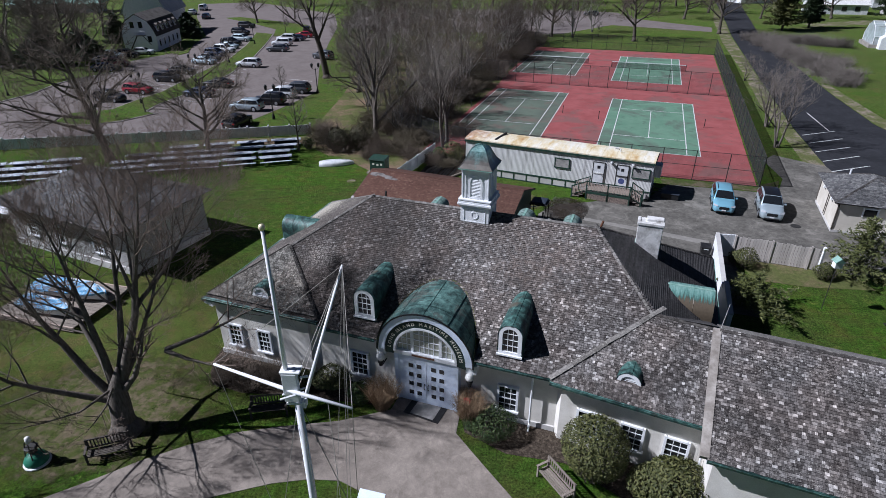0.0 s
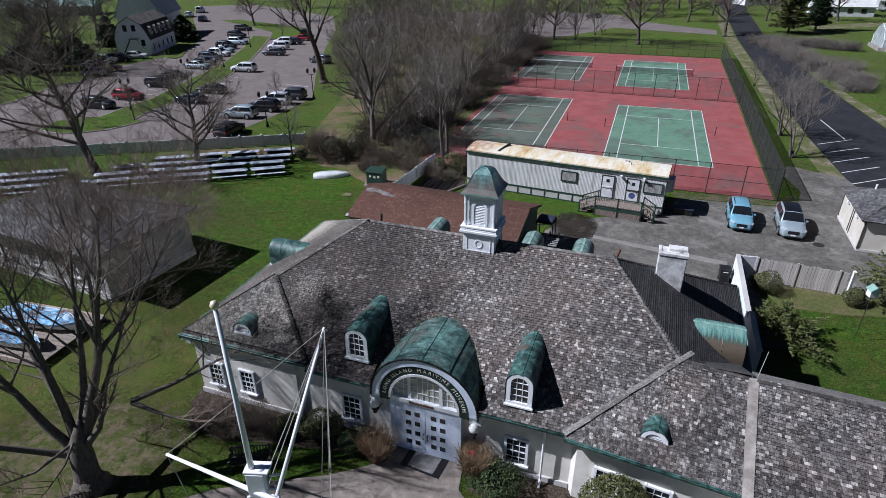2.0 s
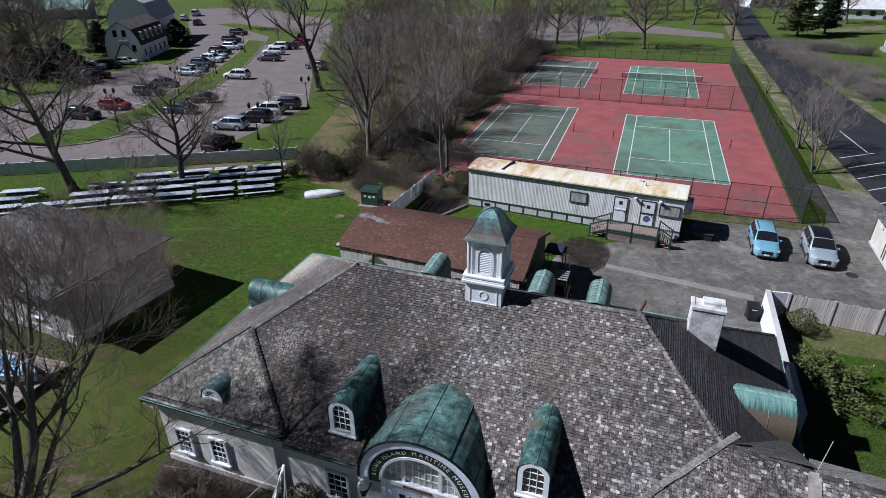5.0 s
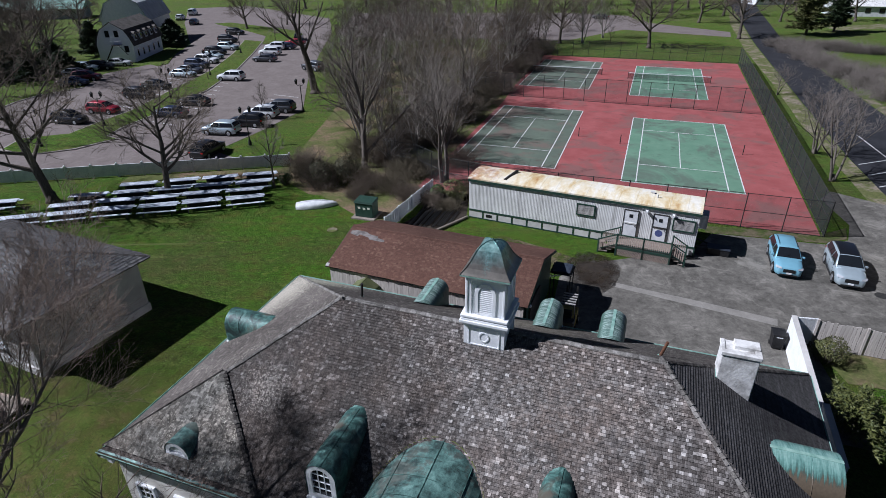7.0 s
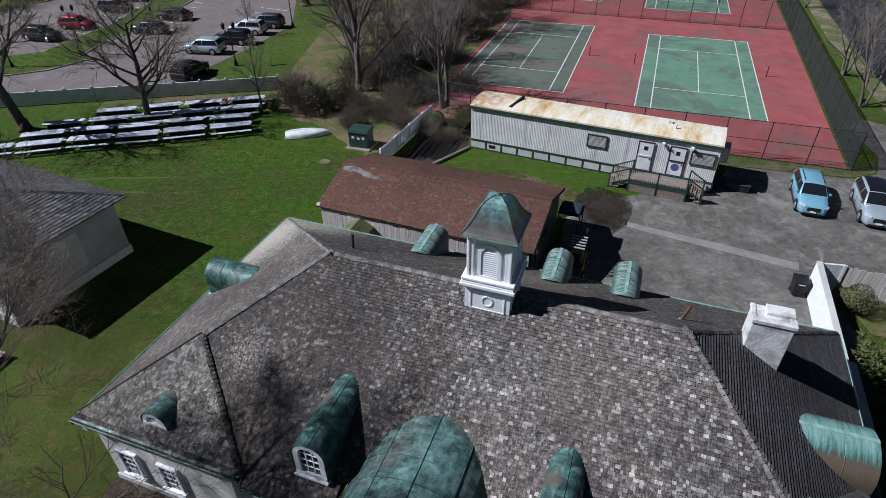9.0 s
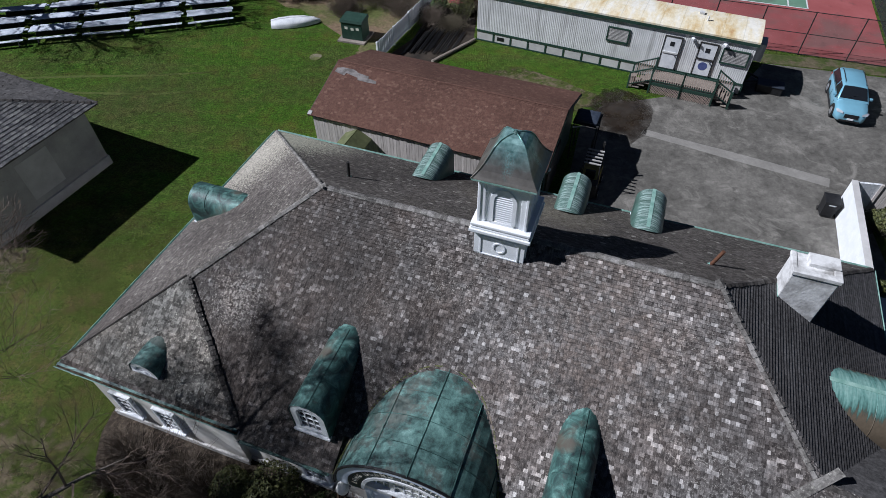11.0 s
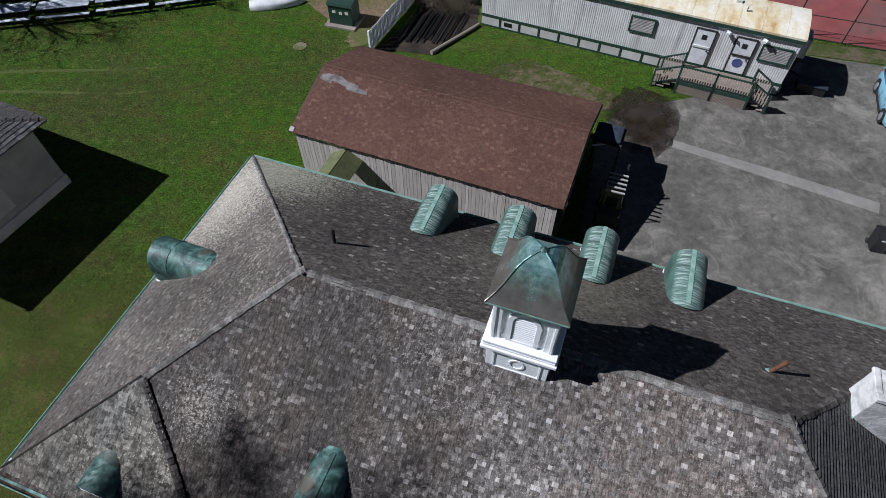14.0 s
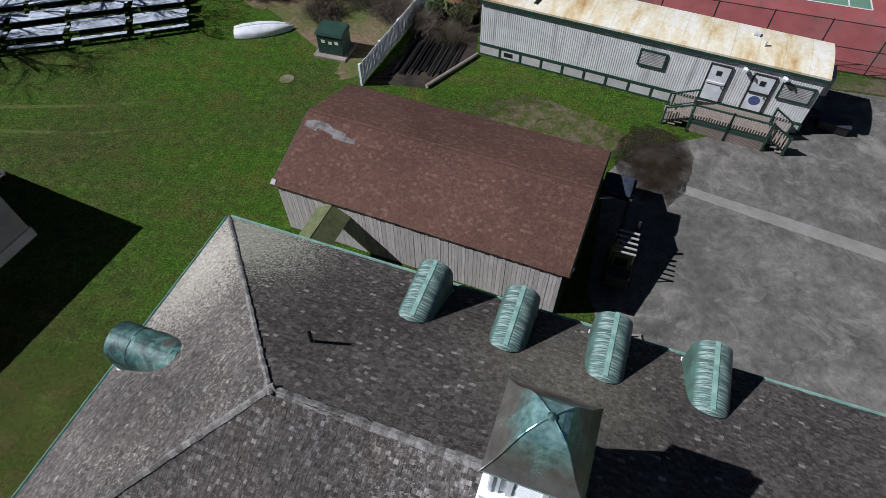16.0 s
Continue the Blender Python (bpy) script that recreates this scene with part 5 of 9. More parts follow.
for s_ in (-1, 1):
    door = part("door", Mesh().box(EU + (0.01 if s_ > 0 else -1.46), EU + (1.46 if s_ > 0 else -0.01), EV + 0.22, EV + 0.29, 0.05, SP - 0.24), m_doorwhite, museum, "pale blue-white double door with square lights", bevel=0.008)
    for i in range(2):
        for j in range(4):
            x, z = EU + s_ * (0.38 + 0.42 * i), 0.62 + 0.56 * j
            part("light", Mesh().box(x - 0.12, x + 0.12, EV + 0.208, EV + 0.23, z - 0.12, z + 0.12), m_glass, door)
    part("door_handle", Mesh().tube([(EU + s_ * 0.1, EV + 0.22, 0.95), (EU + s_ * 0.1, EV + 0.15, 0.97), (EU + s_ * 0.1, EV + 0.15, 1.25), (EU + s_ * 0.1, EV + 0.22, 1.27)], [0.02] * 4, 6), m_black, door)
    lamp = part("wall_lantern", Mesh().lathe([(0.02, -0.36), (0.1, -0.32), (0.12, -0.12), (0.16, -0.1), (0.16, -0.06), (0.03, -0.05)], 10, pose(EU + (2.28 if s_ > 0 else -2.3), EV - 0.02, 2.4)), m_black, museum)
    part("globe", Mesh().lathe([(0.02, -0.05), (0.12, 0.0), (0.2, 0.11), (0.215, 0.2), (0.18, 0.32), (0.1, 0.39), (0.02, 0.41)], 14, pose(EU + (2.28 if s_ > 0 else -2.3), EV - 0.02, 2.4)), m_globe, lamp, "white glass globe", smooth=True)
    part("bracket", Mesh().tube([(EU + s_ * 2.28, EV + 0.58, 2.05), (EU + s_ * 2.28, EV + 0.1, 2.0), (EU + s_ * 2.28, EV - 0.02, 2.1)], [0.03] * 3, 6), m_black, lamp)

part("letter_box", Mesh().box(-5.72, -5.36, 22.86, 23.02, 0.95, 1.2), plain("red_box_paint", (0.4, 0.03, 0.03), (0.5, 0.05, 0.045), 5, 0.5), museum, "small red metal box by the door", bevel=0.015)

# lettering along the sign band
text = "LONG ISLAND MARITIME MUSEUM"
glyphs = {}
for ch in sorted(set(text) - {" "}):
    cu = bpy.data.curves.new("glyph", "FONT")
    cu.body, cu.size, cu.align_x, cu.extrude = ch, 0.25, "CENTER", 0.008
    ob = bpy.data.objects.new("glyph", cu)
    me = bpy.data.meshes.new_from_object(ob)
    glyphs[ch] = ([tuple(p.co) for p in me.vertices], [tuple(f.vertices) for f in me.polygons])
    bpy.data.objects.remove(ob)
    bpy.data.meshes.remove(me)
wide_of = {ch: max(p[0] for p in g_[0]) - min(p[0] for p in g_[0]) + 0.045 for ch, g_ in glyphs.items()}
wide_of[" "] = 0.13
along, reach = 0.0, sum(wide_of[ch] for ch in text)
for i, ch in enumerate(text):
    along += wide_of[ch]
    if ch != " ":
        a = math.pi * (0.975 - 0.95 * (along - wide_of[ch] / 2) / reach)
        M = pose(EU + 1.76 * math.cos(a), EV + 0.04, SP + 1.76 * math.sin(a)) @ Matrix.Rotation(a - math.pi / 2, 4, (0, -1, 0)) @ pose(0, 0, 0, 90, 0, 0)
        part("letter", Mesh().add([M @ Vector(p) for p in glyphs[ch][0]], glyphs[ch][1]), m_letter, entrance)


# ---- small dormers ----
def barrel_dormer(parent, M, w, rise, back, foot, copper, window=True, seam_on=True, label="round-topped copper dormer with a white arched window"):
    """M: front foot centre, x across, y into the roof. foot: height of the straight sides; back: how far the crown runs in."""
    r = w / 2
    d = part("dormer", Mesh(), copper, parent, label, at=M)
    k = 16
    hood = Mesh()
    top = foot + r
    prof = [(-r, -0.25)] + [(r * math.cos(math.pi * (1 - i / k)), foot + r * math.sin(math.pi * (1 - i / k))) for i in range(k + 1)] + [(r, -0.25)]
    deep = lambda z: 0.25 + (back - 0.25) * max(0.0, z + 0.25) / (top + 0.25)
    rings = [[(x * 1.06, -0.07, z + (0.03 if z > 0 else 0)) for x, z in prof], [(x * 1.06, deep(z) + 0.3, z + (0.03 if z > 0 else 0)) for x, z in prof]]
    hood.loft(rings, False, caps=False)
    part("hood", hood, copper, d, smooth=True)
    if seam_on:
        part("standing_seam", Mesh().box(-0.07, 0.07, -0.08, deep(top) + 0.1, top + 0.015, top + 0.042), m_patina if copper is not m_copper else copper, d)
        part("cross_seam", Mesh().tube([(x * 1.065, 0.35 * deep(top), z + 0.03) for x, z in prof[1:-1]], [0.014] * (k + 1), 5), copper, d)
    fr = Mesh()
    wi = r * 0.66
    inner = [(-wi, 0.06)] + [(wi * math.cos(math.pi * (1 - i / k)), foot + wi * math.sin(math.pi * (1 - i / k))) for i in range(k + 1)] + [(wi, 0.06)]
    outer = [(-r, -0.1)] + [(r * math.cos(math.pi * (1 - i / k)), foot + r * math.sin(math.pi * (1 - i / k))) for i in range(k + 1)] + [(r, -0.1)]
    rings = [[(a[0], -0.05, a[1]), (b[0], -0.05, b[1]), (b[0], 0.06, b[1]), (a[0], 0.06, a[1])] for a, b in zip(inner, outer)]
    fr.loft(rings)
    fr.box(-r, r, -0.06, 0.06, -0.12, 0.07)
    part("window_frame", fr, m_white, d)
    part("pane", Mesh().add([(x, 0.03, z) for x, z in inner], [tuple(range(len(inner)))]), m_glass if window else m_white, d)
    if window:
        for x in (-wi / 3, wi / 3):
            part("glazing_bar", Mesh().box(x - 0.012, x + 0.012, 0.0, 0.03, 0.06, foot + wi * 0.92), m_white, d)
        for i in range(1, 4):
            h = 0.06 + foot * i / 3
            part("glazing_bar", Mesh().box(-wi, wi, 0.0, 0.03, h - 0.012, h + 0.012), m_white, d)
        part("window_sill", Mesh().box(-r * 1.1, r * 1.1, -0.13, 0.02, -0.14, -0.06), m_white, d)
    else:
        for i in range(4):
            part("slat", Mesh().box(-wi * 0.95, wi * 0.95, 0.0, 0.03, foot + 0.04 + i * 0.07, foot + 0.075 + i * 0.07), m_white, d)
    return d


for u, v_, back_, foot_ in ((-11.1, 23.65, 2.6, 0.93), (-3.72, 23.35, 2.8, 0.96)):
    barrel_dormer(museum, pose(u, v_, zf(v_) + 0.25), 1.08, 0, back_, foot_, m_copper)
barrel_dormer(museum, pose(-17.15, 23.58, zf(23.58) + 0.14), 1.0, 0, 1.35, 0.1, m_hoodcopper, False, False)
barrel_dormer(museum, pose(1.5, 23.15, 3.98, 0, 0, -6), 1.0, 0, 1.35, 0.1, m_copper, False)
for u in (-11.75, -8.8, -5.88, -2.95):
    barrel_dormer(museum, pose(u, 36.35, EZ + (VB - 36.35) * SL + 0.1, 0, 0, 180), 1.1, 0, 2.0, 0.82, m_copper2)
barrel_dormer(museum, pose(-20.1, 30.8, EZ + 0.35, 0, 0, -90), 1.2, 0, 2.0, 0.7, m_copper)
barrel_dormer(museum, pose(4.85, 29.75, EZ + 0.5, 0, 0, 90), 2.0, 0, 2.5, 0.3, m_copperdrip)

# ---- cupola ----
CU = pose(-7.28, 30.05, 0) @ Matrix.Diagonal((0.9, 0.9, 1.0, 1.0))
cup = part("cupola", Mesh().box(-0.86, 0.86, -0.86, 0.86, 6.6, 8.4), m_white, museum, "white wooden cupola with a louvred arch and copper roof", at=CU, bevel=0.01)
part("base_moulding", Mesh().box(-0.92, 0.92, -0.92, 0.92, 8.32, 8.42).box(-1.02, 1.02, -1.02, 1.02, 8.42, 8.54).box(-0.97, 0.97, -0.97, 0.97, 8.54, 8.62).box(-0.98, 0.98, -0.98, 0.98, 8.66, 8.76), m_white, cup, bevel=0.02)
part("shaft", Mesh().box(-0.74, 0.74, -0.74, 0.74, 8.6, 10.3), m_white, cup)
part("upper_moulding", Mesh().box(-0.8, 0.8, -0.8, 0.8, 10.16, 10.26).box(-0.86, 0.86, -0.86, 0.86, 10.26, 10.34), m_white, cup, bevel=0.015)
for q in range(4):
    R = pose(0, 0, 0, 0, 0, 90 * q)
    for x in (-0.7, 0.7):
        part("pilaster", Mesh().box(x - 0.13, x + 0.13, -0.8, -0.72, 8.62, 10.2), m_white, cup, at=R, bevel=0.01)
    arch = Mesh()
    pts_i = [(-0.3, 8.85)] + [(0.3 * math.cos(math.pi * (1 - i / 12)), 9.65 + 0.3 * math.sin(math.pi * (1 - i / 12))) for i in range(13)] + [(0.3, 8.85)]
    pts_o = [(-0.42, 8.78)] + [(0.42 * math.cos(math.pi * (1 - i / 12)), 9.65 + 0.42 * math.sin(math.pi * (1 - i / 12))) for i in range(13)] + [(0.42, 8.78)]
    arch.loft([[(a[0], -0.8, a[1]), (b[0], -0.8, b[1]), (b[0], -0.73, b[1]), (a[0], -0.73, a[1])] for a, b in zip(pts_i, pts_o)])
    arch.box(-0.42, 0.42, -0.8, -0.73, 8.78, 8.86)
    part("arch_frame", arch, m_white, cup, at=R)
    for i in range(13):
        z = 8.9 + i * 0.08
        hw = 0.3 if z < 9.62 else math.sqrt(max(0.0, 0.09 - (z - 9.65) ** 2))
        if hw > 0.06:
            part("louvre", Mesh().add([(-hw, -0.78, z), (hw, -0.78, z), (hw, -0.735, z + 0.05), (-hw, -0.735, z + 0.05), (-hw, -0.78, z - 0.016), (hw, -0.78, z - 0.016)], [(0, 1, 2, 3), (4, 5, 1, 0)]), m_white, cup, at=R)
    pan = Mesh()
    for a, b, c_, d_ in ((-0.66, 0.66, 7.46, 7.5), (-0.66, 0.66, 8.2, 8.24), (-0.66, -0.62, 7.5, 8.2), (0.62, 0.66, 7.5, 8.2)):
        pan.box(a, b, -0.885, -0.855, c_, d_)
    pan.loft([[(0.17 * math.cos(t), -0.885, 7.86 + 0.17 * math.sin(t)), (0.22 * math.cos(t), -0.885, 7.86 + 0.22 * math.sin(t)), (0.22 * math.cos(t), -0.855, 7.86 + 0.22 * math.sin(t)), (0.17 * math.cos(t), -0.855, 7.86 + 0.17 * math.sin(t))] for t in [2 * math.pi * i / 16 for i in range(17)]], caps=False)
    part("panel_moulding", pan, m_white, cup, at=R)
dome = Mesh()
prof = [(0.99, 0.0), (1.0, 0.03), (0.93, 0.1), (0.8, 0.26), (0.68, 0.46), (0.57, 0.7), (0.47, 0.92), (0.36, 1.07), (0.22, 1.17), (0.08, 1.21), (0.03, 1.22)]
rings = []
for r, z in prof:
    ring = []
    for q in range(4):
        a, b = [(-1, -1), (1, -1), (1, 1), (-1, 1)][q], [(1, -1), (1, 1), (-1, 1), (-1, -1)][q]
        for t in (0, 0.25, 0.5, 0.75):
            ring.append(((a[0] + (b[0] - a[0]) * t) * r, (a[1] + (b[1] - a[1]) * t) * r, z))
    rings.append(ring)
dome.loft(rings)
part("copper_roof", dome, m_copperdome, cup, "brown and green bell-shaped copper roof", at=pose(0, 0, 10.4) @ Matrix.Diagonal((1.0, 1.0, 0.9, 1.0)), smooth=False)
hip = Mesh()
for sx, sy in ((1, 1), (1, -1), (-1, 1), (-1, -1)):
    hip.tube([(sx * (r + 0.005), sy * (r + 0.005), z + 0.012) for r, z in prof[1:]], [0.018] * (len(prof) - 1), 5)
part("hip_roll", hip, m_copperdome, cup, at=pose(0, 0, 10.4) @ Matrix.Diagonal((1.0, 1.0, 0.9, 1.0)))
part("eave_trim", Mesh().box(-1.0, 1.0, -1.0, 1.0, 10.36, 10.41), m_patina, cup, "pale verdigris edge strip")
part("finial", Mesh().lathe([(0.09, 0), (0.1, 0.03), (0.05, 0.06), (0.02, 0.08)], 10, pose(0, 0, 11.48)), m_copper, cup)

# ---- chimney, vents ----
CH = pose(1.5, 31.7, -0.14)
chim = part("chimney", Mesh().box(-0.62, 0.62, -0.42, 0.42, 5.2, 7.85), m_chimney, museum, "whitewashed masonry chimney with a stepped top", at=CH, bevel=0.03)
part("chimney_cap", Mesh().box(-0.66, 0.66, -0.46, -0.25, 7.85, 8.0).box(-0.66, -0.5, -0.25, 0.46, 7.85, 7.96).box(0.45, 0.66, -0.25, 0.46, 7.85, 8.0).box(-0.5, 0.45, -0.25, 0.46, 7.85, 7.93).box(-0.22, 0.62, -0.05, 0.42, 7.9, 8.07), m_chimney, chim, bevel=0.02)
part("flue", Mesh().box(-0.5, 0.45, -0.25, 0.2, 7.84, 7.87), m_black, chim)
part("flashing", Mesh().box(-0.72, -0.6, -0.46, 0.2, 6.5, 6.85), m_patina, chim)
for u, v, tilt, mat, lab in ((-13.7, 31.95, 4, m_iron, "black vent pipe"), (-1.06, 31.9, 14, m_rustpipe, "rusty vent pipe")):
    z = EZ + (VB - v) * SL
    vent = part("vent_pipe", Mesh().tube([(0, 0, -0.1), (0, 0, 0.75)], [0.06, 0.06], 10), mat, museum, lab, at=pose(u, v, z, 0, tilt, 0))
    part("pipe_flashing", Mesh().lathe([(0.17, 0), (0.1, 0.05), (0.065, 0.09)], 12, pose(0, 0, 0.0, -25)), m_patina, vent)
part("aerial", Mesh().tube([(4.9, 26.0, 5.6), (5.02, 26.05, 7.0)], [0.014, 0.01], 6), m_plinth, museum)


# ---- flag mast with yard and gaff ----
mast = thing("flag_mast", "white nautical flag mast with yard, gaff and gold ball", "flagpole", pose(-3.3, 14.0, 0))
part("lower_mast", Mesh().tube([(0, 0, 0), (0, 0, 10.75)], [0.125, 0.1], 14), m_white, mast, smooth=True)
part("topmast", Mesh().tube([(-0.2, 0.02, 9.75), (-0.2, 0.0, 14.78)], [0.07, 0.04], 12), m_white, mast, smooth=True)
part("ball", Mesh().lathe([(0.01, 14.76), (0.06, 14.8), (0.085, 14.86), (0.06, 14.93), (0.01, 14.95)], 14, pose(-0.2, 0.0, 0)), m_gold, mast, "gilded ball", smooth=True)
part("crosstree", Mesh().box(-0.34, 0.2, -0.14, 0.2, 10.68, 10.74), m_white, mast, bevel=0.015)
part("trestle", Mesh().box(-0.3, 0.1, -0.15, -0.02, 9.75, 10.68), m_white, mast, bevel=0.015)
part("lower_cap", Mesh().box(-0.28, 0.14, -0.12, 0.18, 9.62, 9.7), m_white, mast, bevel=0.015)
part("yard", Mesh().tube([(-2.5, 0.7, 10.25), (0, -0.16, 10.12), (1.68, -0.8, 10.24)], [0.035, 0.06, 0.035], 10), m_white, mast, smooth=True)
for y in (-0.28, -0.1):
    part("yard_truss", Mesh().tube([(-0.34, y - 0.05, 10.0), (0.26, y + 0.12, 10.12)], [0.028, 0.028], 6), m_white, mast)
part("cleat", Mesh().tube([(0.12, 0.1, 10.4), (0.34, 0.1, 10.45)], [0.03, 0.03], 6), m_white, mast)
part("gaff", Mesh().tube([(0.1, 0.2, 9.5), (0.67, 3.44, 11.95)], [0.055, 0.035], 10), m_white, mast, smooth=True)
part("gaff_jaws", Mesh().box(-0.05, 0.18, 0.05, 0.26, 9.35, 9.58), m_white, mast, bevel=0.02)
cable = lambda a, b, r=0.009: part("halyard", Mesh().tube([a, tuple((Vector(a) + Vector(b)) / 2 + Vector((0, 0, -0.05))), b], [r] * 3, 4), m_rope, mast)
peak = (0.67, 3.44, 11.95)
for end in ((-2.5, 0.7, 10.25), (1.68, -0.8, 10.24), (0.12, 0.15, 10.6), (0.05, 0.1, 10.1), (0.5, 1.0, 1.2), (0.7, 0.8, 1.1), (0.2, 0.1, 1.2)):
    cable(peak, end)
cable((1.68, -0.8, 10.24), (1.3, -0.3, 1.3))
cable((-2.5, 0.7, 10.25), (-1.0, 0.5, 1.3))
cable((1.0, -0.55, 10.2), (0.9, -0.2, 1.3))
for q in range(4):
    a = q * 1.571 + 0.5
    cable((0.0, 0.0, 9.7), (2.2 * math.cos(a), 2.2 * math.sin(a), 0.1), 0.011)
notice = thing("notice_board", "small pale tilted notice board on posts", "sign", pose(-2.55, 17.8, 0, 0, 0, -12))
part("panel", Mesh().box(-0.55, 0.55, -0.4, 0.4, -0.02, 0.02), m_doorwhite, notice, at=pose(0, 0, 0.95, 25, 0, 0), bevel=0.005)
for x in (-0.4, 0.4):
    part("post", Mesh().box(x - 0.04, x + 0.04, -0.04, 0.04, 0, 0.92), m_white, notice)

m_olive = plain("olive_green_metal", (0.09, 0.1, 0.045), (0.14, 0.155, 0.07), 3, 0.6)
# ---- brown-roofed shed behind ----
SHED = pose(-8.3, 43.7, 0, 0, 0, -18.7)
L, D = 12.85, 7.15
shed = thing("shed", "grey board shed with red-brown asphalt-shingled gable roof", "shed", SHED)
mats_r = (m_roofbase, m_shingle_red, m_shingle_red)
shingled("roof_front", [(0, 0, 2.95), (L, 0, 2.95), (L, D / 2, 4.12), (0, D / 2, 4.12)], mats_r, shed, 0.12, (0.12, 0.22), 0.006, 21)
shingled("roof_back", [(L, D, 2.95), (0, D, 2.95), (0, D / 2, 4.12), (L, D / 2, 4.12)], mats_r, shed, 0.12, (0.12, 0.22), 0.006, 22)
part("ridge_cap", Mesh().slab([(0, D / 2 - 0.12, 4.1), (L, D / 2 - 0.12, 4.1), (L, D / 2 + 0.02, 4.15), (0, D / 2 + 0.02, 4.15)], 0.02), m_shingle_red, shed)
part("roof_patch", Mesh().slab([(x_, y_, 2.97 + y_ * 0.3273) for x_, y_ in ((0.15, 2.85), (0.8, 2.72), (0.85, 2.9), (1.6, 2.75), (1.65, 2.62), (2.3, 2.6), (2.75, 2.62), (2.7, 2.78), (2.2, 2.85), (2.15, 2.98), (1.5, 3.05), (1.2, 3.2), (0.5, 3.2), (0.2, 3.1))], 0.012), plain("grey_sealant", (0.11, 0.1, 0.095), (0.22, 0.205, 0.195), 2.5, 0.9, lo=0.4, hi=0.6), shed, "grey mended strip")
part("corner_flashing", Mesh().slab([(-0.03, -0.02, 2.97), (0.2, -0.02, 2.97), (0.18, 0.2, 3.06), (-0.03, 0.2, 3.06)], 0.02), m_stuccogrey, shed, "bent metal corner")
rnd = random.Random(8)
x = 0.2
while x < L - 0.25:
    w = rnd.choice((0.14, 0.17, 0.2))
    part("board", Mesh().box(x, x + w - 0.012, 0.11 - 0.012 * rnd.random(), 0.15, 0.05, 2.98), m_silver, shed)
    x += w
part("wall_core", Mesh().box(0.22, L - 0.22, 0.15, D - 0.3, 0, 2.9), m_boards, shed)
for x, mat in ((0.2, m_boards), (L - 0.32, m_greenpaint)):
    part("gable_end", Mesh().prism([(0.13, 0), (D - 0.3, 0), (D - 0.3, 2.95), (D / 2, 4.0), (0.13, 2.87)], 0, 0.12, Matrix.Translation((x, 0, 0)) @ Matrix(((0, 0, 1, 0), (1, 0, 0, 0), (0, 1, 0, 0), (0, 0, 0, 1)))), mat, shed)
for a, b in (((0, 0, 2.95), (0, D / 2, 4.12)), ((0, D, 2.95), (0, D / 2, 4.12)), ((L, 0, 2.95), (L, D / 2, 4.12)), ((L, D, 2.95), (L, D / 2, 4.12))):
    part("barge_board", Mesh().tube([Vector(a) - Vector((0, 0, 0.1)), Vector(b) - Vector((0, 0, 0.1))], [0.07, 0.07], 4), m_greenpaint, shed)
part("corner_board", Mesh().box(L - 0.25, L - 0.1, 0.2, 0.35, 0, 3.0), m_greenpaint, shed)
part("side_door", Mesh().box(L - 0.2, L - 0.1, 1.2, 3.6, 0.05, 2.3), m_benchwood, shed)
part("wall_lamp", Mesh().lathe([(0.02, 0), (0.1, 0.03), (0.12, 0.14), (0.03, 0.2)], 10, pose(L - 0.02, 0.55, 2.6)), m_white, shed)
porch = part("porch_roof", Mesh().slab([(2.1, -1.9, 2.2), (2.85, -1.9, 2.62), (2.85, 0.3, 2.62), (2.1, 0.3, 2.2)][::-1], 0.05).slab([(2.85, -1.9, 2.62), (3.6, -1.9, 2.2), (3.6, 0.3, 2.2), (2.85, 0.3, 2.62)][::-1], 0.05), m_olive, shed, "small olive green gabled porch roof")
for i in range(5):
    for s_ in (-1, 1):
        x = 0.12 + i * 0.15
        part("batten", Mesh().tube([(2.85 + s_ * x, -1.9, 2.64 - x * 0.56), (2.85 + s_ * x, 0.28, 2.64 - x * 0.56)], [0.018, 0.018], 4), m_olive, porch)
for s_ in (-1, 1):
    part("barge_board", Mesh().tube([(2.85, 0.31, 2.68), (2.85 + s_ * 0.78, 0.31, 2.24)], [0.05, 0.05], 4), m_letter, porch)
    part("porch_post", Mesh().box(2.85 + s_ * 0.65 - 0.05, 2.85 + s_ * 0.65 + 0.05, -1.8, -1.7, 0, 2.25), m_timber, porch)
rack = thing("utility_rack", "low metal rack beside the shed wall", "rack", SHED @ pose(L + 0.15, 5.1, 0))
for x in (0, 1.2):
    for y in (0, 1.2):
        part("leg", Mesh().box(x, x + 0.06, y, y + 0.06, 0, 2.4), m_iron, rack)
part("tray", Mesh().box(-0.05, 1.3, -0.05, 1.3, 2.4, 2.46), m_iron, rack)
part("brace", Mesh().tube([(0.0, -0.1, 2.2), (1.3, 0.3, 2.44)], [0.04, 0.04], 4), m_metalsiding, rack)
part("load", Mesh().box(0.05, 1.2, 0.05, 1.2, 2.46, 2.62), plain("dull_blue_load", (0.02, 0.028, 0.045), (0.045, 0.055, 0.075), 5, 0.6), rack, bevel=0.05)

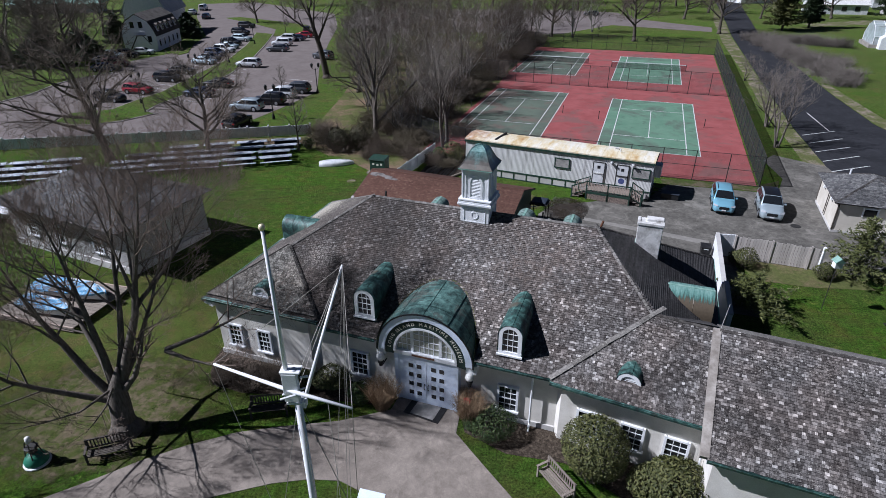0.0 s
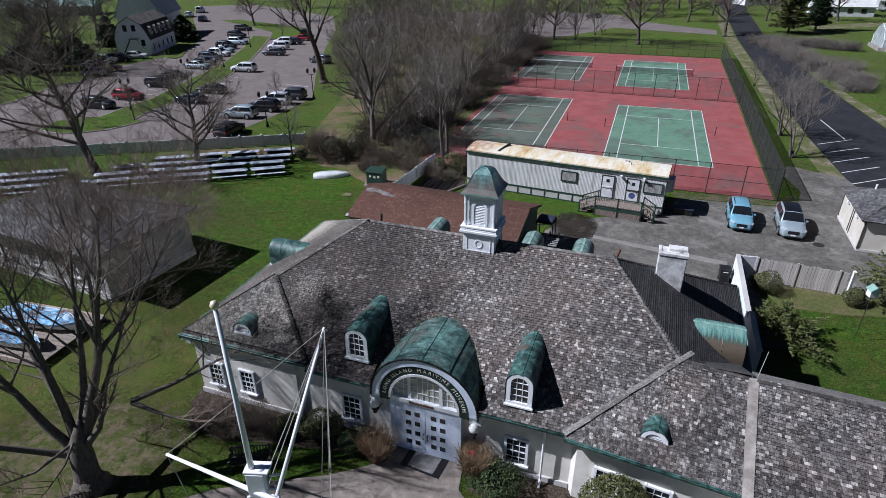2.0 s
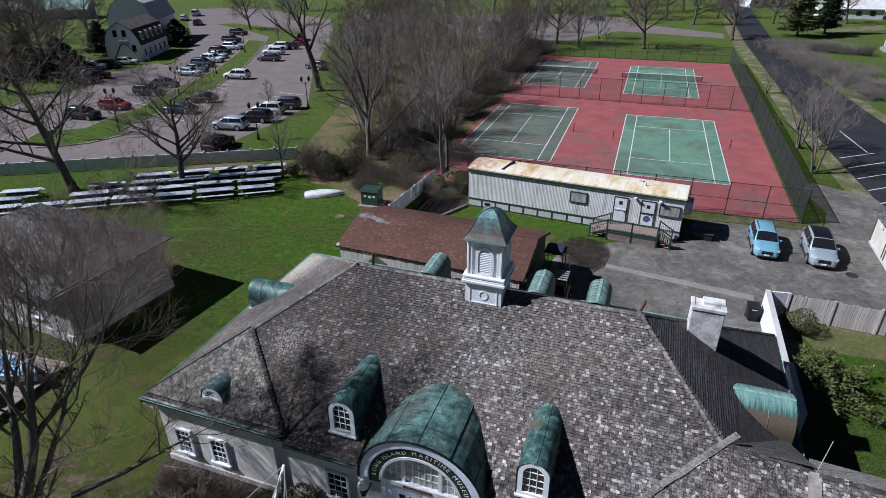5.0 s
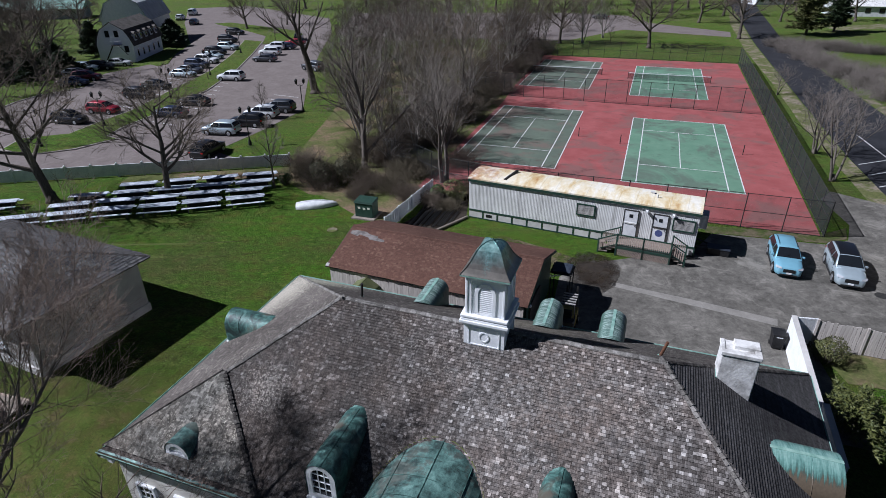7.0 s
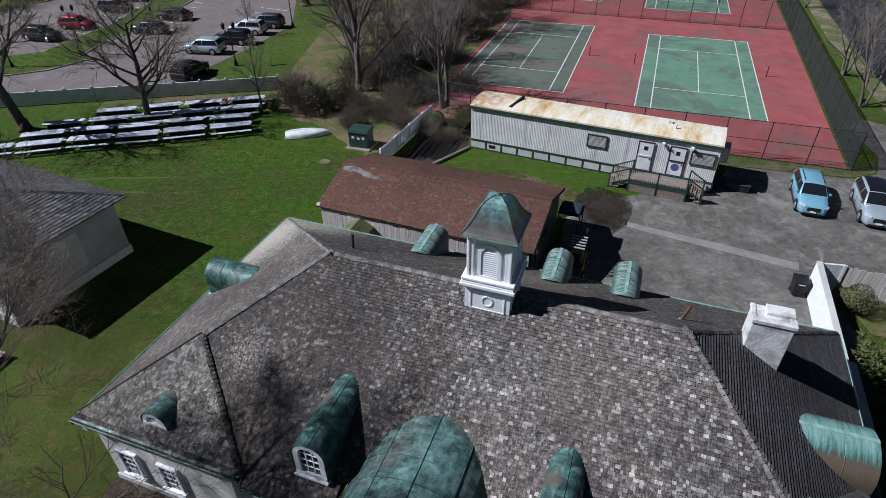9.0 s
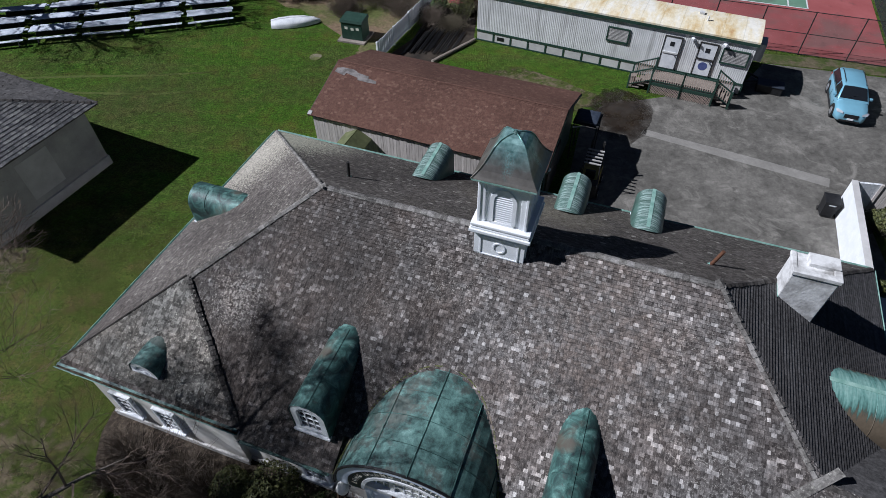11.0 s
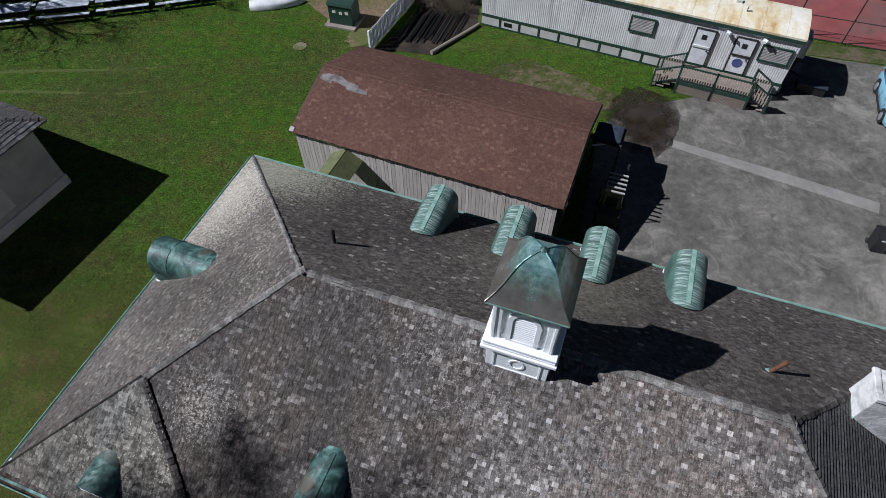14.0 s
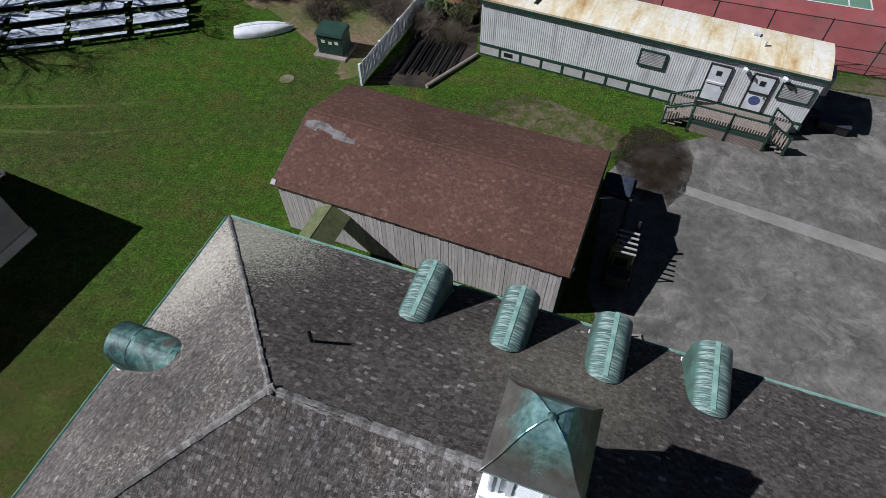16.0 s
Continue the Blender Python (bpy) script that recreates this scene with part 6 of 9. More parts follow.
# small forklift in the shade
lift = thing("forklift", "small dark yellow forklift parked in the shade", "forklift", SHED @ pose(L + 1.75, 3.2, 0, 0, 0, -88))
part("chassis", Mesh().box(-0.9, 0.9, -0.5, 0.5, 0.3, 0.95), plain("faded_yellow", (0.3, 0.22, 0.05), (0.42, 0.32, 0.08), 4, 0.6), lift, bevel=0.05)
part("counterweight", Mesh().box(0.6, 1.15, -0.5, 0.5, 0.3, 1.1), m_iron, lift, bevel=0.06)
for x in (-0.6, 0.5):
    for y in (-0.45, 0.45):
        part("roof_post", Mesh().tube([(x, y, 0.9), (x, y * 0.85, 1.97)], [0.035, 0.035], 6), m_iron, lift)
for i in range(5):
    part("roof_bar", Mesh().box(-0.65 + i * 0.28, -0.57 + i * 0.28, -0.42, 0.42, 1.95, 2.0), m_stuccogrey, lift)
part("seat", Mesh().box(0.05, 0.45, -0.25, 0.25, 0.95, 1.05).box(0.38, 0.48, -0.25, 0.25, 1.05, 1.5), m_black, lift, bevel=0.03)
for y in (-0.3, 0.3):
    part("upright", Mesh().box(-1.05, -0.95, y - 0.05, y + 0.05, 0.1, 2.3), m_iron, lift)
    part("fork", Mesh().box(-1.95, -1.0, y - 0.06, y + 0.06, 0.12, 0.17), m_metalsiding, lift)
for x in (-0.6, 0.65):
    for y in (-0.5, 0.5):
        w = part("wheel", Mesh().cyl((x, y - 0.1, 0.28), (x, y + 0.1, 0.28), 0.28, n=14), m_black, lift)
        part("rim", Mesh().cyl((x, y - 0.11, 0.28), (x, y + 0.11, 0.28), 0.13, n=10), m_metalsiding, w)
pallet = thing("pallet", "grey wooden pallet lying in shade", "pallet", SHED @ pose(L + 3.0, -0.2, 0, 0, 0, 20))
for i in range(6):
    part("slat", Mesh().box(-0.5, 0.5, -0.5 + i * 0.18, -0.4 + i * 0.18, 0.1, 0.12), m_timber, pallet)
for x in (-0.45, 0, 0.45):
    part("bearer", Mesh().box(x - 0.04, x + 0.04, -0.5, 0.5, 0.02, 0.1), m_timber, pallet)

# ---- office trailer ----
TA = -21.1
TL, TD = 17.75, 3.0
TRAIL = pose(0.3, 57.6, 0, 0, 0, TA)
trailer = thing("office_trailer", "long pale metal office trailer with rusty roof and green trim", "trailer", TRAIL)
Z0, Z1 = 0.72, 3.38
part("body", Mesh().box(0.03, TL - 0.03, 0.03, TD, Z0, Z1), m_metalsiding, trailer)
ribs = Mesh()
nrib = int(TL / 0.12)
for i in range(nrib):
    x = (i + 0.5) * TL / nrib
    ribs.add([(x - 0.042, 0.03, Z0), (x - 0.022, 0.022, Z0), (x + 0.022, 0.022, Z0), (x + 0.042, 0.03, Z0), (x - 0.042, 0.03, Z1), (x - 0.022, 0.022, Z1), (x + 0.022, 0.022, Z1), (x + 0.042, 0.03, Z1)], [(0, 1, 5, 4), (1, 2, 6, 5), (2, 3, 7, 6)])
tagged(part("siding_rib", ribs, m_metalsiding, trailer), kind="stuff")
roof = Mesh()
ks = 10
rings = []
for x in (-0.06, TL + 0.06):
    ring = [(x, -0.08 + (TD + 0.16) * j / ks, Z1 + 0.06 + 0.28 * math.sin(math.pi * (0.12 + 0.76 * j / ks)) ** 0.8) for j in range(ks + 1)]
    rings.append(ring + [(x, TD + 0.08, Z1), (x, -0.08, Z1)])
roof.loft(rings)
part("roof", roof, m_rustroof, trailer, "bowed white metal roof with orange rust", smooth=False)
part("roof_trim", Mesh().box(-0.07, TL + 0.07, -0.1, -0.02, Z1 - 0.1, Z1 + 0.08).box(TL + 0.02, TL + 0.08, 0, TD, Z1 - 0.1, Z1 + 0.1), m_greenpaint, trailer)
part("base_trim", Mesh().box(0, TL, -0.02, 0.04, 0.68, 0.8).box(0, TL, -0.02, 0.03, 0.02, 0.1), m_greenpaint, trailer)
ks = 14
for i in range(ks):
    a, b = TL * i / ks, TL * (i + 1) / ks
    part("skirt_panel", Mesh().box(a + 0.05, b - 0.05, 0.02, 0.06, 0.1, 0.68), m_plinth, trailer)
    part("skirt_post", Mesh().box(b - 0.05, b + 0.05, -0.01, 0.06, 0.05, 0.7), m_greenpaint, trailer)
part("skirt_vent", Mesh().box(1.55, 2.05, 0.0, 0.03, 0.25, 0.5), m_black, trailer)
part("skirt_back", Mesh().box(0.05, TL - 0.05, 0.3, TD - 0.1, 0, 0.75), m_black, trailer)
for u, w in ((9.68, 1.25), (16.75, 1.4)):
    win = part("window", Mesh().box(u - w / 2, u + w / 2, -0.03, 0.03, 1.95, 2.75), m_stuccogrey, trailer, "grey slatted screen window in a dark frame")
    fr = Mesh()
    for a, b, c_, d_ in ((-w / 2 - 0.08, -w / 2, 1.87, 2.83), (w / 2, w / 2 + 0.08, 1.87, 2.83), (-w / 2, w / 2, 2.75, 2.83), (-w / 2, w / 2, 1.87, 1.95)):
        fr.box(u + a, u + b, -0.06, 0.02, c_, d_)
    part("window_frame", fr, m_greenpaint, win)
    for j in range(9):
        part("slat", Mesh().box(u - w / 2, u + w / 2, -0.045, -0.03, 1.98 + j * 0.085, 2.02 + j * 0.085), m_stuccogrey, win)
for u in (13.05, 15.15):
    door = part("door", Mesh().box(u - 0.48, u + 0.48, -0.04, 0.03, 0.85, 2.9), m_whitedirty, trailer, "white metal door with a small dark pane")
    fr = Mesh()
    for a, b, c_, d_ in ((-0.54, -0.48, 0.85, 2.96), (0.48, 0.54, 0.85, 2.96), (-0.48, 0.48, 2.9, 2.96)):
        fr.box(u + a, u + b, -0.06, 0.02, c_, d_)
    part("door_frame", fr, m_iron, door)
    part("pane", Mesh().box(u - 0.13, u + 0.13, -0.055, -0.04, 2.35, 2.62), m_glass, door)
    part("push_bar", Mesh().box(u - 0.46, u + 0.46, -0.09, -0.04, 1.86, 1.96), m_iron if u > 14 else m_metalsiding, door)
    part("door_handle", Mesh().cyl((u + 0.36, -0.1, 1.72), (u + 0.36, -0.04, 1.72), 0.035, n=8), m_iron, door)
    if u > 14:
        part("round_emblem", Mesh().cyl((u, -0.05, 1.45), (u, -0.043, 1.45), 0.27, n=24), plain("blue_disc", (0.06, 0.08, 0.2), (0.1, 0.12, 0.28), 5, 0.5), door)
for u in (14.1, 15.95):
    part("floodlight", Mesh().box(u - 0.08, u + 0.08, -0.3, 0.0, 3.0, 3.15).tube([(u, -0.1, 3.1), (u + 0.15, -0.35, 3.17)], [0.05, 0.08], 8), m_whitedirty, trailer)
part("roof_vent", Mesh().cyl((14.6, 1.2, Z1 + 0.2), (14.6, 1.2, Z1 + 0.62), 0.06, n=10), m_metalsiding, trailer)
part("roof_hatch", Mesh().box(14.0, 14.3, 1.9, 2.2, Z1 + 0.25, Z1 + 0.45), m_metalsiding, trailer)
part("roof_pipe", Mesh().tube([(2.95, 0.4, Z1 + 0.26), (3.35, 2.4, Z1 + 0.42)], [0.12, 0.12], 8), m_iron, trailer, "dark rubber pipe lying on the roof")
part("side_unit", Mesh().box(TL, TL + 0.55, 1.2, 2.3, 1.8, 2.9), m_metalsiding, trailer, "air conditioner on the end wall", bevel=0.03)
part("end_skirt", Mesh().box(TL - 0.02, TL + 0.04, 0.1, TD - 0.1, 0.05, 0.7), m_black, trailer)
part("hitch", Mesh().tube([(TL, 0.8, 0.55), (TL + 1.2, TD / 2, 0.5), (TL, TD - 0.8, 0.55)], [0.06, 0.07, 0.06], 6), m_iron, trailer)
bin2 = thing("storage_box", "dark slate lidded storage chest in shadow", "storage box", TRAIL @ pose(TL + 0.9, 0.9, 0))
part("chest", Mesh().box(0, 1.5, 0, 0.8, 0, 0.5), m_black, bin2, bevel=0.03)
part("lid", Mesh().box(-0.04, 1.54, -0.04, 0.84, 0.5, 0.58), plain("dark_slate_plastic", (0.025, 0.032, 0.045), (0.04, 0.048, 0.062), 4, 0.5), bin2, bevel=0.02)

# deck with balusters and lattice
deck = thing("wooden_deck", "weathered wooden deck with pale balusters and lattice skirt", "deck", TRAIL @ pose(12.5, -1.92, 0))
DW, DDP, DZ = 3.75, 1.85, 0.78
for i in range(12):
    part("plank", Mesh().box(0, DW, i * 0.148, i * 0.148 + 0.138, DZ - 0.04, DZ), m_timber, deck)
part("rim_joist", Mesh().box(0, DW, -0.05, 0.0, DZ - 0.2, DZ).box(-0.05, 0, 0, DDP, DZ - 0.2, DZ).box(DW, DW + 0.05, 0, DDP, DZ - 0.2, DZ), m_greenpaint, deck)


def railing(parent, a, b, base0, base1, high=0.92, gap=0.13):
    a, b = Vector(a), Vector(b)
    d = b - a
    part("handrail", Mesh().tube([(a.x, a.y, base0 + high), (b.x, b.y, base1 + high)], [0.05, 0.05], 4), m_greenpaint, parent)
    part("bottom_rail", Mesh().tube([(a.x, a.y, base0 + 0.12), (b.x, b.y, base1 + 0.12)], [0.035, 0.035], 4), m_greenpaint, parent)
    k = max(2, int(d.length / gap))
    for i in range(1, k):
        t = i / k
        p = a + d * t
        z = base0 + (base1 - base0) * t
        part("baluster", Mesh().box(p.x - 0.028, p.x + 0.028, p.y - 0.02, p.y + 0.02, z + 0.1, z + high - 0.03), m_rail, parent)
    for p, z in ((a, base0), (b, base1)):
        part("newel_post", Mesh().box(p.x - 0.05, p.x + 0.05, p.y - 0.05, p.y + 0.05, min(0.0, z), z + high + 0.06), m_greenpaint, parent)


railing(deck, (0, -0.02), (DW / 2, -0.02), DZ, DZ)
railing(deck, (DW / 2, -0.02), (DW, -0.02), DZ, DZ)
railing(deck, (DW, 0), (DW + 1.0, 0.05), DZ, 0.2)
railing(deck, (DW, 1.3), (DW + 1.0, 1.3), DZ, 0.2)
railing(deck, (0, 0), (-1.3, 0.05), DZ, 0.15)
railing(deck, (0, 1.3), (-1.3, 1.3), DZ, 0.15)
for i in range(3):
    z = DZ - 0.2 * (i + 1)
    part("step", Mesh().box(DW + 0.3 * i, DW + 0.3 * i + 0.32, 0.05, 1.25, z - 0.05, z), m_timber, deck)
    part("step", Mesh().box(-0.3 * i - 0.42, -0.3 * i - 0.02, 0.05, 1.25, z - 0.05, z), m_timber, deck)
for s_ in (1, -1):
    lat = Mesh()
    x = -0.6
    while x < DW:
        x0, x1 = max(0, x), min(DW, x + 0.55)
        za, zb = 0.05 + (x0 - x) / 0.55 * 0.52, 0.05 + (x1 - x) / 0.55 * 0.52
        if s_ < 0:
            za, zb = 0.62 - za, 0.62 - zb
        if x1 - x0 > 0.05:
            lat.add([(x0, -0.03 - 0.008 * s_, za - 0.025), (x1, -0.03 - 0.008 * s_, zb - 0.025), (x1, -0.03 - 0.008 * s_, zb + 0.025), (x0, -0.03 - 0.008 * s_, za + 0.025)], [(0, 1, 2, 3)])
        x += 0.13
    part("lattice", lat, m_rail, deck)
for x in (0, DW / 2, DW):
    part("skirt_post", Mesh().box(x - 0.05, x + 0.05, -0.06, 0.02, 0, DZ), m_greenpaint, deck)
# Added black sheet behind the lattice, for the dark below the deck.
part("shade_board", Mesh().box(0.05, DW - 0.05, 0.4, 0.45, 0.02, DZ - 0.1), m_black, deck)
planter = thing("wooden_planter", "pale wooden box planter beside the deck", "planter", TRAIL @ pose(11.35, -1.5, 0))
part("box", Mesh().box(-0.2, 0.2, -0.2, 0.2, 0, 0.7), m_timber, planter, bevel=0.02)
part("box_rim", Mesh().box(-0.24, 0.24, -0.24, 0.24, 0.7, 0.76), m_timber, planter)

# ---- rendered outbuilding on the lawn ----
OUT = pose(-19.75, 42.7, 0, 0, 0, -21)
out = thing("outbuilding", "low grey rendered outbuilding with a dark slate hip roof", "building", OUT)
OL, OD = 12.5, 7.1
part("wall", Mesh().box(-OL, 0, -OD, 0, 0.0, 3.7), m_stuccogrey, out)
part("plinth", Mesh().box(-OL - 0.06, 0.1, -OD - 0.1, 0.06, 0, 0.55), m_plinth, out, "pale rendered plinth", bevel=0.03)
part("patched_panel", Mesh().box(0.0, 0.02, -4.4, -2.6, 0.9, 3.0), m_plinth, out, "pale mended wall panel")
ov = 0.58
q0, q1, q2, q3 = (-OL - ov, -OD - ov - 0.3, 3.72), (ov, -OD - ov - 0.3, 3.72), (ov, ov, 3.72), (-OL - ov, ov, 3.72)
hy = -OD / 2
hl, hr, hz = (-OL + OD / 2, hy, 5.35), (-OD / 2, hy, 5.35), 5.35
shingled("roof_east", [q1, q2, hr], (m_roofbase, m_shingle_shed, m_shingle_shed), out, 0.21, (0.2, 0.36), 0.03, 31)
shingled("roof_south", [q0, q1, hr, hl], (m_roofbase, m_shingle_shed, m_shingle_shed), out, 0.21, (0.2, 0.36), 0.03, 32)
# North slope takes the darker tones that carry shade.
shingled("roof_north", [q2, q3, hl, hr], (m_roofbase, m_shingle_shaded, m_shingle_shaded), out, 0.21, (0.2, 0.36), 0.05, 33)
part("roof_west", Mesh().slab([q3, q0, hl], 0.1), m_roofbase, out)
for a, b in ((q1, hr), (q2, hr), (hl, hr)):
    capped(out, a, b, m_capdark, 0.3, 0.3, 0.06, 34)
for x in (-3, -7, -10):
    sash(out, x, -OD - 0.02, 1.2, 2.4, 0.9)

# ---- small pale hut beside the road ----
HUT = pose(29.7, 45.6, 0, 0, 0, -17)
hut = thing("hut", "small cream hut with brown trim and grey hip roof", "hut", HUT)
HL, HD = 5.4, 6.3
part("wall", Mesh().box(0, HL, 0, HD, 0, 2.6), plain("cream_paint", (0.56, 0.52, 0.44), (0.66, 0.62, 0.54), 1, 0.8), hut)
part("base", Mesh().box(-0.05, HL + 0.05, -0.05, HD + 0.05, 0, 0.2), m_plinth, hut)
for x, y in ((0, 0), (0, HD / 2 - 0.3), (0, HD / 2 + 0.1), (0, HD), (HL, 0)):
    part("corner_trim", Mesh().box(x - 0.04, x + 0.06, y - 0.06, y + 0.06, 0.2, 2.55), m_benchwood, hut)
e = 0.4
c4 = [(-e, -e, 2.6), (HL + e, -e, 2.6), (HL + e, HD + e, 2.6), (-e, HD + e, 2.6)]
pk, pk2 = (HL / 2, HL / 2, 3.9), (HL / 2, HD - HL / 2, 3.9)
mats_s = (m_roofbase, m_shingle_shed, m_shingle_shed)
shingled("roof_south", [c4[0], c4[1], pk], mats_s, hut, 0.16, (0.2, 0.36), 0.02, 41)
shingled("roof_west", [c4[3], c4[0], pk, pk2], mats_s, hut, 0.16, (0.2, 0.36), 0.02, 42)
shingled("roof_east", [c4[1], c4[2], pk2, pk], mats_s, hut, 0.16, (0.2, 0.36), 0.02, 43)
shingled("roof_north", [c4[2], c4[3], pk2], mats_s, hut, 0.16, (0.2, 0.36), 0.02, 44)
for a in (0, 1, 2, 3):
    capped(hut, c4[a], pk if a < 2 else pk2, m_capdark, 0.24, 0.25, 0.04, 45)
part("roof_vent", Mesh().cyl((1.4, HD - 1.6, 3.1), (1.4, HD - 1.6, 3.75), 0.07), m_white, hut)
sash(hut, 2.2, -0.02, 1.6, 2.2, 0.9, 0, 1, 1, False)
for y in (1.8, 4.6):
    part("wall_light", Mesh().box(-0.2, 0.02, y - 0.12, y + 0.12, 2.0, 2.2), m_white, hut)
tarp = thing("draped_tarp", "white crumpled tarp hung over a frame", "tarp", HUT @ pose(4.6, -1.2, 0))
tm = Mesh()
rnd = random.Random(12)
gx, gy = 9, 9
for i in range(gx):
    for j in range(gy):
        a, b = i / (gx - 1) - 0.5, j / (gy - 1) - 0.5
        tm.v.append((a * 1.6, b * 1.3, max(0.02, 2.0 - 3.0 * abs(a) ** 1.1 - 0.8 * abs(b) + rnd.uniform(-0.1, 0.1))))
for i in range(gx - 1):
    for j in range(gy - 1):
        tm.f.append((i * gy + j, (i + 1) * gy + j, (i + 1) * gy + j + 1, i * gy + j + 1))
        tm.s.append(0)
part("sheet", tm, m_white, tarp)

# ---- white yard wall, timber fences ----
yard_wall = thing("yard_wall", "white painted yard wall with a thin dark coping", "wall", kind="structure")
wa, wb = Vector((15.6, 29.8, 0)), Vector((18.95, 41.05, 0))
for a, b, h in ((wa, wa.lerp(wb, 0.32), 2.3), (wa.lerp(wb, 0.32), wb, 1.85)):
    d = (b - a).normalized()
    nn = Vector((d.y, -d.x, 0)) * 0.11
    part("wall", Mesh().prism([tuple((a - nn)[:2]), tuple((a + nn)[:2]), tuple((b + nn)[:2]), tuple((b - nn)[:2])], 0, h), m_white, yard_wall)
    nn *= 1.25
    part("coping", Mesh().prism([tuple((a - nn)[:2]), tuple((a + nn)[:2]), tuple((b + nn)[:2]), tuple((b - nn)[:2])], h, h + 0.05), m_plinth, yard_wall)


def board_fence(name, pts, high, mat, label, lean=0.0, gap=0.15, post=2.4):
    fence = thing(name, label, "fence")
    rnd = random.Random(len(label))
    for (xa, ya), (xb, yb) in zip(pts, pts[1:]):
        a, b = Vector((xa, ya, 0)), Vector((xb, yb, 0))
        d = (b - a).normalized()
        ang = math.degrees(math.atan2(d.y, d.x))
        k = int((b - a).length / gap)
        for i in range(k):
            p = a + d * (i + 0.5) * gap
            h = high * rnd.uniform(0.97, 1.02)
            part("board", Mesh().box(-gap * 0.45, gap * 0.45, -0.012, 0.012, 0.05, h), mat, fence, at=pose(p.x, p.y, 0, 0, rnd.uniform(-1, 1), ang))
        for h in (high * 0.22, high * 0.8):
            part("rail", Mesh().box(0, (b - a).length, 0.012, 0.06, h - 0.04, h + 0.04), mat, fence, at=pose(a.x, a.y, 0, 0, 0, ang))
        for i in range(int((b - a).length / post) + 1):
            p = a + d * min(i * post, (b - a).length)
            part("post", Mesh().box(-0.06, 0.06, -0.07, 0.05, 0, high * 1.04), mat, fence, at=pose(p.x, p.y, 0, 0, 0, ang))
    return fence


board_fence("wooden_fence", [(20.25, 40.88), (25.4, 39.1)], 1.72, m_silver, "tall silvered board fence with open gaps", gap=0.19)
gate = thing("white_panel_gate", "white boarded gate panel joining wall and fence", "gate", pose(19.05, 41.02, 0, 0, 0, -6))
for i in range(7):
    part("board", Mesh().box(0.02 + i * 0.165, 0.175 + i * 0.165, -0.02, 0.02, 0.06, 1.78), m_white, gate)
part("rail", Mesh().box(0, 1.18, 0.02, 0.06, 1.68, 1.8), m_whitedirty, gate)
end_post = thing("fence_post", "white capped post ending a board fence", "post", pose(25.5, 39.06, 0))
part("shaft", Mesh().box(-0.08, 0.08, -0.08, 0.08, 0, 1.8), m_white, end_post)
part("cap", Mesh().lathe([(0.13, 1.8), (0.13, 1.85), (0.02, 1.93)], 4, pose(0, 0, 0, 0, 0, 28)), m_white, end_post)
board_fence("picket_fence", [(-6.3, 54.3), (-3.05, 63.1)], 1.35, m_white, "white picket fence leaning beside the shed", gap=0.16)
stack = thing("timber_stack", "stack of old poles on the ground, coloured black for shade", "timber")
rnd = random.Random(31)
for i in range(26):
    x, y = -4.3 + 0.135 * i, 57.2 + rnd.uniform(-0.5, 0.5)
    # Black on the poles stands for the shade they lie in.
    part("pole", Mesh().tube([(x - 0.5, y - 1.5, 0.05 + 0.05 * (i % 3)), (x + 0.4, y + 1.6, 0.06 + 0.05 * (i % 3))], [0.045, 0.04], 6), m_black, stack)
edge = thing("log_edging", "long grey log lying along the grass", "log")
part("log", Mesh().tube([(-2.6, 54.2, 0.12), (-0.2, 56.9, 0.12), (0.2, 57.4, 0.12)], [0.13, 0.12, 0.1], 8), m_timber, edge)
pf = thing("panel_fence", "low pale vinyl panel fence with capped posts", "fence")
a, b = Vector((-75, 57.0, 0)), Vector((-18.6, 69.6, 0))
k = 24
for i in range(k + 1):
    p = a.lerp(b, i / k)
    if i == 8:
        continue
    part("post", Mesh().box(-0.09, 0.09, -0.09, 0.09, 0, 1.35), m_whitedirty, pf, at=pose(p.x, p.y, 0, 0, 0, 12.6))
    part("post_cap", Mesh().lathe([(0.14, 1.35), (0.14, 1.4), (0.02, 1.5)], 4, pose(p.x, p.y, 0, 0, 0, 57)), m_white, pf)
    if i < k:
        part("panel", Mesh().box(0.1, 2.3, -0.03, 0.03, 0.08, 1.18), m_whitedirty, pf, at=pose(p.x, p.y, 0, 0, 0, 12.6))
        part("panel_rail", Mesh().box(0.1, 2.3, -0.05, 0.05, 1.18, 1.26), m_whitedirty, pf, at=pose(p.x, p.y, 0, 0, 0, 12.6))

# dark rings hung on the shaded end of the wall
for k_, z_ in ((0.0, 1.5), (0.14, 0.95)):
    q_ = wa.lerp(wb, 0.13 + k_ * 0.2)
    ring_ = thing("hanging_tyre", "dark round rubber tyre hung on a white wall", "tyre", pose(q_.x + 0.2, q_.y - 0.05, z_, 0, 90, -16))
    part("tread", Mesh().lathe([(0.2, -0.08), (0.33, -0.09), (0.36, 0.0), (0.33, 0.09), (0.2, 0.08), (0.2, -0.08)], 20), m_black, ring_, smooth=True)

# ---- wheelie bin, utility box, rowboat, manhole, bird house ----
bin_ = thing("wheeled_bin", "dark wheeled rubbish bin against a white wall", "bin", pose(18.15, 40.6, 0, 0, 0, -14))
part("body", Mesh().loft([[(-0.27, -0.3, 0.1), (0.27, -0.3, 0.1), (0.27, 0.3, 0.1), (-0.27, 0.3, 0.1)], [(-0.34, -0.38, 1.0), (0.34, -0.38, 1.0), (0.34, 0.38, 1.0), (-0.34, 0.38, 1.0)]]), m_black, bin_, bevel=0.02)
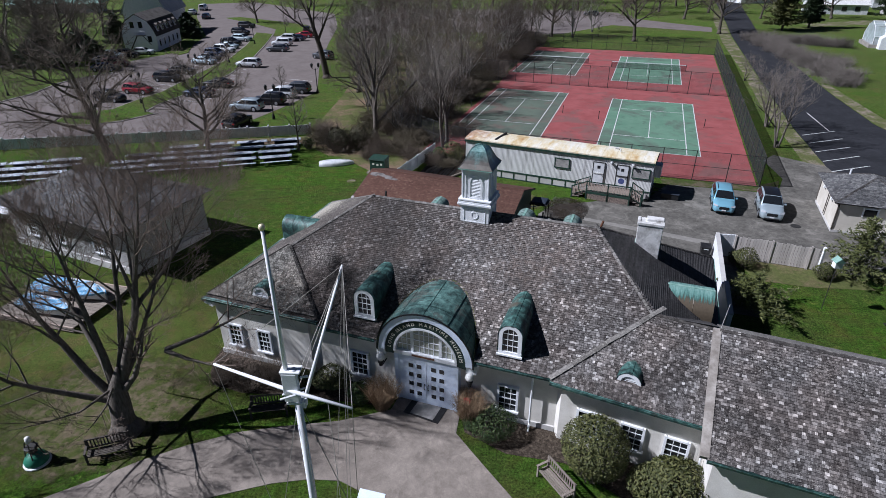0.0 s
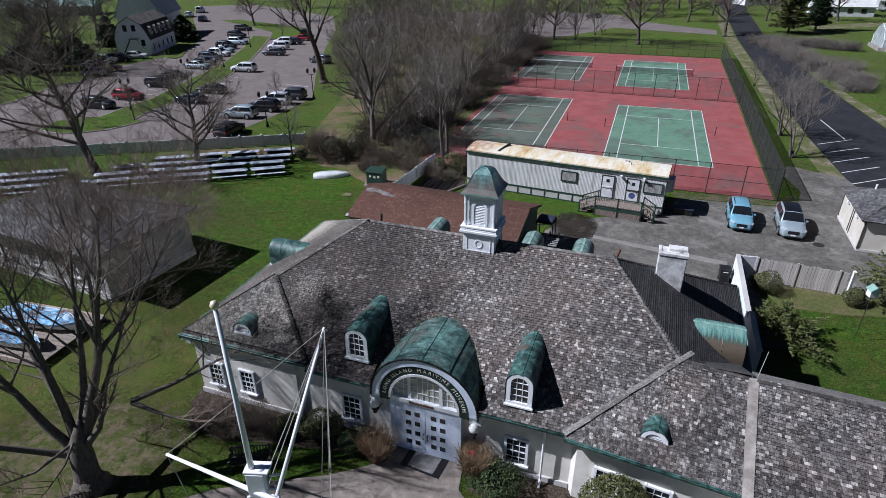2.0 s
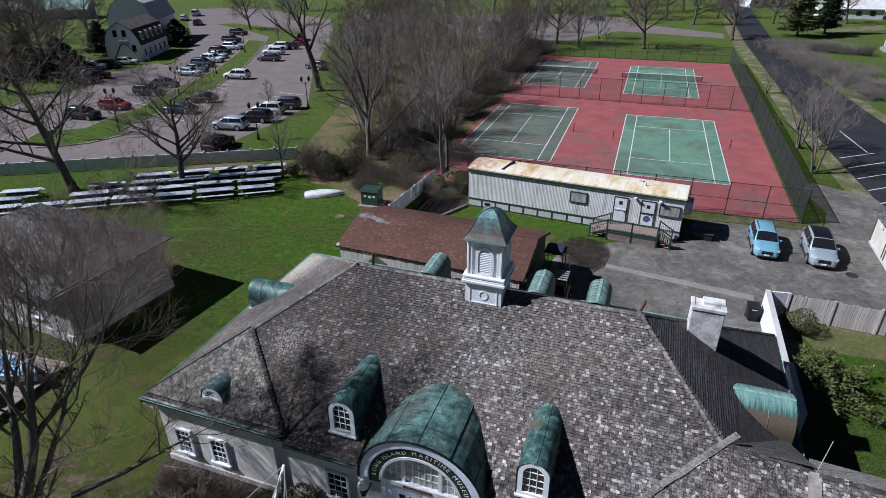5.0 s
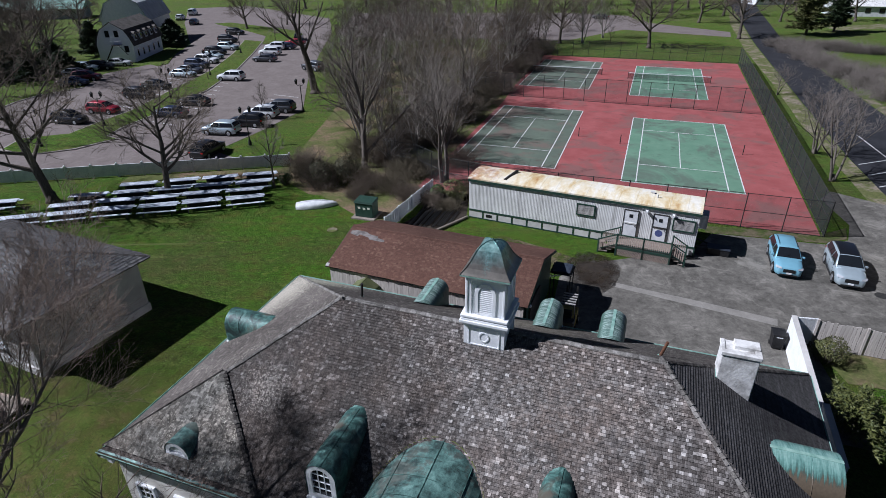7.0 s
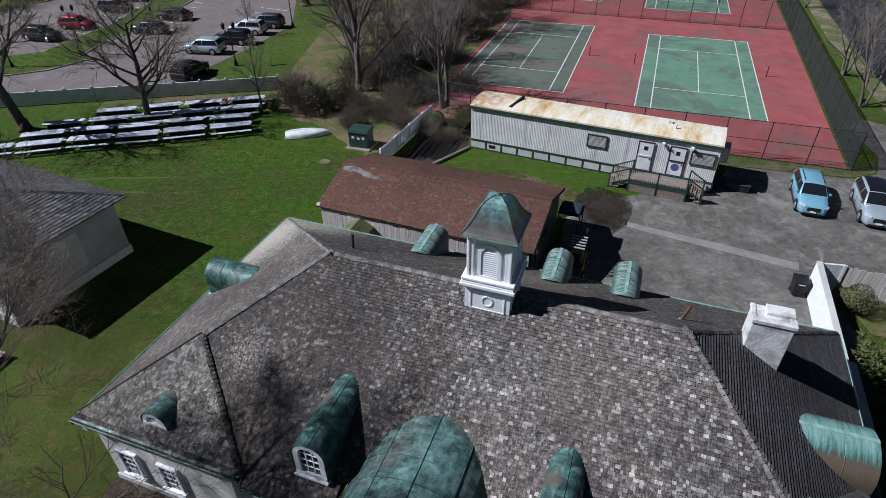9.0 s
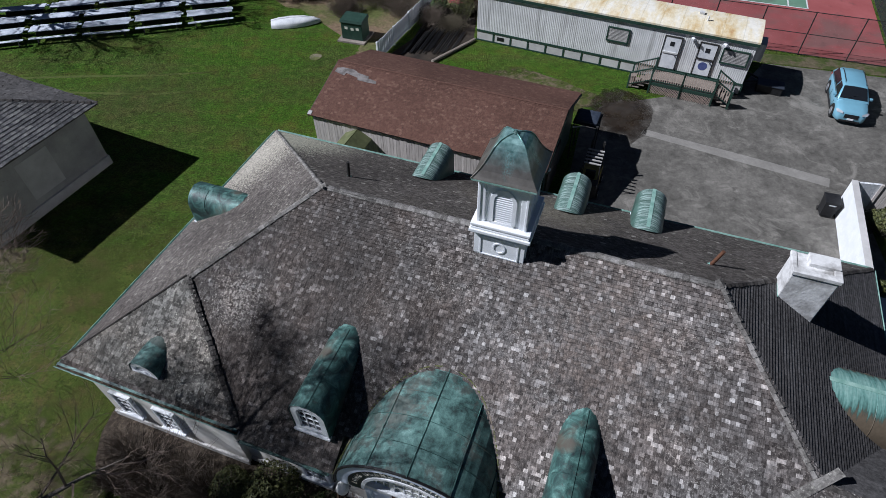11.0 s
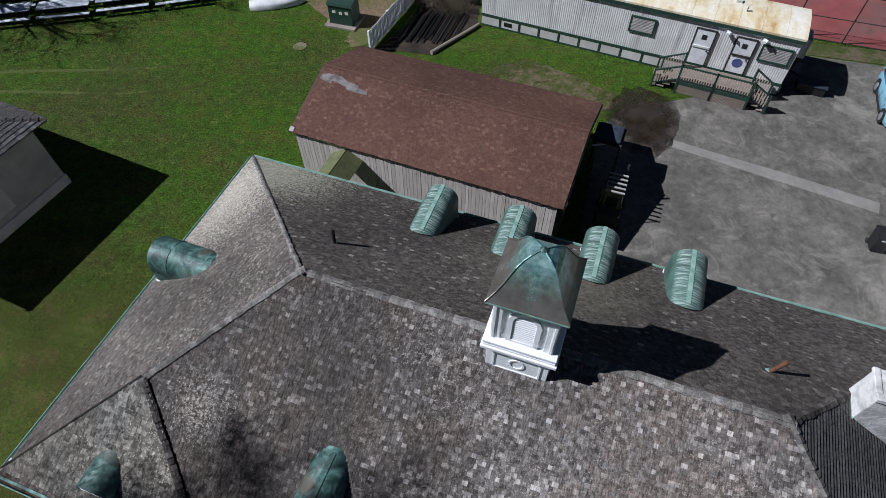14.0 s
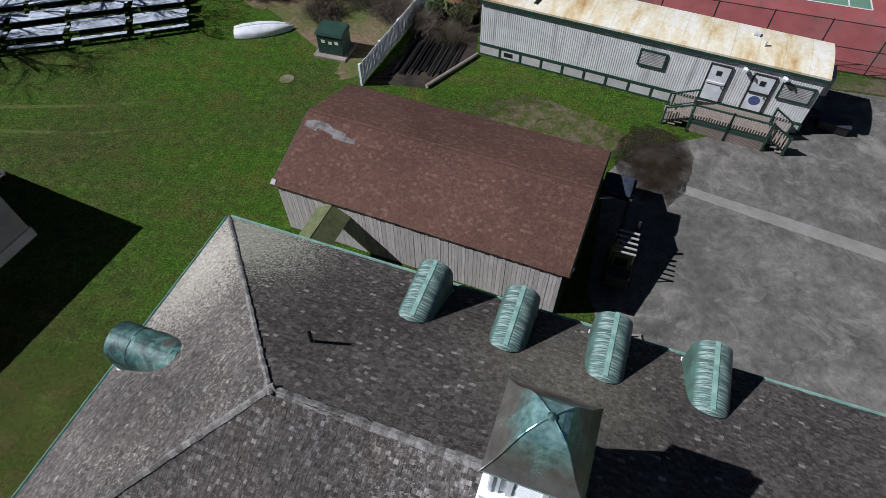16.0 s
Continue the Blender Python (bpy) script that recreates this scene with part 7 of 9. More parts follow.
part("lid", Mesh().box(-0.37, 0.37, -0.42, 0.4, 1.0, 1.08), m_black, bin_, bevel=0.03)
part("label_strip", Mesh().box(-0.16, 0.16, -0.375, -0.365, 0.86, 0.92), m_white, bin_)
for x in (-0.28, 0.28):
    part("wheel", Mesh().cyl((x - 0.03, 0.3, 0.12), (x + 0.03, 0.3, 0.12), 0.12), m_iron, bin_)
ub = thing("utility_box", "dark green metal utility cabinet on a concrete pad", "utility box", pose(-8.35, 57.5, 0, 0, 0, -14))
part("pad", Mesh().box(-1.05, 1.0, -0.95, 0.95, 0, 0.12), m_concrete, ub)
part("cabinet", Mesh().box(-0.8, 0.8, -0.6, 0.6, 0.12, 1.35), m_greenpaint, ub, bevel=0.03)
part("lid", Mesh().loft([[(-0.86, -0.66, 1.35), (0.86, -0.66, 1.35), (0.86, 0.66, 1.35), (-0.86, 0.66, 1.35)], [(-0.82, -0.6, 1.5), (0.82, -0.6, 1.5), (0.82, 0.6, 1.58), (-0.82, 0.6, 1.58)]]), m_greenpaint, ub)
for x, z in ((-0.4, 0.95), (0.05, 0.9), (0.45, 0.95)):
    part("label_plate", Mesh().box(x - 0.11, x + 0.11, -0.615, -0.6, z - 0.09, z + 0.09), m_letter, ub)
boat = thing("rowboat", "white upturned rowboat on the grass", "boat", pose(-13.2, 59.3, 0, 0, 0, 12))
rings = []
for t, w, h in ((-1.75, 0.55, 0.36), (-1.2, 0.66, 0.45), (-0.3, 0.7, 0.5), (0.6, 0.6, 0.48), (1.4, 0.34, 0.4), (1.85, 0.04, 0.2)):
    rings.append([(t, w * math.cos(math.pi * j / 10), 0.04 + h * math.sin(math.pi * j / 10) ** 0.6) for j in range(11)])
hull = Mesh().loft(rings, False)
part("hull", hull, m_whitedirty, boat, smooth=True)
part("transom", Mesh().add(rings[0], [tuple(range(11))[::-1]]), m_doorwhite, boat)
part("keel", Mesh().tube([(r[5][0], 0, r[5][2] + 0.01) for r in rings], [0.03] * 6, 5), m_whitedirty, boat)
cover = thing("manhole_cover", "round earth-brown inspection cover in the lawn", "manhole cover", pose(-10.7, 54.6, 0))
part("disc", Mesh().cyl((0, 0, 0), (0, 0, 0.04), 0.42, n=20), m_sand, cover)
drain = thing("drain_cover", "dark round drain cover in the asphalt", "drain cover", pose(27.4, 46.4, 0.02))
part("disc", Mesh().cyl((0, 0, 0), (0, 0, 0.012), 0.4, n=20), m_iron, drain)
bh = thing("bird_house", "green-roofed white bird house on a pole", "bird house", pose(23.3, 34.2, 0) @ Matrix.Diagonal((0.75, 0.75, 1.0, 1.0)))
part("pole", Mesh().tube([(0, 0, 0), (0.1, 0.1, 3.0)], [0.03, 0.03], 6), m_iron, bh)
part("house", Mesh().box(-0.3, 0.3, -0.25, 0.25, 3.0, 3.4), m_white, bh, at=pose(0.1, 0.1, 0))
part("roof", Mesh().prism([(-0.4, 3.4), (0.4, 3.4), (0, 3.68)], -0.35, 0.35, pose(0.1, 0.1, 0, 90, 0, 0)), m_patina, bh)
sign2 = thing("lawn_marker", "small dark plate on the lawn", "marker", pose(26.6, 32.5, 0.04, 0, 0, -14))
part("plate", Mesh().box(-0.45, 0.45, -0.14, 0.14, 0, 0.05), m_black, sign2)
mat_ = thing("door_mat", "dark bordered door mat on the path", "mat", pose(-0.85, 23.95, 0.03, 0, 0, -22))
part("border", Mesh().box(-0.95, 0.95, -0.6, 0.6, 0, 0.02), m_black, mat_)
part("field", Mesh().box(-0.62, 0.62, -0.5, 0.5, 0.02, 0.028), plain("grey_mat", (0.22, 0.21, 0.2), (0.3, 0.29, 0.28), 3, 0.95), mat_)


# ---- garden benches ----
def bench(x, y, turn, mat, label):
    b = thing("garden_bench", label, "bench", pose(x, y, 0, 0, 0, turn), "benches")
    for i in range(5):
        part("seat_slat", Mesh().box(-0.85, 0.85, -0.26 + i * 0.105, -0.18 + i * 0.105, 0.42, 0.45), mat, b)
    for i in range(13):
        part("back_slat", Mesh().box(-0.8 + i * 0.133 - 0.025, -0.8 + i * 0.133 + 0.025, 0.28, 0.31, 0.5, 0.95), mat, b)
    part("top_rail", Mesh().box(-0.88, 0.88, 0.26, 0.33, 0.92, 1.0), mat, b, bevel=0.01)
    part("lower_rail", Mesh().box(-0.88, 0.88, 0.26, 0.32, 0.48, 0.55), mat, b)
    for s_ in (-0.86, 0.86):
        part("front_leg", Mesh().box(s_ - 0.04, s_ + 0.04, -0.28, -0.2, 0, 0.66), mat, b)
        part("back_leg", Mesh().box(s_ - 0.04, s_ + 0.04, 0.26, 0.33, 0, 1.0), mat, b)
        part("armrest", Mesh().box(s_ - 0.05, s_ + 0.05, -0.32, 0.3, 0.66, 0.7), mat, b)
    return b


bench(-14.9, 20.3, 22, m_benchwood, "dark weathered slatted garden bench under a tree")
bench(-8.5, 23.3, 10, m_benchwood, "dark garden bench beside the building")
bench(5.0, 19.6, -58, m_timber, "pale grey slatted garden bench by the bushes")

# ---- bell buoy on the lawn ----
buoy = thing("bell_buoy", "green bell buoy with a caged silver lantern", "buoy", pose(-18.0, 19.8, 0) @ Matrix.Scale(0.78, 4))
bg = plain("buoy_green", (0.02, 0.15, 0.09), (0.04, 0.21, 0.13), 3, 0.5)
part("float", Mesh().lathe([(0.45, 0.0), (0.62, 0.08), (0.64, 0.3), (0.5, 0.55), (0.3, 0.75), (0.1, 0.8)], 18), bg, buoy, smooth=True)
part("rim", Mesh().lathe([(0.6, 0.0), (0.72, 0.03), (0.72, 0.1), (0.6, 0.14)], 18), m_whitedirty, buoy)
for q in range(4):
    a = q * math.pi / 2 + 0.4
    part("cage_leg", Mesh().tube([(0.48 * math.cos(a), 0.48 * math.sin(a), 0.4), (0.36 * math.cos(a), 0.36 * math.sin(a), 1.1), (0.22 * math.cos(a), 0.22 * math.sin(a), 1.6)], [0.03] * 3, 6), m_iron, buoy)
part("cage_ring", Mesh().lathe([(0.3, 1.15), (0.36, 1.17), (0.36, 1.22), (0.3, 1.24)], 14), m_iron, buoy)
part("bell", Mesh().lathe([(0.24, 0.85), (0.2, 0.95), (0.14, 1.15), (0.05, 1.22)], 12), m_iron, buoy)
part("lantern", Mesh().lathe([(0.05, 1.55), (0.16, 1.58), (0.17, 1.75), (0.15, 1.9), (0.04, 1.97)], 12), m_globe, buoy, "silver lantern", smooth=True)


# ---- picnic tables in rows ----
def picnic(at, dark):
    t = thing("picnic_table", "long white-topped picnic table with attached benches", "picnic table", at, "picnic tables")
    part("tabletop", Mesh().box(-1.62, 1.62, -0.42, 0.42, 0.72, 0.77), m_tabletop, t, bevel=0.01)
    for y in (-0.82, 0.82):
        part("bench_plank", Mesh().box(-1.62, 1.62, y - 0.14, y + 0.14, 0.42, 0.46), m_tabletop, t)
    for x in (-1.15, 1.15):
        for s_ in (-1, 1):
            part("leg", Mesh().tube([(x, s_ * 0.2, 0.72), (x, s_ * 0.75, 0.0)], [0.05, 0.05], 4), m_iron, t)
        part("bench_bearer", Mesh().box(x - 0.04, x + 0.04, -0.9, 0.9, 0.36, 0.42), m_iron, t)
    # Added black sheet that deepens the shade below the tabletop.
    part("under_board", Mesh().box(-1.3, 1.3, -0.02, 0.02, 0.2, 0.7), m_black, t)
    return t


pic = None
rnd = random.Random(17)
pd = Vector((math.cos(radians(15.5)), math.sin(radians(15.5)), 0))
pn = Vector((-pd.y, pd.x, 0))
p_end = Vector((-19.6, 59.4, 0))
for row, count, shift in ((0, 9, 0.0), (1, 9, -0.3), (2, 9, 0.5), (3, 4, 0.8)):
    for i in range(count):
        if row in (1, 2) and i in (5,):
            continue
        p = p_end + pn * (row * 1.95) - pd * (i * 3.62 - shift)
        M = pose(p.x + rnd.uniform(-0.1, 0.1), p.y + rnd.uniform(-0.1, 0.1), 0, 0, 0, 15.5 + rnd.uniform(-2.5, 2.5))
        pic = picnic(M, 0) if pic is None else copy_thing(pic, M) and pic

# ---- small boats under covers beside the big tree ----
def cradle_boat(x, y, turn, ln, cover_mat, label, s=1.0):
    b = thing("covered_boat", label, "boat", pose(x, y, 0, 0, 0, turn))
    sec = ((-0.5, 0.8, 0.75), (-0.25, 1.0, 0.72), (0.1, 1.0, 0.7), (0.35, 0.7, 0.72), (0.5, 0.06, 0.9))
    rings = [[(t * ln, -w * s, 1.1), (t * ln, -w * s * 0.8, z - 0.2), (t * ln, 0, z - 0.42), (t * ln, w * s * 0.8, z - 0.2), (t * ln, w * s, 1.1)] for t, w, z in sec]
    part("hull", Mesh().loft(rings, False), m_whitedirty, b, smooth=True)
    rr_ = random.Random(int(ln * 10))
    rings = [[(t * ln, -w * s * 1.03, 1.08), (t * ln, -w * s * 0.6, 1.35 + rr_.uniform(-0.1, 0.15)), (t * ln, 0, 1.5 + rr_.uniform(-0.2, 0.2)), (t * ln, w * s * 0.6, 1.35 + rr_.uniform(-0.1, 0.15)), (t * ln, w * s * 1.03, 1.08)] for t, w, z in sec]
    part("cover", Mesh().loft(rings, False), cover_mat, b, "crumpled tarpaulin")
    part("trailer_frame", Mesh().tube([(-0.5 * ln, -0.6, 0.25), (0.55 * ln, 0, 0.25), (-0.5 * ln, 0.6, 0.25)], [0.06] * 3, 5).box(-1.0, -0.9, -0.7, 0.7, 0.2, 0.5).box(0.9, 1.0, -0.5, 0.5, 0.2, 0.5), m_iron, b)
    for y_ in (-0.85, 0.85):
        part("wheel", Mesh().cyl((-0.6, y_ - 0.1, 0.3), (-0.6, y_ + 0.1, 0.3), 0.3, n=14), m_black, b)
    return b


n = Nodes("torn_blue_tarp")
torn = n.noise(1.3, 6, 0.75, warp=0.6)
m_torn = n.done(n.ramp(torn, (0.34, (0.03, 0.022, 0.016)), (0.44, (0.11, 0.085, 0.065)), (0.49, (0.07, 0.24, 0.44)), (0.56, (0.16, 0.38, 0.56)), (0.64, (0.5, 0.53, 0.56))), 0.6, 0, n.noise(6, 5), 0.08, 0.7, 0.3)
raft = thing("dock_float", "low grey planked dock float lying on the grass", "dock float", pose(-25.0, 32.2, 0, 0, 0, -12))
for i in range(15):
    part("plank", Mesh().box(-3.0, 3.2, -2.3 + i * 0.31, -2.02 + i * 0.31, 0.32, 0.38), m_timber, raft)
for y in (-2.34, 2.36):
    part("edge_beam", Mesh().box(-3.05, 3.25, y - 0.05, y + 0.05, 0.12, 0.42), m_rail, raft)
for x in (-2.2, 0.0, 2.4):
    part("bearer", Mesh().box(x - 0.15, x + 0.15, -2.2, 2.2, 0, 0.32), m_black, raft)


def float_boat(x, y, turn, ln, s, mat, label):
    """A small open boat lying on the float under a sagging tarpaulin."""
    b = thing("covered_boat", label, "boat", pose(x, y, 0.38, 0, 0, turn))
    sec = ((-0.5, 0.62), (-0.25, 0.72), (0.05, 0.72), (0.3, 0.52), (0.5, 0.05))
    part("hull", Mesh().loft([[(t * ln, -w * s, 0.62), (t * ln, -w * s * 0.85, 0.25), (t * ln, 0, 0.0), (t * ln, w * s * 0.85, 0.25), (t * ln, w * s, 0.62)] for t, w in sec], False), m_whitedirty, b, smooth=True)
    rr_ = random.Random(int(ln * 10))
    part("cover", Mesh().loft([[(t * ln, w * s * 1.04 * (j / 4 - 1), 0.63 + rr_.uniform(-0.12, 0.14) - (0.0 if j in (0, 8) else 0.08)) for j in range(9)] for t, w in ((-0.5, 0.62), (-0.38, 0.68), (-0.25, 0.72), (-0.1, 0.73), (0.05, 0.72), (0.18, 0.64), (0.3, 0.52), (0.42, 0.28), (0.5, 0.05))], False), mat, b, "crumpled tarpaulin")
    return b


float_boat(-24.7, 32.9, -12, 5.6, 1.2, m_torn, "white boat under a torn blue and brown tarpaulin")
float_boat(-25.0, 30.9, -15, 4.2, 0.9, m_torn, "small boat under a torn blue tarpaulin")
cradle_boat(-37.5, 44.5, -14, 6.5, m_white, "white covered boat on a trailer")


# ---- cars ----
def paint(name, c, metal=0.3):
    n = Nodes(name)
    n.bsdf.inputs["Coat Weight"].default_value = 0.6
    n.bsdf.inputs["Coat Roughness"].default_value = 0.08
    v = n.noise(2.0, 3)
    return n.done(n.ramp(v, (0.3, c), (0.7, tuple(x * 1.12 for x in c))), 0.38, metal, spec=0.5)


PAINT = {"white": paint("white_car_paint", (0.62, 0.64, 0.66), 0.0), "silver": paint("silver_car_paint", (0.42, 0.5, 0.54), 0.45), "black": paint("black_car_paint", (0.012, 0.012, 0.014)), "grey": paint("grey_car_paint", (0.07, 0.075, 0.085), 0.5), "red": paint("red_car_paint", (0.3, 0.012, 0.025)), "maroon": paint("maroon_car_paint", (0.1, 0.012, 0.02)), "blue": paint("pale_blue_car_paint", (0.2, 0.42, 0.53), 0.25), "navy": paint("navy_car_paint", (0.02, 0.03, 0.06))}
m_tyre = plain("tyre_rubber", (0.012, 0.012, 0.012), (0.025, 0.025, 0.025), 12, 0.85)
m_rim = Nodes("alloy_rim").done((0.45, 0.46, 0.48), 0.35, 0.8)
m_lamp = Nodes("clear_lamp").done((0.6, 0.63, 0.66), 0.1, 0.3, spec=0.6)
m_tail = Nodes("red_lamp").done((0.35, 0.015, 0.015), 0.15, 0, spec=0.6)


def car(at, colour, kind="suv", label="", roof=None, fine=False):
    """x is forward; a lofted lower body, a tapering cabin and inset dark panes."""
    c = thing("car", label, "car", at, "parked cars")
    pm = PAINT[colour]
    ln, wd, hb, hr = {"suv": (4.6, 1.86, 1.06, 1.68), "sedan": (4.7, 1.82, 0.95, 1.44), "hatch": (4.45, 1.8, 1.0, 1.58), "van": (5.2, 1.95, 1.12, 2.0)}[kind]
    w = wd / 2
    # lower body
    tail = hb * (0.97 if kind == "sedan" else 1.0)
    st = [(-0.5, 0.8, 0.42, hb * 0.78), (-0.492, 0.9, 0.34, tail * 0.92), (-0.465, 0.96, 0.28, tail * 0.985), (-0.38, 1.0, 0.22, tail), (-0.15, 1.0, 0.2, hb), (0.15, 1.0, 0.2, hb), (0.27, 0.995, 0.2, hb * 0.985), (0.36, 0.98, 0.21, hb * 0.94), (0.42, 0.95, 0.22, hb * 0.89), (0.46, 0.89, 0.23, hb * 0.83), (0.482, 0.82, 0.24, hb * 0.75), (0.494, 0.74, 0.26, hb * 0.65), (0.5, 0.66, 0.3, hb * 0.5)]
    rings = []
    for x, q, z0, z1 in st:
        y, h = w * q, z1 - z0
        half = [(0.84, z0), (0.97, z0 + 0.1 * h), (1.0, z0 + 0.45 * h), (0.985, z0 + 0.72 * h), (0.93, z0 + 0.92 * h), (0.84, z1), (0.5, z1 + 0.03), (0.0, z1 + 0.04)]
        rings.append([(x * ln, -y * k, z) for k, z in half] + [(x * ln, y * k, z) for k, z in half[-2::-1]])
    part("body", Mesh().loft(rings), pm, c, smooth=True)
    # cabin
    if kind == "sedan":
        cab = [(0.255, 0.02), (0.16, 0.55), (0.075, 0.93), (0.0, 1.0), (-0.14, 0.99), (-0.24, 0.86), (-0.34, 0.42), (-0.43, 0.02)]
    elif kind == "van":
        cab = [(0.36, 0.02), (0.29, 0.6), (0.24, 0.94), (0.1, 1.0), (-0.3, 1.0), (-0.46, 0.96), (-0.485, 0.5), (-0.495, 0.02)]
    else:
        cab = [(0.27, 0.02), (0.16, 0.55), (0.075, 0.93), (0.0, 1.0), (-0.26, 0.98), (-0.39, 0.9), (-0.455, 0.45), (-0.488, 0.02)]
    H = hr - hb
    side = lambda g: w * (0.93 - 0.22 * g)
    rings = []
    for x, f in cab:
        half = [(side(0), hb - 0.06), (side(0.86 * f), hb + 0.86 * f * H), (side(f) * 0.93, hb + 0.96 * f * H), (side(f) * 0.8, hb + f * H), (0.0, hb + f * H + 0.03 * f)]
        rings.append([(x * ln, -y, z) for y, z in half] + [(x * ln, y, z) for y, z in half[-2::-1]])
    part("cabin", Mesh().loft(rings), pm, c, smooth=True)
    crown = [k for k in range(len(cab)) if cab[k][1] > 0.85]
    if roof is not None:
        part("roof", Mesh().loft([[(x, y * 0.97, z + 0.012) for x, y, z in rings[k][2:7]] for k in crown], False), roof, c, "dark glass roof", smooth=True)

    def across(k0, k1, t0, t1, name):
        """A pane over the cabin's front or back slope."""
        rows = []
        for k, t in ((k0, t0), (k0, 1.0), (k1, t1)):
            a, b = rings[k], rings[k + 1 if k1 >= k0 else k - 1]
            rows.append([tuple(Vector(p).lerp(Vector(q), t) + Vector((0.0, 0.0, 0.014))) for p, q in zip(a[2:7], b[2:7])])
        rows = [[(x, y * 0.985, z) for x, y, z in r] for r in rows]
        part(name, Mesh().loft(rows, False, caps=False), m_carglass, c, "dark tinted glass")

    across(0, 1, 0.22, 0.85, "windscreen")
    n_ = len(cab) - 1
    across(n_, n_ - 1, 0.3, 0.8, "rear_window")
    front, rear = (0.2, 0.09), (-0.33, -0.27) if kind == "sedan" else (-0.44, -0.4)
    mid_x = -0.06
    for s_ in (-1, 1):
        for x0, x1, x2, x3 in ((mid_x + 0.012, front[0], front[1], mid_x + 0.012), (rear[0], mid_x - 0.012, mid_x - 0.012, rear[1])):
            at_ = lambda x, g: (x * ln, s_ * (side(g) + 0.012), hb + g * H)
            part("side_window", Mesh().add([at_(x0, 0.08), at_(x1, 0.08), at_(x2, 0.8), at_(x3, 0.8)], [(0, 1, 2, 3)]), m_carglass, c, "dark tinted glass")
        part("sill_cladding", Mesh().box(-0.2 * ln, 0.21 * ln, s_ * w - 0.03, s_ * w + 0.012, 0.2, 0.32), m_tyre, c)
        part("mirror", Mesh().box(0.17 * ln - 0.07, 0.17 * ln + 0.09, s_ * (w + 0.07) - 0.09, s_ * (w + 0.07) + 0.08, hb, hb + 0.14), pm, c, bevel=0.03)
        part("headlight", Mesh().add([(0.487 * ln, s_ * w * 0.52, hb * 0.7), (0.462 * ln, s_ * w * 0.88, hb * 0.72), (0.425 * ln, s_ * w * 0.945, hb * 0.8), (0.44 * ln, s_ * w * 0.86, hb * 0.865), (0.472 * ln, s_ * w * 0.55, hb * 0.805)], [(0, 1, 2, 3, 4) if s_ < 0 else (4, 3, 2, 1, 0)]), m_lamp, c, at=pose(0.06, 0, 0.03) @ Matrix.Diagonal((1.0, 1.03, 1.0, 1.0)))
        part("tail_light", Mesh().box(-0.498 * ln, -0.465 * ln, s_ * w * 0.78 - 0.13, s_ * w * 0.78 + 0.13, hb * 0.74, hb * 0.92), m_tail, c, bevel=0.02)
    for x in (-0.3, 0.31):
        for s_ in (-1, 1):
            part("wheel_arch", Mesh().cyl((x * ln, s_ * (w - 0.12), 0.36), (x * ln, s_ * (w + 0.006), 0.36), 0.41, n=18), m_tyre, c)
            tyre = part("wheel", Mesh().cyl((x * ln, s_ * (w - 0.2), 0.34), (x * ln, s_ * (w + 0.02), 0.34), 0.34, n=18), m_tyre, c)
            part("rim", Mesh().lathe([(0.23, 0), (0.21, 0.02), (0.07, 0.008), (0.02, 0.03)], 10, pose(x * ln, s_ * (w + 0.018), 0.34, -90 * s_, 0, 0)), m_rim, tyre)
    part("grille", Mesh().loft([[(0.492 * ln, y, hb * 0.5), (0.486 * ln, y, hb * 0.74)] for y in (-w * 0.42, 0.0, w * 0.42)], False, caps=False), m_black, c, at=pose(0.06, 0, 0))
    part("bumper", Mesh().box(0.475 * ln, 0.507 * ln, -w * 0.62, w * 0.62, 0.24, 0.36), m_tyre, c, bevel=0.03)
    part("bumper", Mesh().box(-0.508 * ln, -0.47 * ln, -w * 0.78, w * 0.78, 0.32, 0.5), m_tyre, c, bevel=0.03)
    if fine:
        part("number_plate", Mesh().box(0.5 * ln, 0.512 * ln, -0.16, 0.16, 0.4, 0.5), m_white, c)
        for s_ in (-1, 1):
            part("roof_rail", Mesh().tube([(-0.36 * ln, s_ * w * 0.62, hr - 0.05), (-0.3 * ln, s_ * w * 0.62, hr + 0.03), (-0.02 * ln, s_ * w * 0.62, hr + 0.045), (0.03 * ln, s_ * w * 0.62, hr - 0.01)], [0.018] * 4, 5), m_iron, c)
            part("door_seam", Mesh().box(mid_x * ln, mid_x * ln + 0.02, s_ * w - 0.004, s_ * w + 0.004, 0.34, hb - 0.2).box(0.2 * ln, 0.2 * ln + 0.02, s_ * w - 0.004, s_ * w + 0.004, 0.34, hb - 0.2), m_black, c)
            for x in (0.02, -0.22):
                part("door_handle", Mesh().box(x * ln - 0.09, x * ln + 0.09, s_ * w * 0.985 - 0.01, s_ * w * 0.985 + 0.02, hb * 0.8, hb * 0.835), pm, c)
        part("wiper", Mesh().tube([(0.245 * ln, -0.35, hb + 0.12), (0.2 * ln, 0.15, hb + 0.26)], [0.012, 0.01], 4), m_black, c)
        part("hood_line", Mesh().tube([(0.27 * ln, -w * 0.6, hb + 0.012), (0.42 * ln, -w * 0.56, hb * 0.91)], [0.012, 0.01], 4).tube([(0.27 * ln, w * 0.6, hb + 0.012), (0.42 * ln, w * 0.56, hb * 0.91)], [0.012, 0.01], 4), pm, c)
    return c



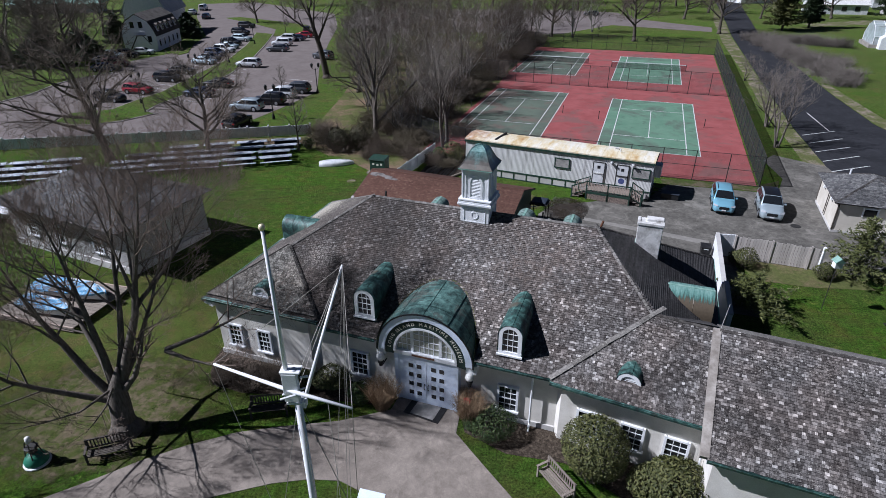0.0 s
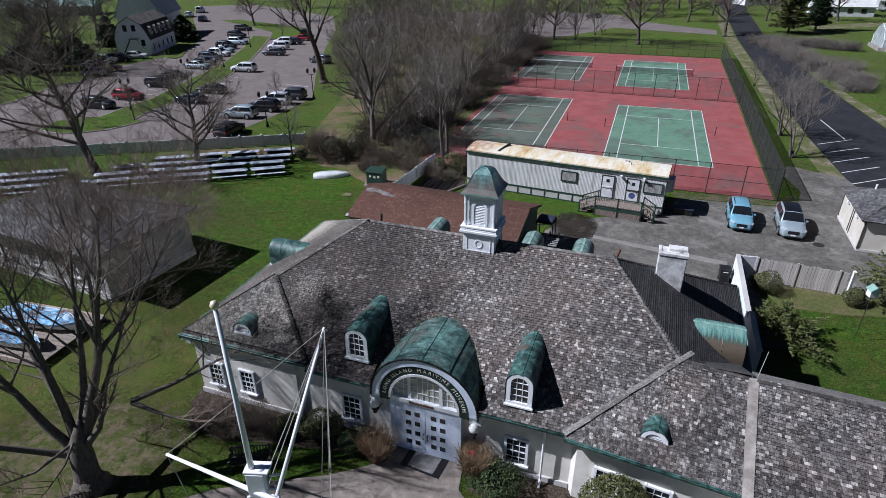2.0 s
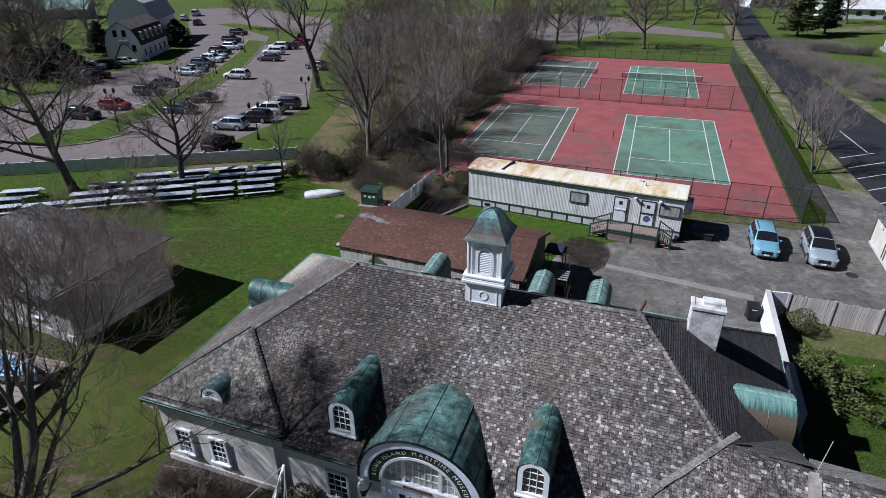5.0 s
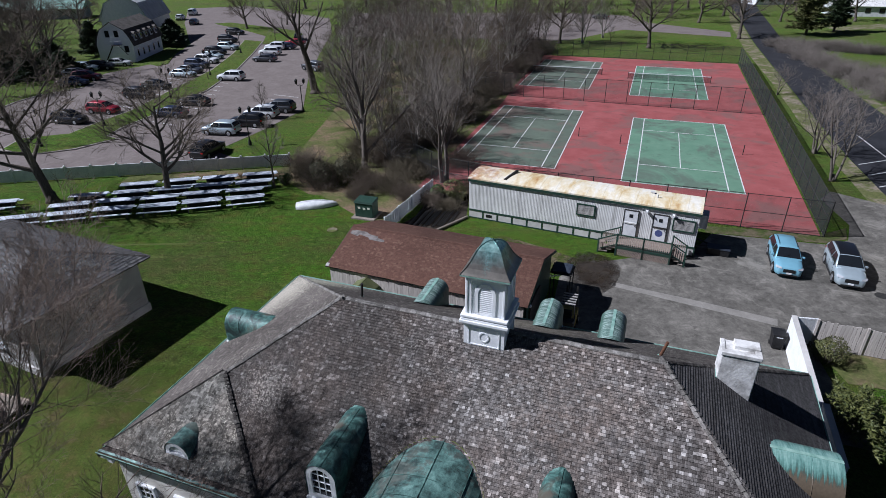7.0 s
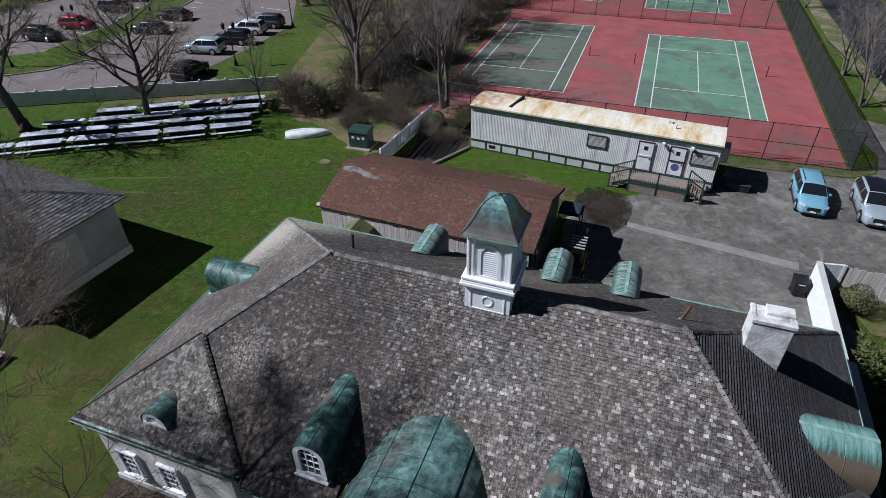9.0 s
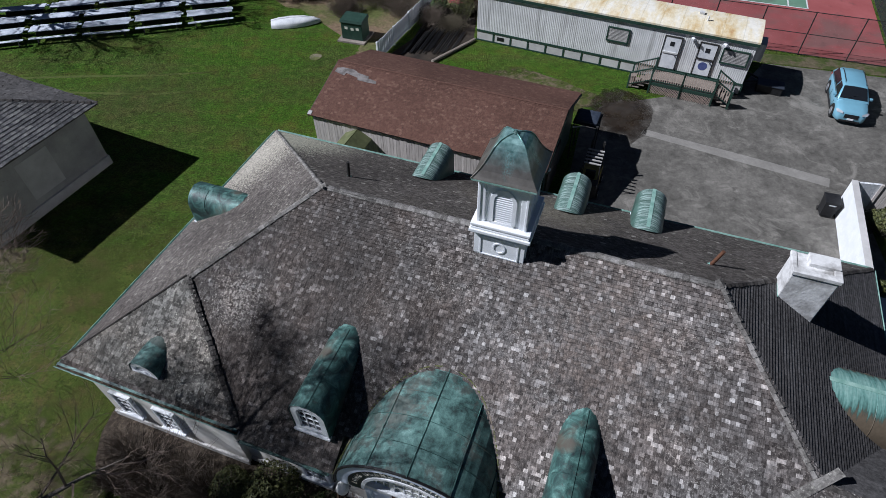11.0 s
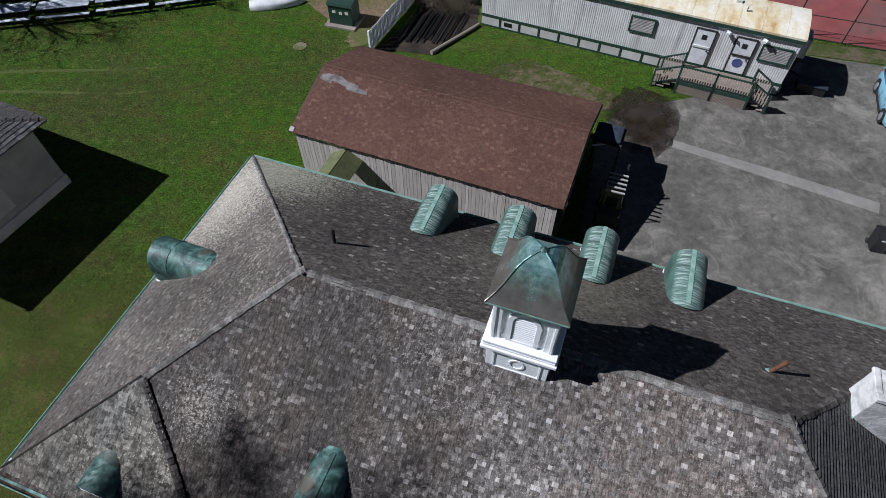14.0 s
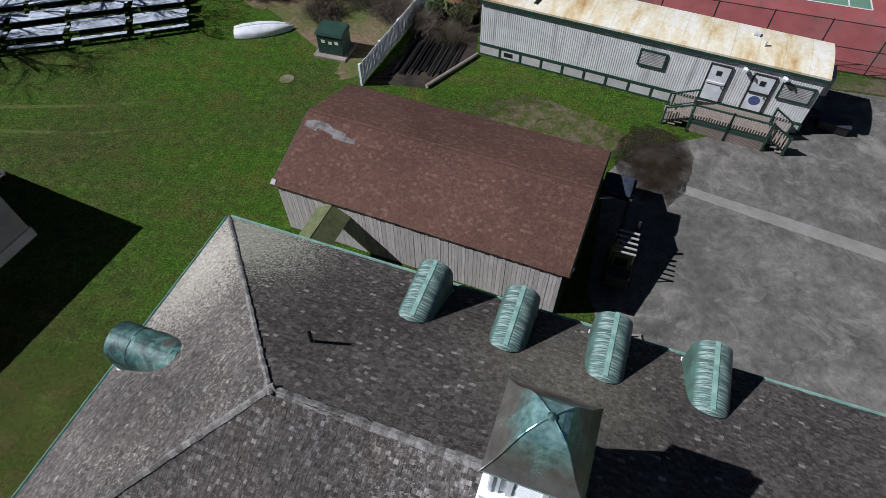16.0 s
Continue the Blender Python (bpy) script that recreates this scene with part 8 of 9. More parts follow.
car(pose(22.92, 50.4, 0.02, 0, 0, -107), "blue", "hatch", "pale blue crossover parked on the asphalt yard", fine=True)
car(pose(26.38, 49.2, 0.02, 0, 0, -108), "silver", "suv", "silver SUV with a dark roof parked on the yard", roof=PAINT["black"], fine=True)
LOT = [(-52.4, 84.9, -10, "black", "suv"), (-50.9, 90.0, -8, "red", "hatch"), (-50.4, 98.6, -8, "black", "suv"), (-50.9, 104.8, -8, "black", "sedan"), (-66.3, 107.0, 8, "navy", "sedan"), (-66.4, 111.0, 8, "maroon", "suv"), (-70.6, 114.6, 8, "grey", "sedan"), (-71.6, 119.0, 8, "silver", "suv"), (-69.6, 120.6, 8, "black", "suv"), (-68.2, 124.0, 8, "white", "sedan"),
       (-40.6, 88.3, 172, "navy", "sedan"), (-40.2, 94.6, 172, "black", "sedan"), (-30.4, 80.6, 174, "silver", "suv"), (-28.4, 84.2, 174, "black", "suv"), (-28.0, 88.2, 174, "white", "suv"), (-26.6, 91.2, 174, "grey", "suv"), (-41.2, 111.4, 174, "white", "suv"), (-50.8, 114.0, -12, "silver", "sedan"), (-51.2, 117.6, -12, "grey", "sedan"), (-52.0, 122.4, -12, "navy", "suv"), (-52.1, 127.2, -12, "white", "suv"), (-53.2, 132.0, -12, "silver", "sedan"), (-54.4, 136.8, -12, "black", "suv"), (-54.0, 142.6, -12, "silver", "suv"), (-58.4, 153.5, -12, "black", "suv"), (-61.4, 166.0, -12, "black", "suv"), (-41.2, 128.8, 174, "grey", "sedan"), (-42.6, 136.2, 174, "white", "suv"), (-43.6, 143.0, 174, "white", "suv"), (-41.6, 143.6, 174, "navy", "sedan"), (-41.0, 149.0, 174, "red", "sedan"), (-28.7, 72.8, 80, "black", "suv"), (-42.4, 157.0, 100, "black", "suv"), (-90.8, 198.0, 100, "white", "suv"), (-81.3, 186.4, 100, "navy", "suv"), (-92.8, 211.0, 100, "white", "van"), (-29.4, 120.4, 150, "grey", "suv"), (36.0, 197.0, 170, "grey", "sedan")]
for x, y, a, colour, kind in LOT:
    car(pose(x, y, 0.02, 0, 0, a), colour, kind, {"white": "white", "silver": "silver", "black": "black", "grey": "dark grey", "red": "bright red", "maroon": "dark maroon", "navy": "dark navy", "blue": "pale blue"}[colour] + {"suv": " SUV", "sedan": " sedan", "hatch": " hatchback", "van": " minibus"}[kind] + " standing in the parking lot")

# ---- lamp posts ----
def lamp_post(x, y, high=4.2):
    l = thing("street_lamp", "black cast-iron twin-lantern lamp post", "street lamp", pose(x, y, 0, 0, 0, 20), "lot lamps")
    part("base", Mesh().lathe([(0.2, 0), (0.2, 0.3), (0.12, 0.6), (0.08, 0.7)], 10), m_black, l)
    part("pole", Mesh().cyl((0, 0, 0.6), (0, 0, high - 0.5), 0.07, 0.05, 8), m_black, l)
    for s_ in (-1, 1):
        part("arm", Mesh().tube([(0, 0, high - 0.7), (s_ * 0.35, 0, high - 0.6), (s_ * 0.5, 0, high - 0.4)], [0.035] * 3, 6), m_black, l)
        part("lantern", Mesh().lathe([(0.06, -0.4), (0.15, -0.35), (0.2, 0.05), (0.22, 0.1), (0.08, 0.25), (0.02, 0.32)], 8, pose(s_ * 0.5, 0, high)), m_black, l)
    return l


lp = lamp_post(-46.9, 83.3)
for x, y in ((-45.5, 98.4), (-25.3, 76.3), (-23.2, 91.2), (-46.4, 115.0), (-49.5, 138.0), (-49.3, 74.7), (-70.1, 87.5)):
    copy_thing(lp, pose(x, y, 0.02, 0, 0, 20))

# ---- house with gambrel roof, far side of the lot ----
HS = pose(-66.9, 128.0, 0, 0, 0, 97) @ Matrix.Scale(0.86, 4)
far = thing("house", "white clapboard house with a dark gambrel roof", "house", HS)
hl_, hd_ = 17.0, 7.8
M = Matrix(((0, 0, 1, 0), (1, 0, 0, 0), (0, 1, 0, 0), (0, 0, 0, 1)))
gam = [(0, 0), (hd_, 0), (hd_ + 0.1, 3.8), (hd_ - 0.35, 5.4), (hd_ - 1.25, 7.0), (hd_ / 2, 8.6), (1.25, 7.0), (0.35, 5.4), (-0.1, 3.8)]
part("wall", Mesh().prism(gam, 0, hl_, pose(0, 0, 0) @ M), plain("pale_clapboard", (0.84, 0.87, 0.9), (0.9, 0.92, 0.93), 1, 0.7), far)
m_farroof = plain("grey_brown_far_roof", (0.11, 0.1, 0.088), (0.2, 0.185, 0.165), 0.7, 0.9)
m_darkroof = plain("dark_far_roof", (0.04, 0.037, 0.035), (0.085, 0.075, 0.065), 0.8, 0.9)
for mt, side in ((m_farroof, 1), (m_darkroof, 0)):
    edge_ = [(-0.5, 3.55), (0.2, 5.45), (1.15, 7.1)] if side == 0 else [(1.15, 7.1), (hd_ / 2, 8.8)]
    for mirror in (0, 1):
        for (ya, za), (yb, zb) in zip(edge_, edge_[1:]):
            qa, qb = ((ya, za), (yb, zb)) if not mirror else ((hd_ - yb, zb), (hd_ - ya, za))
            part("roof", Mesh().slab([(-0.3, qa[0], qa[1]), (hl_ + 0.3, qa[0], qa[1]), (hl_ + 0.3, qb[0], qb[1]), (-0.3, qb[0], qb[1])], 0.15), mt, far)
for i in range(5):
    x = 2.0 + i * 3.1
    d = part("dormer", Mesh().box(x - 0.55, x + 0.55, -0.25, 1.4, 4.5, 5.9), m_whitedirty, far)
    part("dormer_hood", Mesh().loft([[(x + 0.68 * math.cos(math.pi * j / 8), y, 5.85 + 0.6 * math.sin(math.pi * j / 8)) for j in range(9)] for y in (-0.35, 1.7)]), m_farroof, d)
    part("pane", Mesh().box(x - 0.36, x + 0.36, -0.29, -0.24, 4.75, 5.75), m_glass, d)
    win = part("window", Mesh().box(x - 0.45, x + 0.45, -0.1, 0.02, 1.0, 2.5), m_glass, far)
    part("window_frame", Mesh().box(x - 0.57, x - 0.45, -0.14, 0.02, 0.9, 2.6).box(x + 0.45, x + 0.57, -0.14, 0.02, 0.9, 2.6), m_white, win)
for y, z in ((2.6, 5.5), (4.6, 5.5), (1.0, 2.2)):
    part("window", Mesh().box(-0.08, 0.02, y, y + 0.9, z, z + 1.4), m_glass, far)
part("stair", Mesh().tube([(-0.9, 6.4, 0.1), (-0.9, 3.9, 3.9), (-0.9, 2.6, 3.9)], [0.15] * 3, 4), m_iron, far, "dark outside stair")
part("landing", Mesh().box(-1.4, 0, 2.2, 4.2, 3.8, 3.92), m_iron, far)
part("stair_rail", Mesh().tube([(-1.4, 4.2, 4.8), (-1.4, 2.2, 4.8), (-0.1, 2.2, 4.8)], [0.05] * 3, 4), m_white, far)
part("stair_prop", Mesh().tube([(-1.3, 2.4, 3.8), (-0.1, 1.4, 1.6)], [0.07, 0.07], 4), m_iron, far)
back = thing("house", "large white house with a pale grey gambrel roof", "house", pose(-74.5, 149.5, 0, 0, 0, 101) @ Matrix.Scale(1.12, 4))
part("wall", Mesh().prism([(0, 0), (9, 0), (9, 5.0), (7.6, 8.0), (4.5, 9.6), (1.4, 8.0), (0, 5.0)], 0, 15, M), m_white, back)
m_paleroof = plain("pale_grey_roof", (0.42, 0.44, 0.46), (0.58, 0.6, 0.62), 0.6, 0.8)
for (ya, za), (yb, zb) in (((-0.4, 4.8), (1.3, 8.1)), ((1.3, 8.1), (4.5, 9.8)), ((4.5, 9.8), (7.7, 8.1)), ((7.7, 8.1), (9.4, 4.8))):
    part("roof", Mesh().slab([(-0.3, ya, za), (15.3, ya, za), (15.3, yb, zb), (-0.3, yb, zb)], 0.15), m_paleroof, back)
for i in range(4):
    part("window", Mesh().box(1.5 + i * 3.4, 2.5 + i * 3.4, -0.06, 0.02, 1.2, 2.9), m_glass, back)
hall = thing("pavilion", "low pavilion with a pale green metal roof", "building", pose(-150, 196, 0, 0, 0, 14))
part("wall", Mesh().box(0, 26, 0, 9, 0, 3), m_stuccogrey, hall)
part("roof", Mesh().prism([(-1, 3), (10, 3), (4.5, 5.5)], -1, 27, M), m_patina, hall)
# houses to the right, far
for x, y, a, w, c_ in ((104, 203, -12, 16, m_whitedirty), (124, 196, -14, 20, m_stuccogrey), (134, 222, -15, 24, m_whitedirty), (96, 236, 10, 14, m_white), (164, 204, -12, 22, m_whitedirty)):
    h = thing("house", "low pale house with a light grey gable roof", "house", pose(x, y, 0, 0, 0, a), "far houses")
    part("wall", Mesh().prism([(0, 0), (9, 0), (9, 3.0), (4.5, 5.2), (0, 3.0)], 0, w, M), c_, h)
    for (ya, za), (yb, zb) in (((-0.5, 2.8), (4.5, 5.3)), ((4.5, 5.3), (9.5, 2.8))):
        part("roof", Mesh().slab([(-0.4, ya, za), (w + 0.4, ya, za), (w + 0.4, yb, zb), (-0.4, yb, zb)], 0.15), m_metalsiding, h)
    for i in range(4):
        part("window", Mesh().box(1.5 + i * w / 4.4, 2.9 + i * w / 4.4, -0.06, 0.02, 1.0, 2.3), m_glass, h)
green = thing("greenhouse", "white-framed glass greenhouse with a pitched roof", "greenhouse", pose(84.5, 137.0, 0, 0, 0, -17))
m_pale = clear_mesh("greenhouse_glass", (0.4, 0.46, 0.48), 0.45)
part("glazing", Mesh().prism([(0, 0), (8, 0), (8, 2.4), (6.2, 4.2), (4, 5.0), (1.8, 4.2), (0, 2.4)], 0.5, 16, M), m_pale, green, "pale cloudy glass")
part("base_wall", Mesh().box(-0.1, 16.1, -0.1, 8.1, 0, 0.7), m_kerb, green)
for i in range(9):
    x = 0.5 + 15.5 * i / 8
    part("rib", Mesh().tube([(x, -0.03, 0.6), (x, -0.03, 2.4), (x, 1.8, 4.26), (x, 4, 5.06), (x, 6.2, 4.26), (x, 8.03, 2.4), (x, 8.03, 0.6)], [0.06] * 7, 4), m_white, green)
for y, z in ((-0.03, 2.4), (1.8, 4.26), (4, 5.06), (6.2, 4.26), (8.03, 2.4)):
    part("purlin", Mesh().tube([(0.4, y, z), (16.1, y, z)], [0.06, 0.06], 4), m_white, green)
part("porch", Mesh().prism([(-1.6, 0), (1.6, 0), (1.6, 2.2), (0, 3.4), (-1.6, 2.2)], 0, 2.0, pose(3, 0, 0, 90, 0, 0)), m_white, green)


# ---- trees ----
def bare_tree(seed, high, r0, spread=1.0, forks=(6, 5, 5, 4), fork_at=0.25, lean=0.0, droop=0.0, trunks=1, twig_r=0.012, len0=None, low=0.0, lift=0.07, bare=0.22, extra=(), limbs=()):
    """A leafless tree: wood holds trunk and limbs, fine holds the twigs."""
    rnd = random.Random(seed)
    wood, fine = Mesh(), Mesh()

    def grow(p, d, ln, r, level):
        seg = 5 if level < 2 else 3 if level < 5 else 2
        pts, rad = [p], [r]
        for i in range(seg):
            d = (d + Vector((rnd.uniform(-1, 1), rnd.uniform(-1, 1), rnd.uniform(-1, 1))) * (0.13 if level < 2 else 0.2) + Vector((0, 0, lift if level else 0.0)) - Vector((0, 0, droop * level * 0.05))).normalized()
            p = p + d * (ln / seg)
            pts.append(p)
            rad.append(max(r * (1 - (0.93 if limbs and level < 3 else 0.72) * (i + 1) / seg), twig_r * 0.5))
        big = level < 2
        (wood if level < 3 else fine).tube(pts, rad, 8 if level == 0 else 6 if level == 1 else 4 if level == 2 else 3, caps=False)
        if level >= len(forks):
            return
        k = forks[level]
        for i in range(k):
            lo = fork_at if level == 0 else bare
            t = lo + (1 - lo) * (i + rnd.random() * 0.8) / k
            j = min(int(t * seg), seg - 1)
            q = pts[j].lerp(pts[j + 1], t * seg - j)
            ax = (pts[j + 1] - pts[j]).normalized()
            side = ax.orthogonal().normalized()
            side.rotate(Matrix.Rotation(rnd.uniform(0, 6.283) if level else i * 2.4 + rnd.uniform(-0.4, 0.4), 3, ax))
            open_ = rnd.uniform(0.55, 0.95) * spread + low * (1 - t) ** 2 if level == 0 else rnd.uniform(0.5, 0.95)
            nd = (ax * math.cos(open_) + side * math.sin(open_)).normalized()
            shrink = (1.0 - 0.45 * t) if level == 0 else (1.0 - 0.35 * t)
            rr = rad[j] * (rnd.uniform(0.5, 0.66) if level == 0 else rnd.uniform(0.36, 0.52))
            grow(q, nd, (len0 if (level == 0 and len0) else ln * rnd.uniform(0.5, 0.68)) * shrink, max(rr, twig_r), level + 1)

    for p, d, ln, r in limbs:
        grow(Vector(p), Vector(d).normalized(), ln, r, 1)
    for p, d, ln, r in extra:
        grow(Vector(p), Vector(d).normalized(), ln, r, 2)
    for i in range(trunks):
        a = 2 * math.pi * i / trunks + seed
        off = Vector((math.cos(a), math.sin(a), 0)) * (0.0 if trunks == 1 else r0 * 1.3)
        dd = Vector((math.cos(a) * (0.0 if trunks == 1 else 0.16) + lean, math.sin(a) * (0.0 if trunks == 1 else 0.16), 1)).normalized()
        grow(off + Vector((0, 0, -0.1)), dd, high * rnd.uniform(0.85, 1.0), r0, 0)
    if limbs:
        wood.tube([(0, 0, -0.1), (0.02, 0.02, 0.9), (0.06, 0.06, 1.7), (0.14, 0.12, 2.5), (0.34, 0.26, 3.6)], [r0 * 1.05, r0 * 0.86, r0 * 0.82, r0 * 0.66, r0 * 0.1], 12)
    wood.lathe([(r0 * 1.55 * (1.5 if trunks > 1 else 1), -0.05), (r0 * 1.15 * (1.5 if trunks > 1 else 1), 0.25), (r0 * 0.9, 0.7)], 10)
    return wood, fine


def plant_tree(seed, at, label, wood_mat=None, twig_mat=None, group="", **kw):
    w, f = bare_tree(seed, **kw)
    t = thing("tree", label, "tree", at, group)
    part("trunk", w, wood_mat or m_bark, t, smooth=True)
    tagged(part("crown", f, twig_mat or m_twig, t, "bare fine twigs"), kind="stuff")
    return t


BIG_LIMBS = (((0.2, 0.18, 2.2), (0.34, 0.22, 1), 10.2, 0.26), ((1.4, 1.1, 6.3), (0.66, 0.62, 0.5), 7.0, 0.12), ((0.15, 0.2, 2.4), (0.04, 0.36, 1), 9.0, 0.2), ((0.0, 0.15, 2.2), (-0.3, 0.22, 1), 8.8, 0.2),
             ((0.0, 0.05, 1.9), (-0.75, 0.05, 0.8), 8.6, 0.22), ((0.0, 0.0, 1.8), (-1.2, -0.3, 0.5), 7.2, 0.17), ((0.1, 0.2, 2.2), (0.35, 0.8, 1.0), 7.8, 0.17), ((0.0, 0.15, 2.2), (-0.75, 0.7, 0.9), 8.2, 0.18))
BIG_BOUGHS = (((0.3, 0.1, 2.2), (2.7, 0.1, 2.2), 4.2, 0.2), ((2.9, 0.2, 4.75), (2.3, 1.0, -0.3), 5.0, 0.12), ((2.9, 0.2, 4.7), (2.0, -0.8, -0.9), 3.4, 0.11), ((0.0, -0.15, 2.6), (-0.45, -1, -0.1), 4.6, 0.07), ((0.1, -0.15, 2.7), (0.35, -1, 0.0), 4.4, 0.06))
big = plant_tree(5, pose(-15.04, 21.9, 0), "big spreading leafless tree with a thick grey-brown trunk", wood_mat=m_barkmid, twig_mat=m_twigbud, high=4.4, r0=0.58, trunks=0, forks=(0, 11, 8, 8, 5), twig_r=0.0052, lift=0.15, bare=0.38, extra=BIG_BOUGHS, limbs=BIG_LIMBS)
# Unseen tree left of the view, added only for its shadows.
plant_tree(41, pose(-28.5, 15.0, 0, 0, 0, 0), "tall leafless tree added out of view for limb shadows", twig_mat=m_twiggrey, high=12.5, r0=0.45, spread=0.9, forks=(9, 6, 4, 3), fork_at=0.4, len0=7.0, twig_r=0.012)
tall = plant_tree(11, pose(-27.6, 61.2, 0, 0, 0, 0), "bare tree with upward branches beside the tables", high=9.0, r0=0.32, spread=1.45, forks=(14, 7, 6, 4), fork_at=0.24, len0=7.0, twig_r=0.016, group="bare trees")
copy_thing(tall, pose(-37.6, 59.4, 0, 0, 0, 130) @ Matrix.Scale(1.35, 4))
slim = plant_tree(14, pose(-18.4, 63.6, 0), "slim young bare tree by a fence", high=6.5, r0=0.12, forks=(9, 5, 5, 3), fork_at=0.35, len0=2.6, twig_mat=m_twiggrey, group="bare trees")
vase = plant_tree(21, pose(-10.7, 69.4, 0), "tall vase-shaped bare tree with grey limbs", wood_mat=m_barkmid, twig_mat=m_twiggrey, high=11.5, r0=0.34, spread=0.66, forks=(11, 6, 5, 4), fork_at=0.12, len0=8.6, twig_r=0.013, group="bare trees")
clump = plant_tree(26, pose(-2.2, 65.6, 0), "tall bare grey trunks forking high above scrub", wood_mat=m_barkmid, twig_mat=m_twiggrey, high=9.0, r0=0.23, spread=0.62, forks=(9, 6, 5, 3), fork_at=0.3, len0=6.6, trunks=2, twig_r=0.012, lift=0.12, group="bare trees")
wood1 = plant_tree(23, COURT @ pose(-34.0, 6.0, 0), "slender bare woodland tree in dense scrub", wood_mat=m_barkmid, twig_mat=m_twigolive, high=9.5, r0=0.13, spread=0.9, forks=(12, 6, 6, 4), fork_at=0.15, len0=5.0, twig_r=0.011, group="woodland trees")
wood2 = plant_tree(24, COURT @ pose(-35.5, 14.0, 0), "slender bare woodland tree in dense scrub", wood_mat=m_barkpale, twig_mat=m_twigdark, high=8.5, r0=0.11, spread=1.0, forks=(9, 6, 5, 4), fork_at=0.12, len0=4.6, trunks=3, twig_r=0.011, group="woodland trees")
crab = plant_tree(33, pose(34.9, 67.2, 0, 0, 0, 0), "bare many-stemmed tree with grey ascending limbs", wood_mat=m_barkmid, twig_mat=m_twiggrey, high=7.6, r0=0.13, spread=1.0, forks=(7, 5, 4, 3), fork_at=0.24, len0=4.8, trunks=3, twig_r=0.011, lift=0.1, group="bare trees")
copy_thing(crab, pose(37.3, 75.4, 0, 0, 0, 150) @ Matrix.Scale(0.92, 4))
copy_thing(crab, pose(45.3, 102.7, 0, 0, 0, 250) @ Matrix.Scale(0.5, 4))
rnd = random.Random(77)
plant_tree(47, pose(-24.4, 102.5, 0), "tall dark bare tree forking high beside the drive", twig_mat=m_twiggrey, high=13.0, r0=0.62, spread=0.85, forks=(7, 6, 5, 4), fork_at=0.5, len0=10.5, twig_r=0.016, lean=-0.1, group="bare trees")
for x, y, s in ((-17.0, 92.0, 0.95), (-14.0, 84.0, 0.8)):
    copy_thing(tall, pose(x, y, 0, 0, 0, rnd.uniform(0, 360)) @ Matrix.Scale(s, 4))
for x, y, s in ((-21.1, 122.0, 1.15), (-16.8, 122.1, 1.2), (-12.0, 117, 1.2), (-8.3, 122.3, 1.3), (-20.3, 109.0, 1.0), (-14.5, 110.0, 1.1), (-18.6, 131.0, 1.3), (-11.0, 130.0, 1.35), (-3.0, 128.0, 1.3), (-24.0, 133.0, 1.2), (-16.0, 99.0, 0.9), (-10.5, 103.0, 1.05)):
    copy_thing(wood2 if rnd.random() < 0.6 else wood1, pose(x, y, 0, 0, 0, rnd.uniform(0, 360)) @ Matrix.Scale(s, 4))
for k_ in range(30):
    at_ = COURT @ pose(-33.2 - 7.5 * rnd.random() ** 1.5, -3 + 3.0 * k_ + rnd.uniform(-1, 1), 0, 0, 0, rnd.uniform(0, 360))
    copy_thing(wood1 if rnd.random() < 0.5 else wood2, at_ @ Matrix.Scale(rnd.uniform(0.75, 1.1) * (0.8 if k_ < 6 else 1.0), 4))
for x, y, s in ((24, 152, 1.2), (-20, 160, 1.3), (0, 158, 1.3), (10, 164, 1.3), (-8, 168, 1.2), (16, 172, 1.3), (30, 160, 1.1), (-14, 150, 1.2)):
    copy_thing(wood1 if rnd.random() < 0.6 else wood2, pose(x, y, 0, 0, 0, rnd.uniform(0, 360)) @ Matrix.Scale(s * rnd.uniform(0.9, 1.05), 4))
for x, y, s in ((18.9, 151.8, 1.1), (37.0, 145.0, 1.3), (60.7, 158.0, 1.35), (46.4, 201, 1.2), (59.1, 207, 1.25), (61.3, 188, 1.2), (34, 212, 1.2), (52, 222, 1.3), (70, 226, 1.2), (84, 190, 1.1), (20, 222, 1.3), (6, 226, 1.2), (-8, 190, 1.2), (-20, 176, 1.1), (-22, 205, 1.2), (74, 205, 1.2), (95, 205, 1.2), (104, 190, 1.1), (26, 240, 1.3), (44, 240, 1.3), (60, 245, 1.3), (80, 245, 1.3), (100, 240, 1.3), (-40, 235, 1.3), (-60, 228, 1.3), (120, 225, 1.3), (135, 215, 1.2), (-30, 222, 1.2), (14, 205, 1.1)):
    copy_thing(tall, pose(x, y, 0, 0, 0, rnd.uniform(0, 360)) @ Matrix.Scale(s * rnd.uniform(0.9, 1.1), 4))
for x, y, s in ((-73.8, 98.8, 0.75), (-84, 108, 1.3), (-75, 111, 1.25), (-96, 112, 1.3), (-88, 122, 1.3), (-104, 124, 1.3), (-78, 120, 1.2), (-98, 138, 1.3), (-110, 153, 1.5), (-92, 150, 1.3), (-112, 106, 1.2), (-120, 140, 1.3), (-62, 176, 1.0), (-54, 186, 0.8)):
    copy_thing(tall if rnd.random() < 0.6 else vase, pose(x, y, 0, 0, 0, rnd.uniform(0, 360)) @ Matrix.Scale(s * rnd.uniform(0.9, 1.1), 4))
for x, y, s in ((-46.2, 95.0, 0.62), (-43.8, 78.5, 0.7), (-46.5, 152, 0.8), (-27.5, 87.5, 0.7), (30, 151, 0.55), (-45.5, 112.0, 0.55)):
    copy_thing(slim, pose(x, y, 0.1, 0, 0, rnd.uniform(0, 360)) @ Matrix.Scale(s, 4))


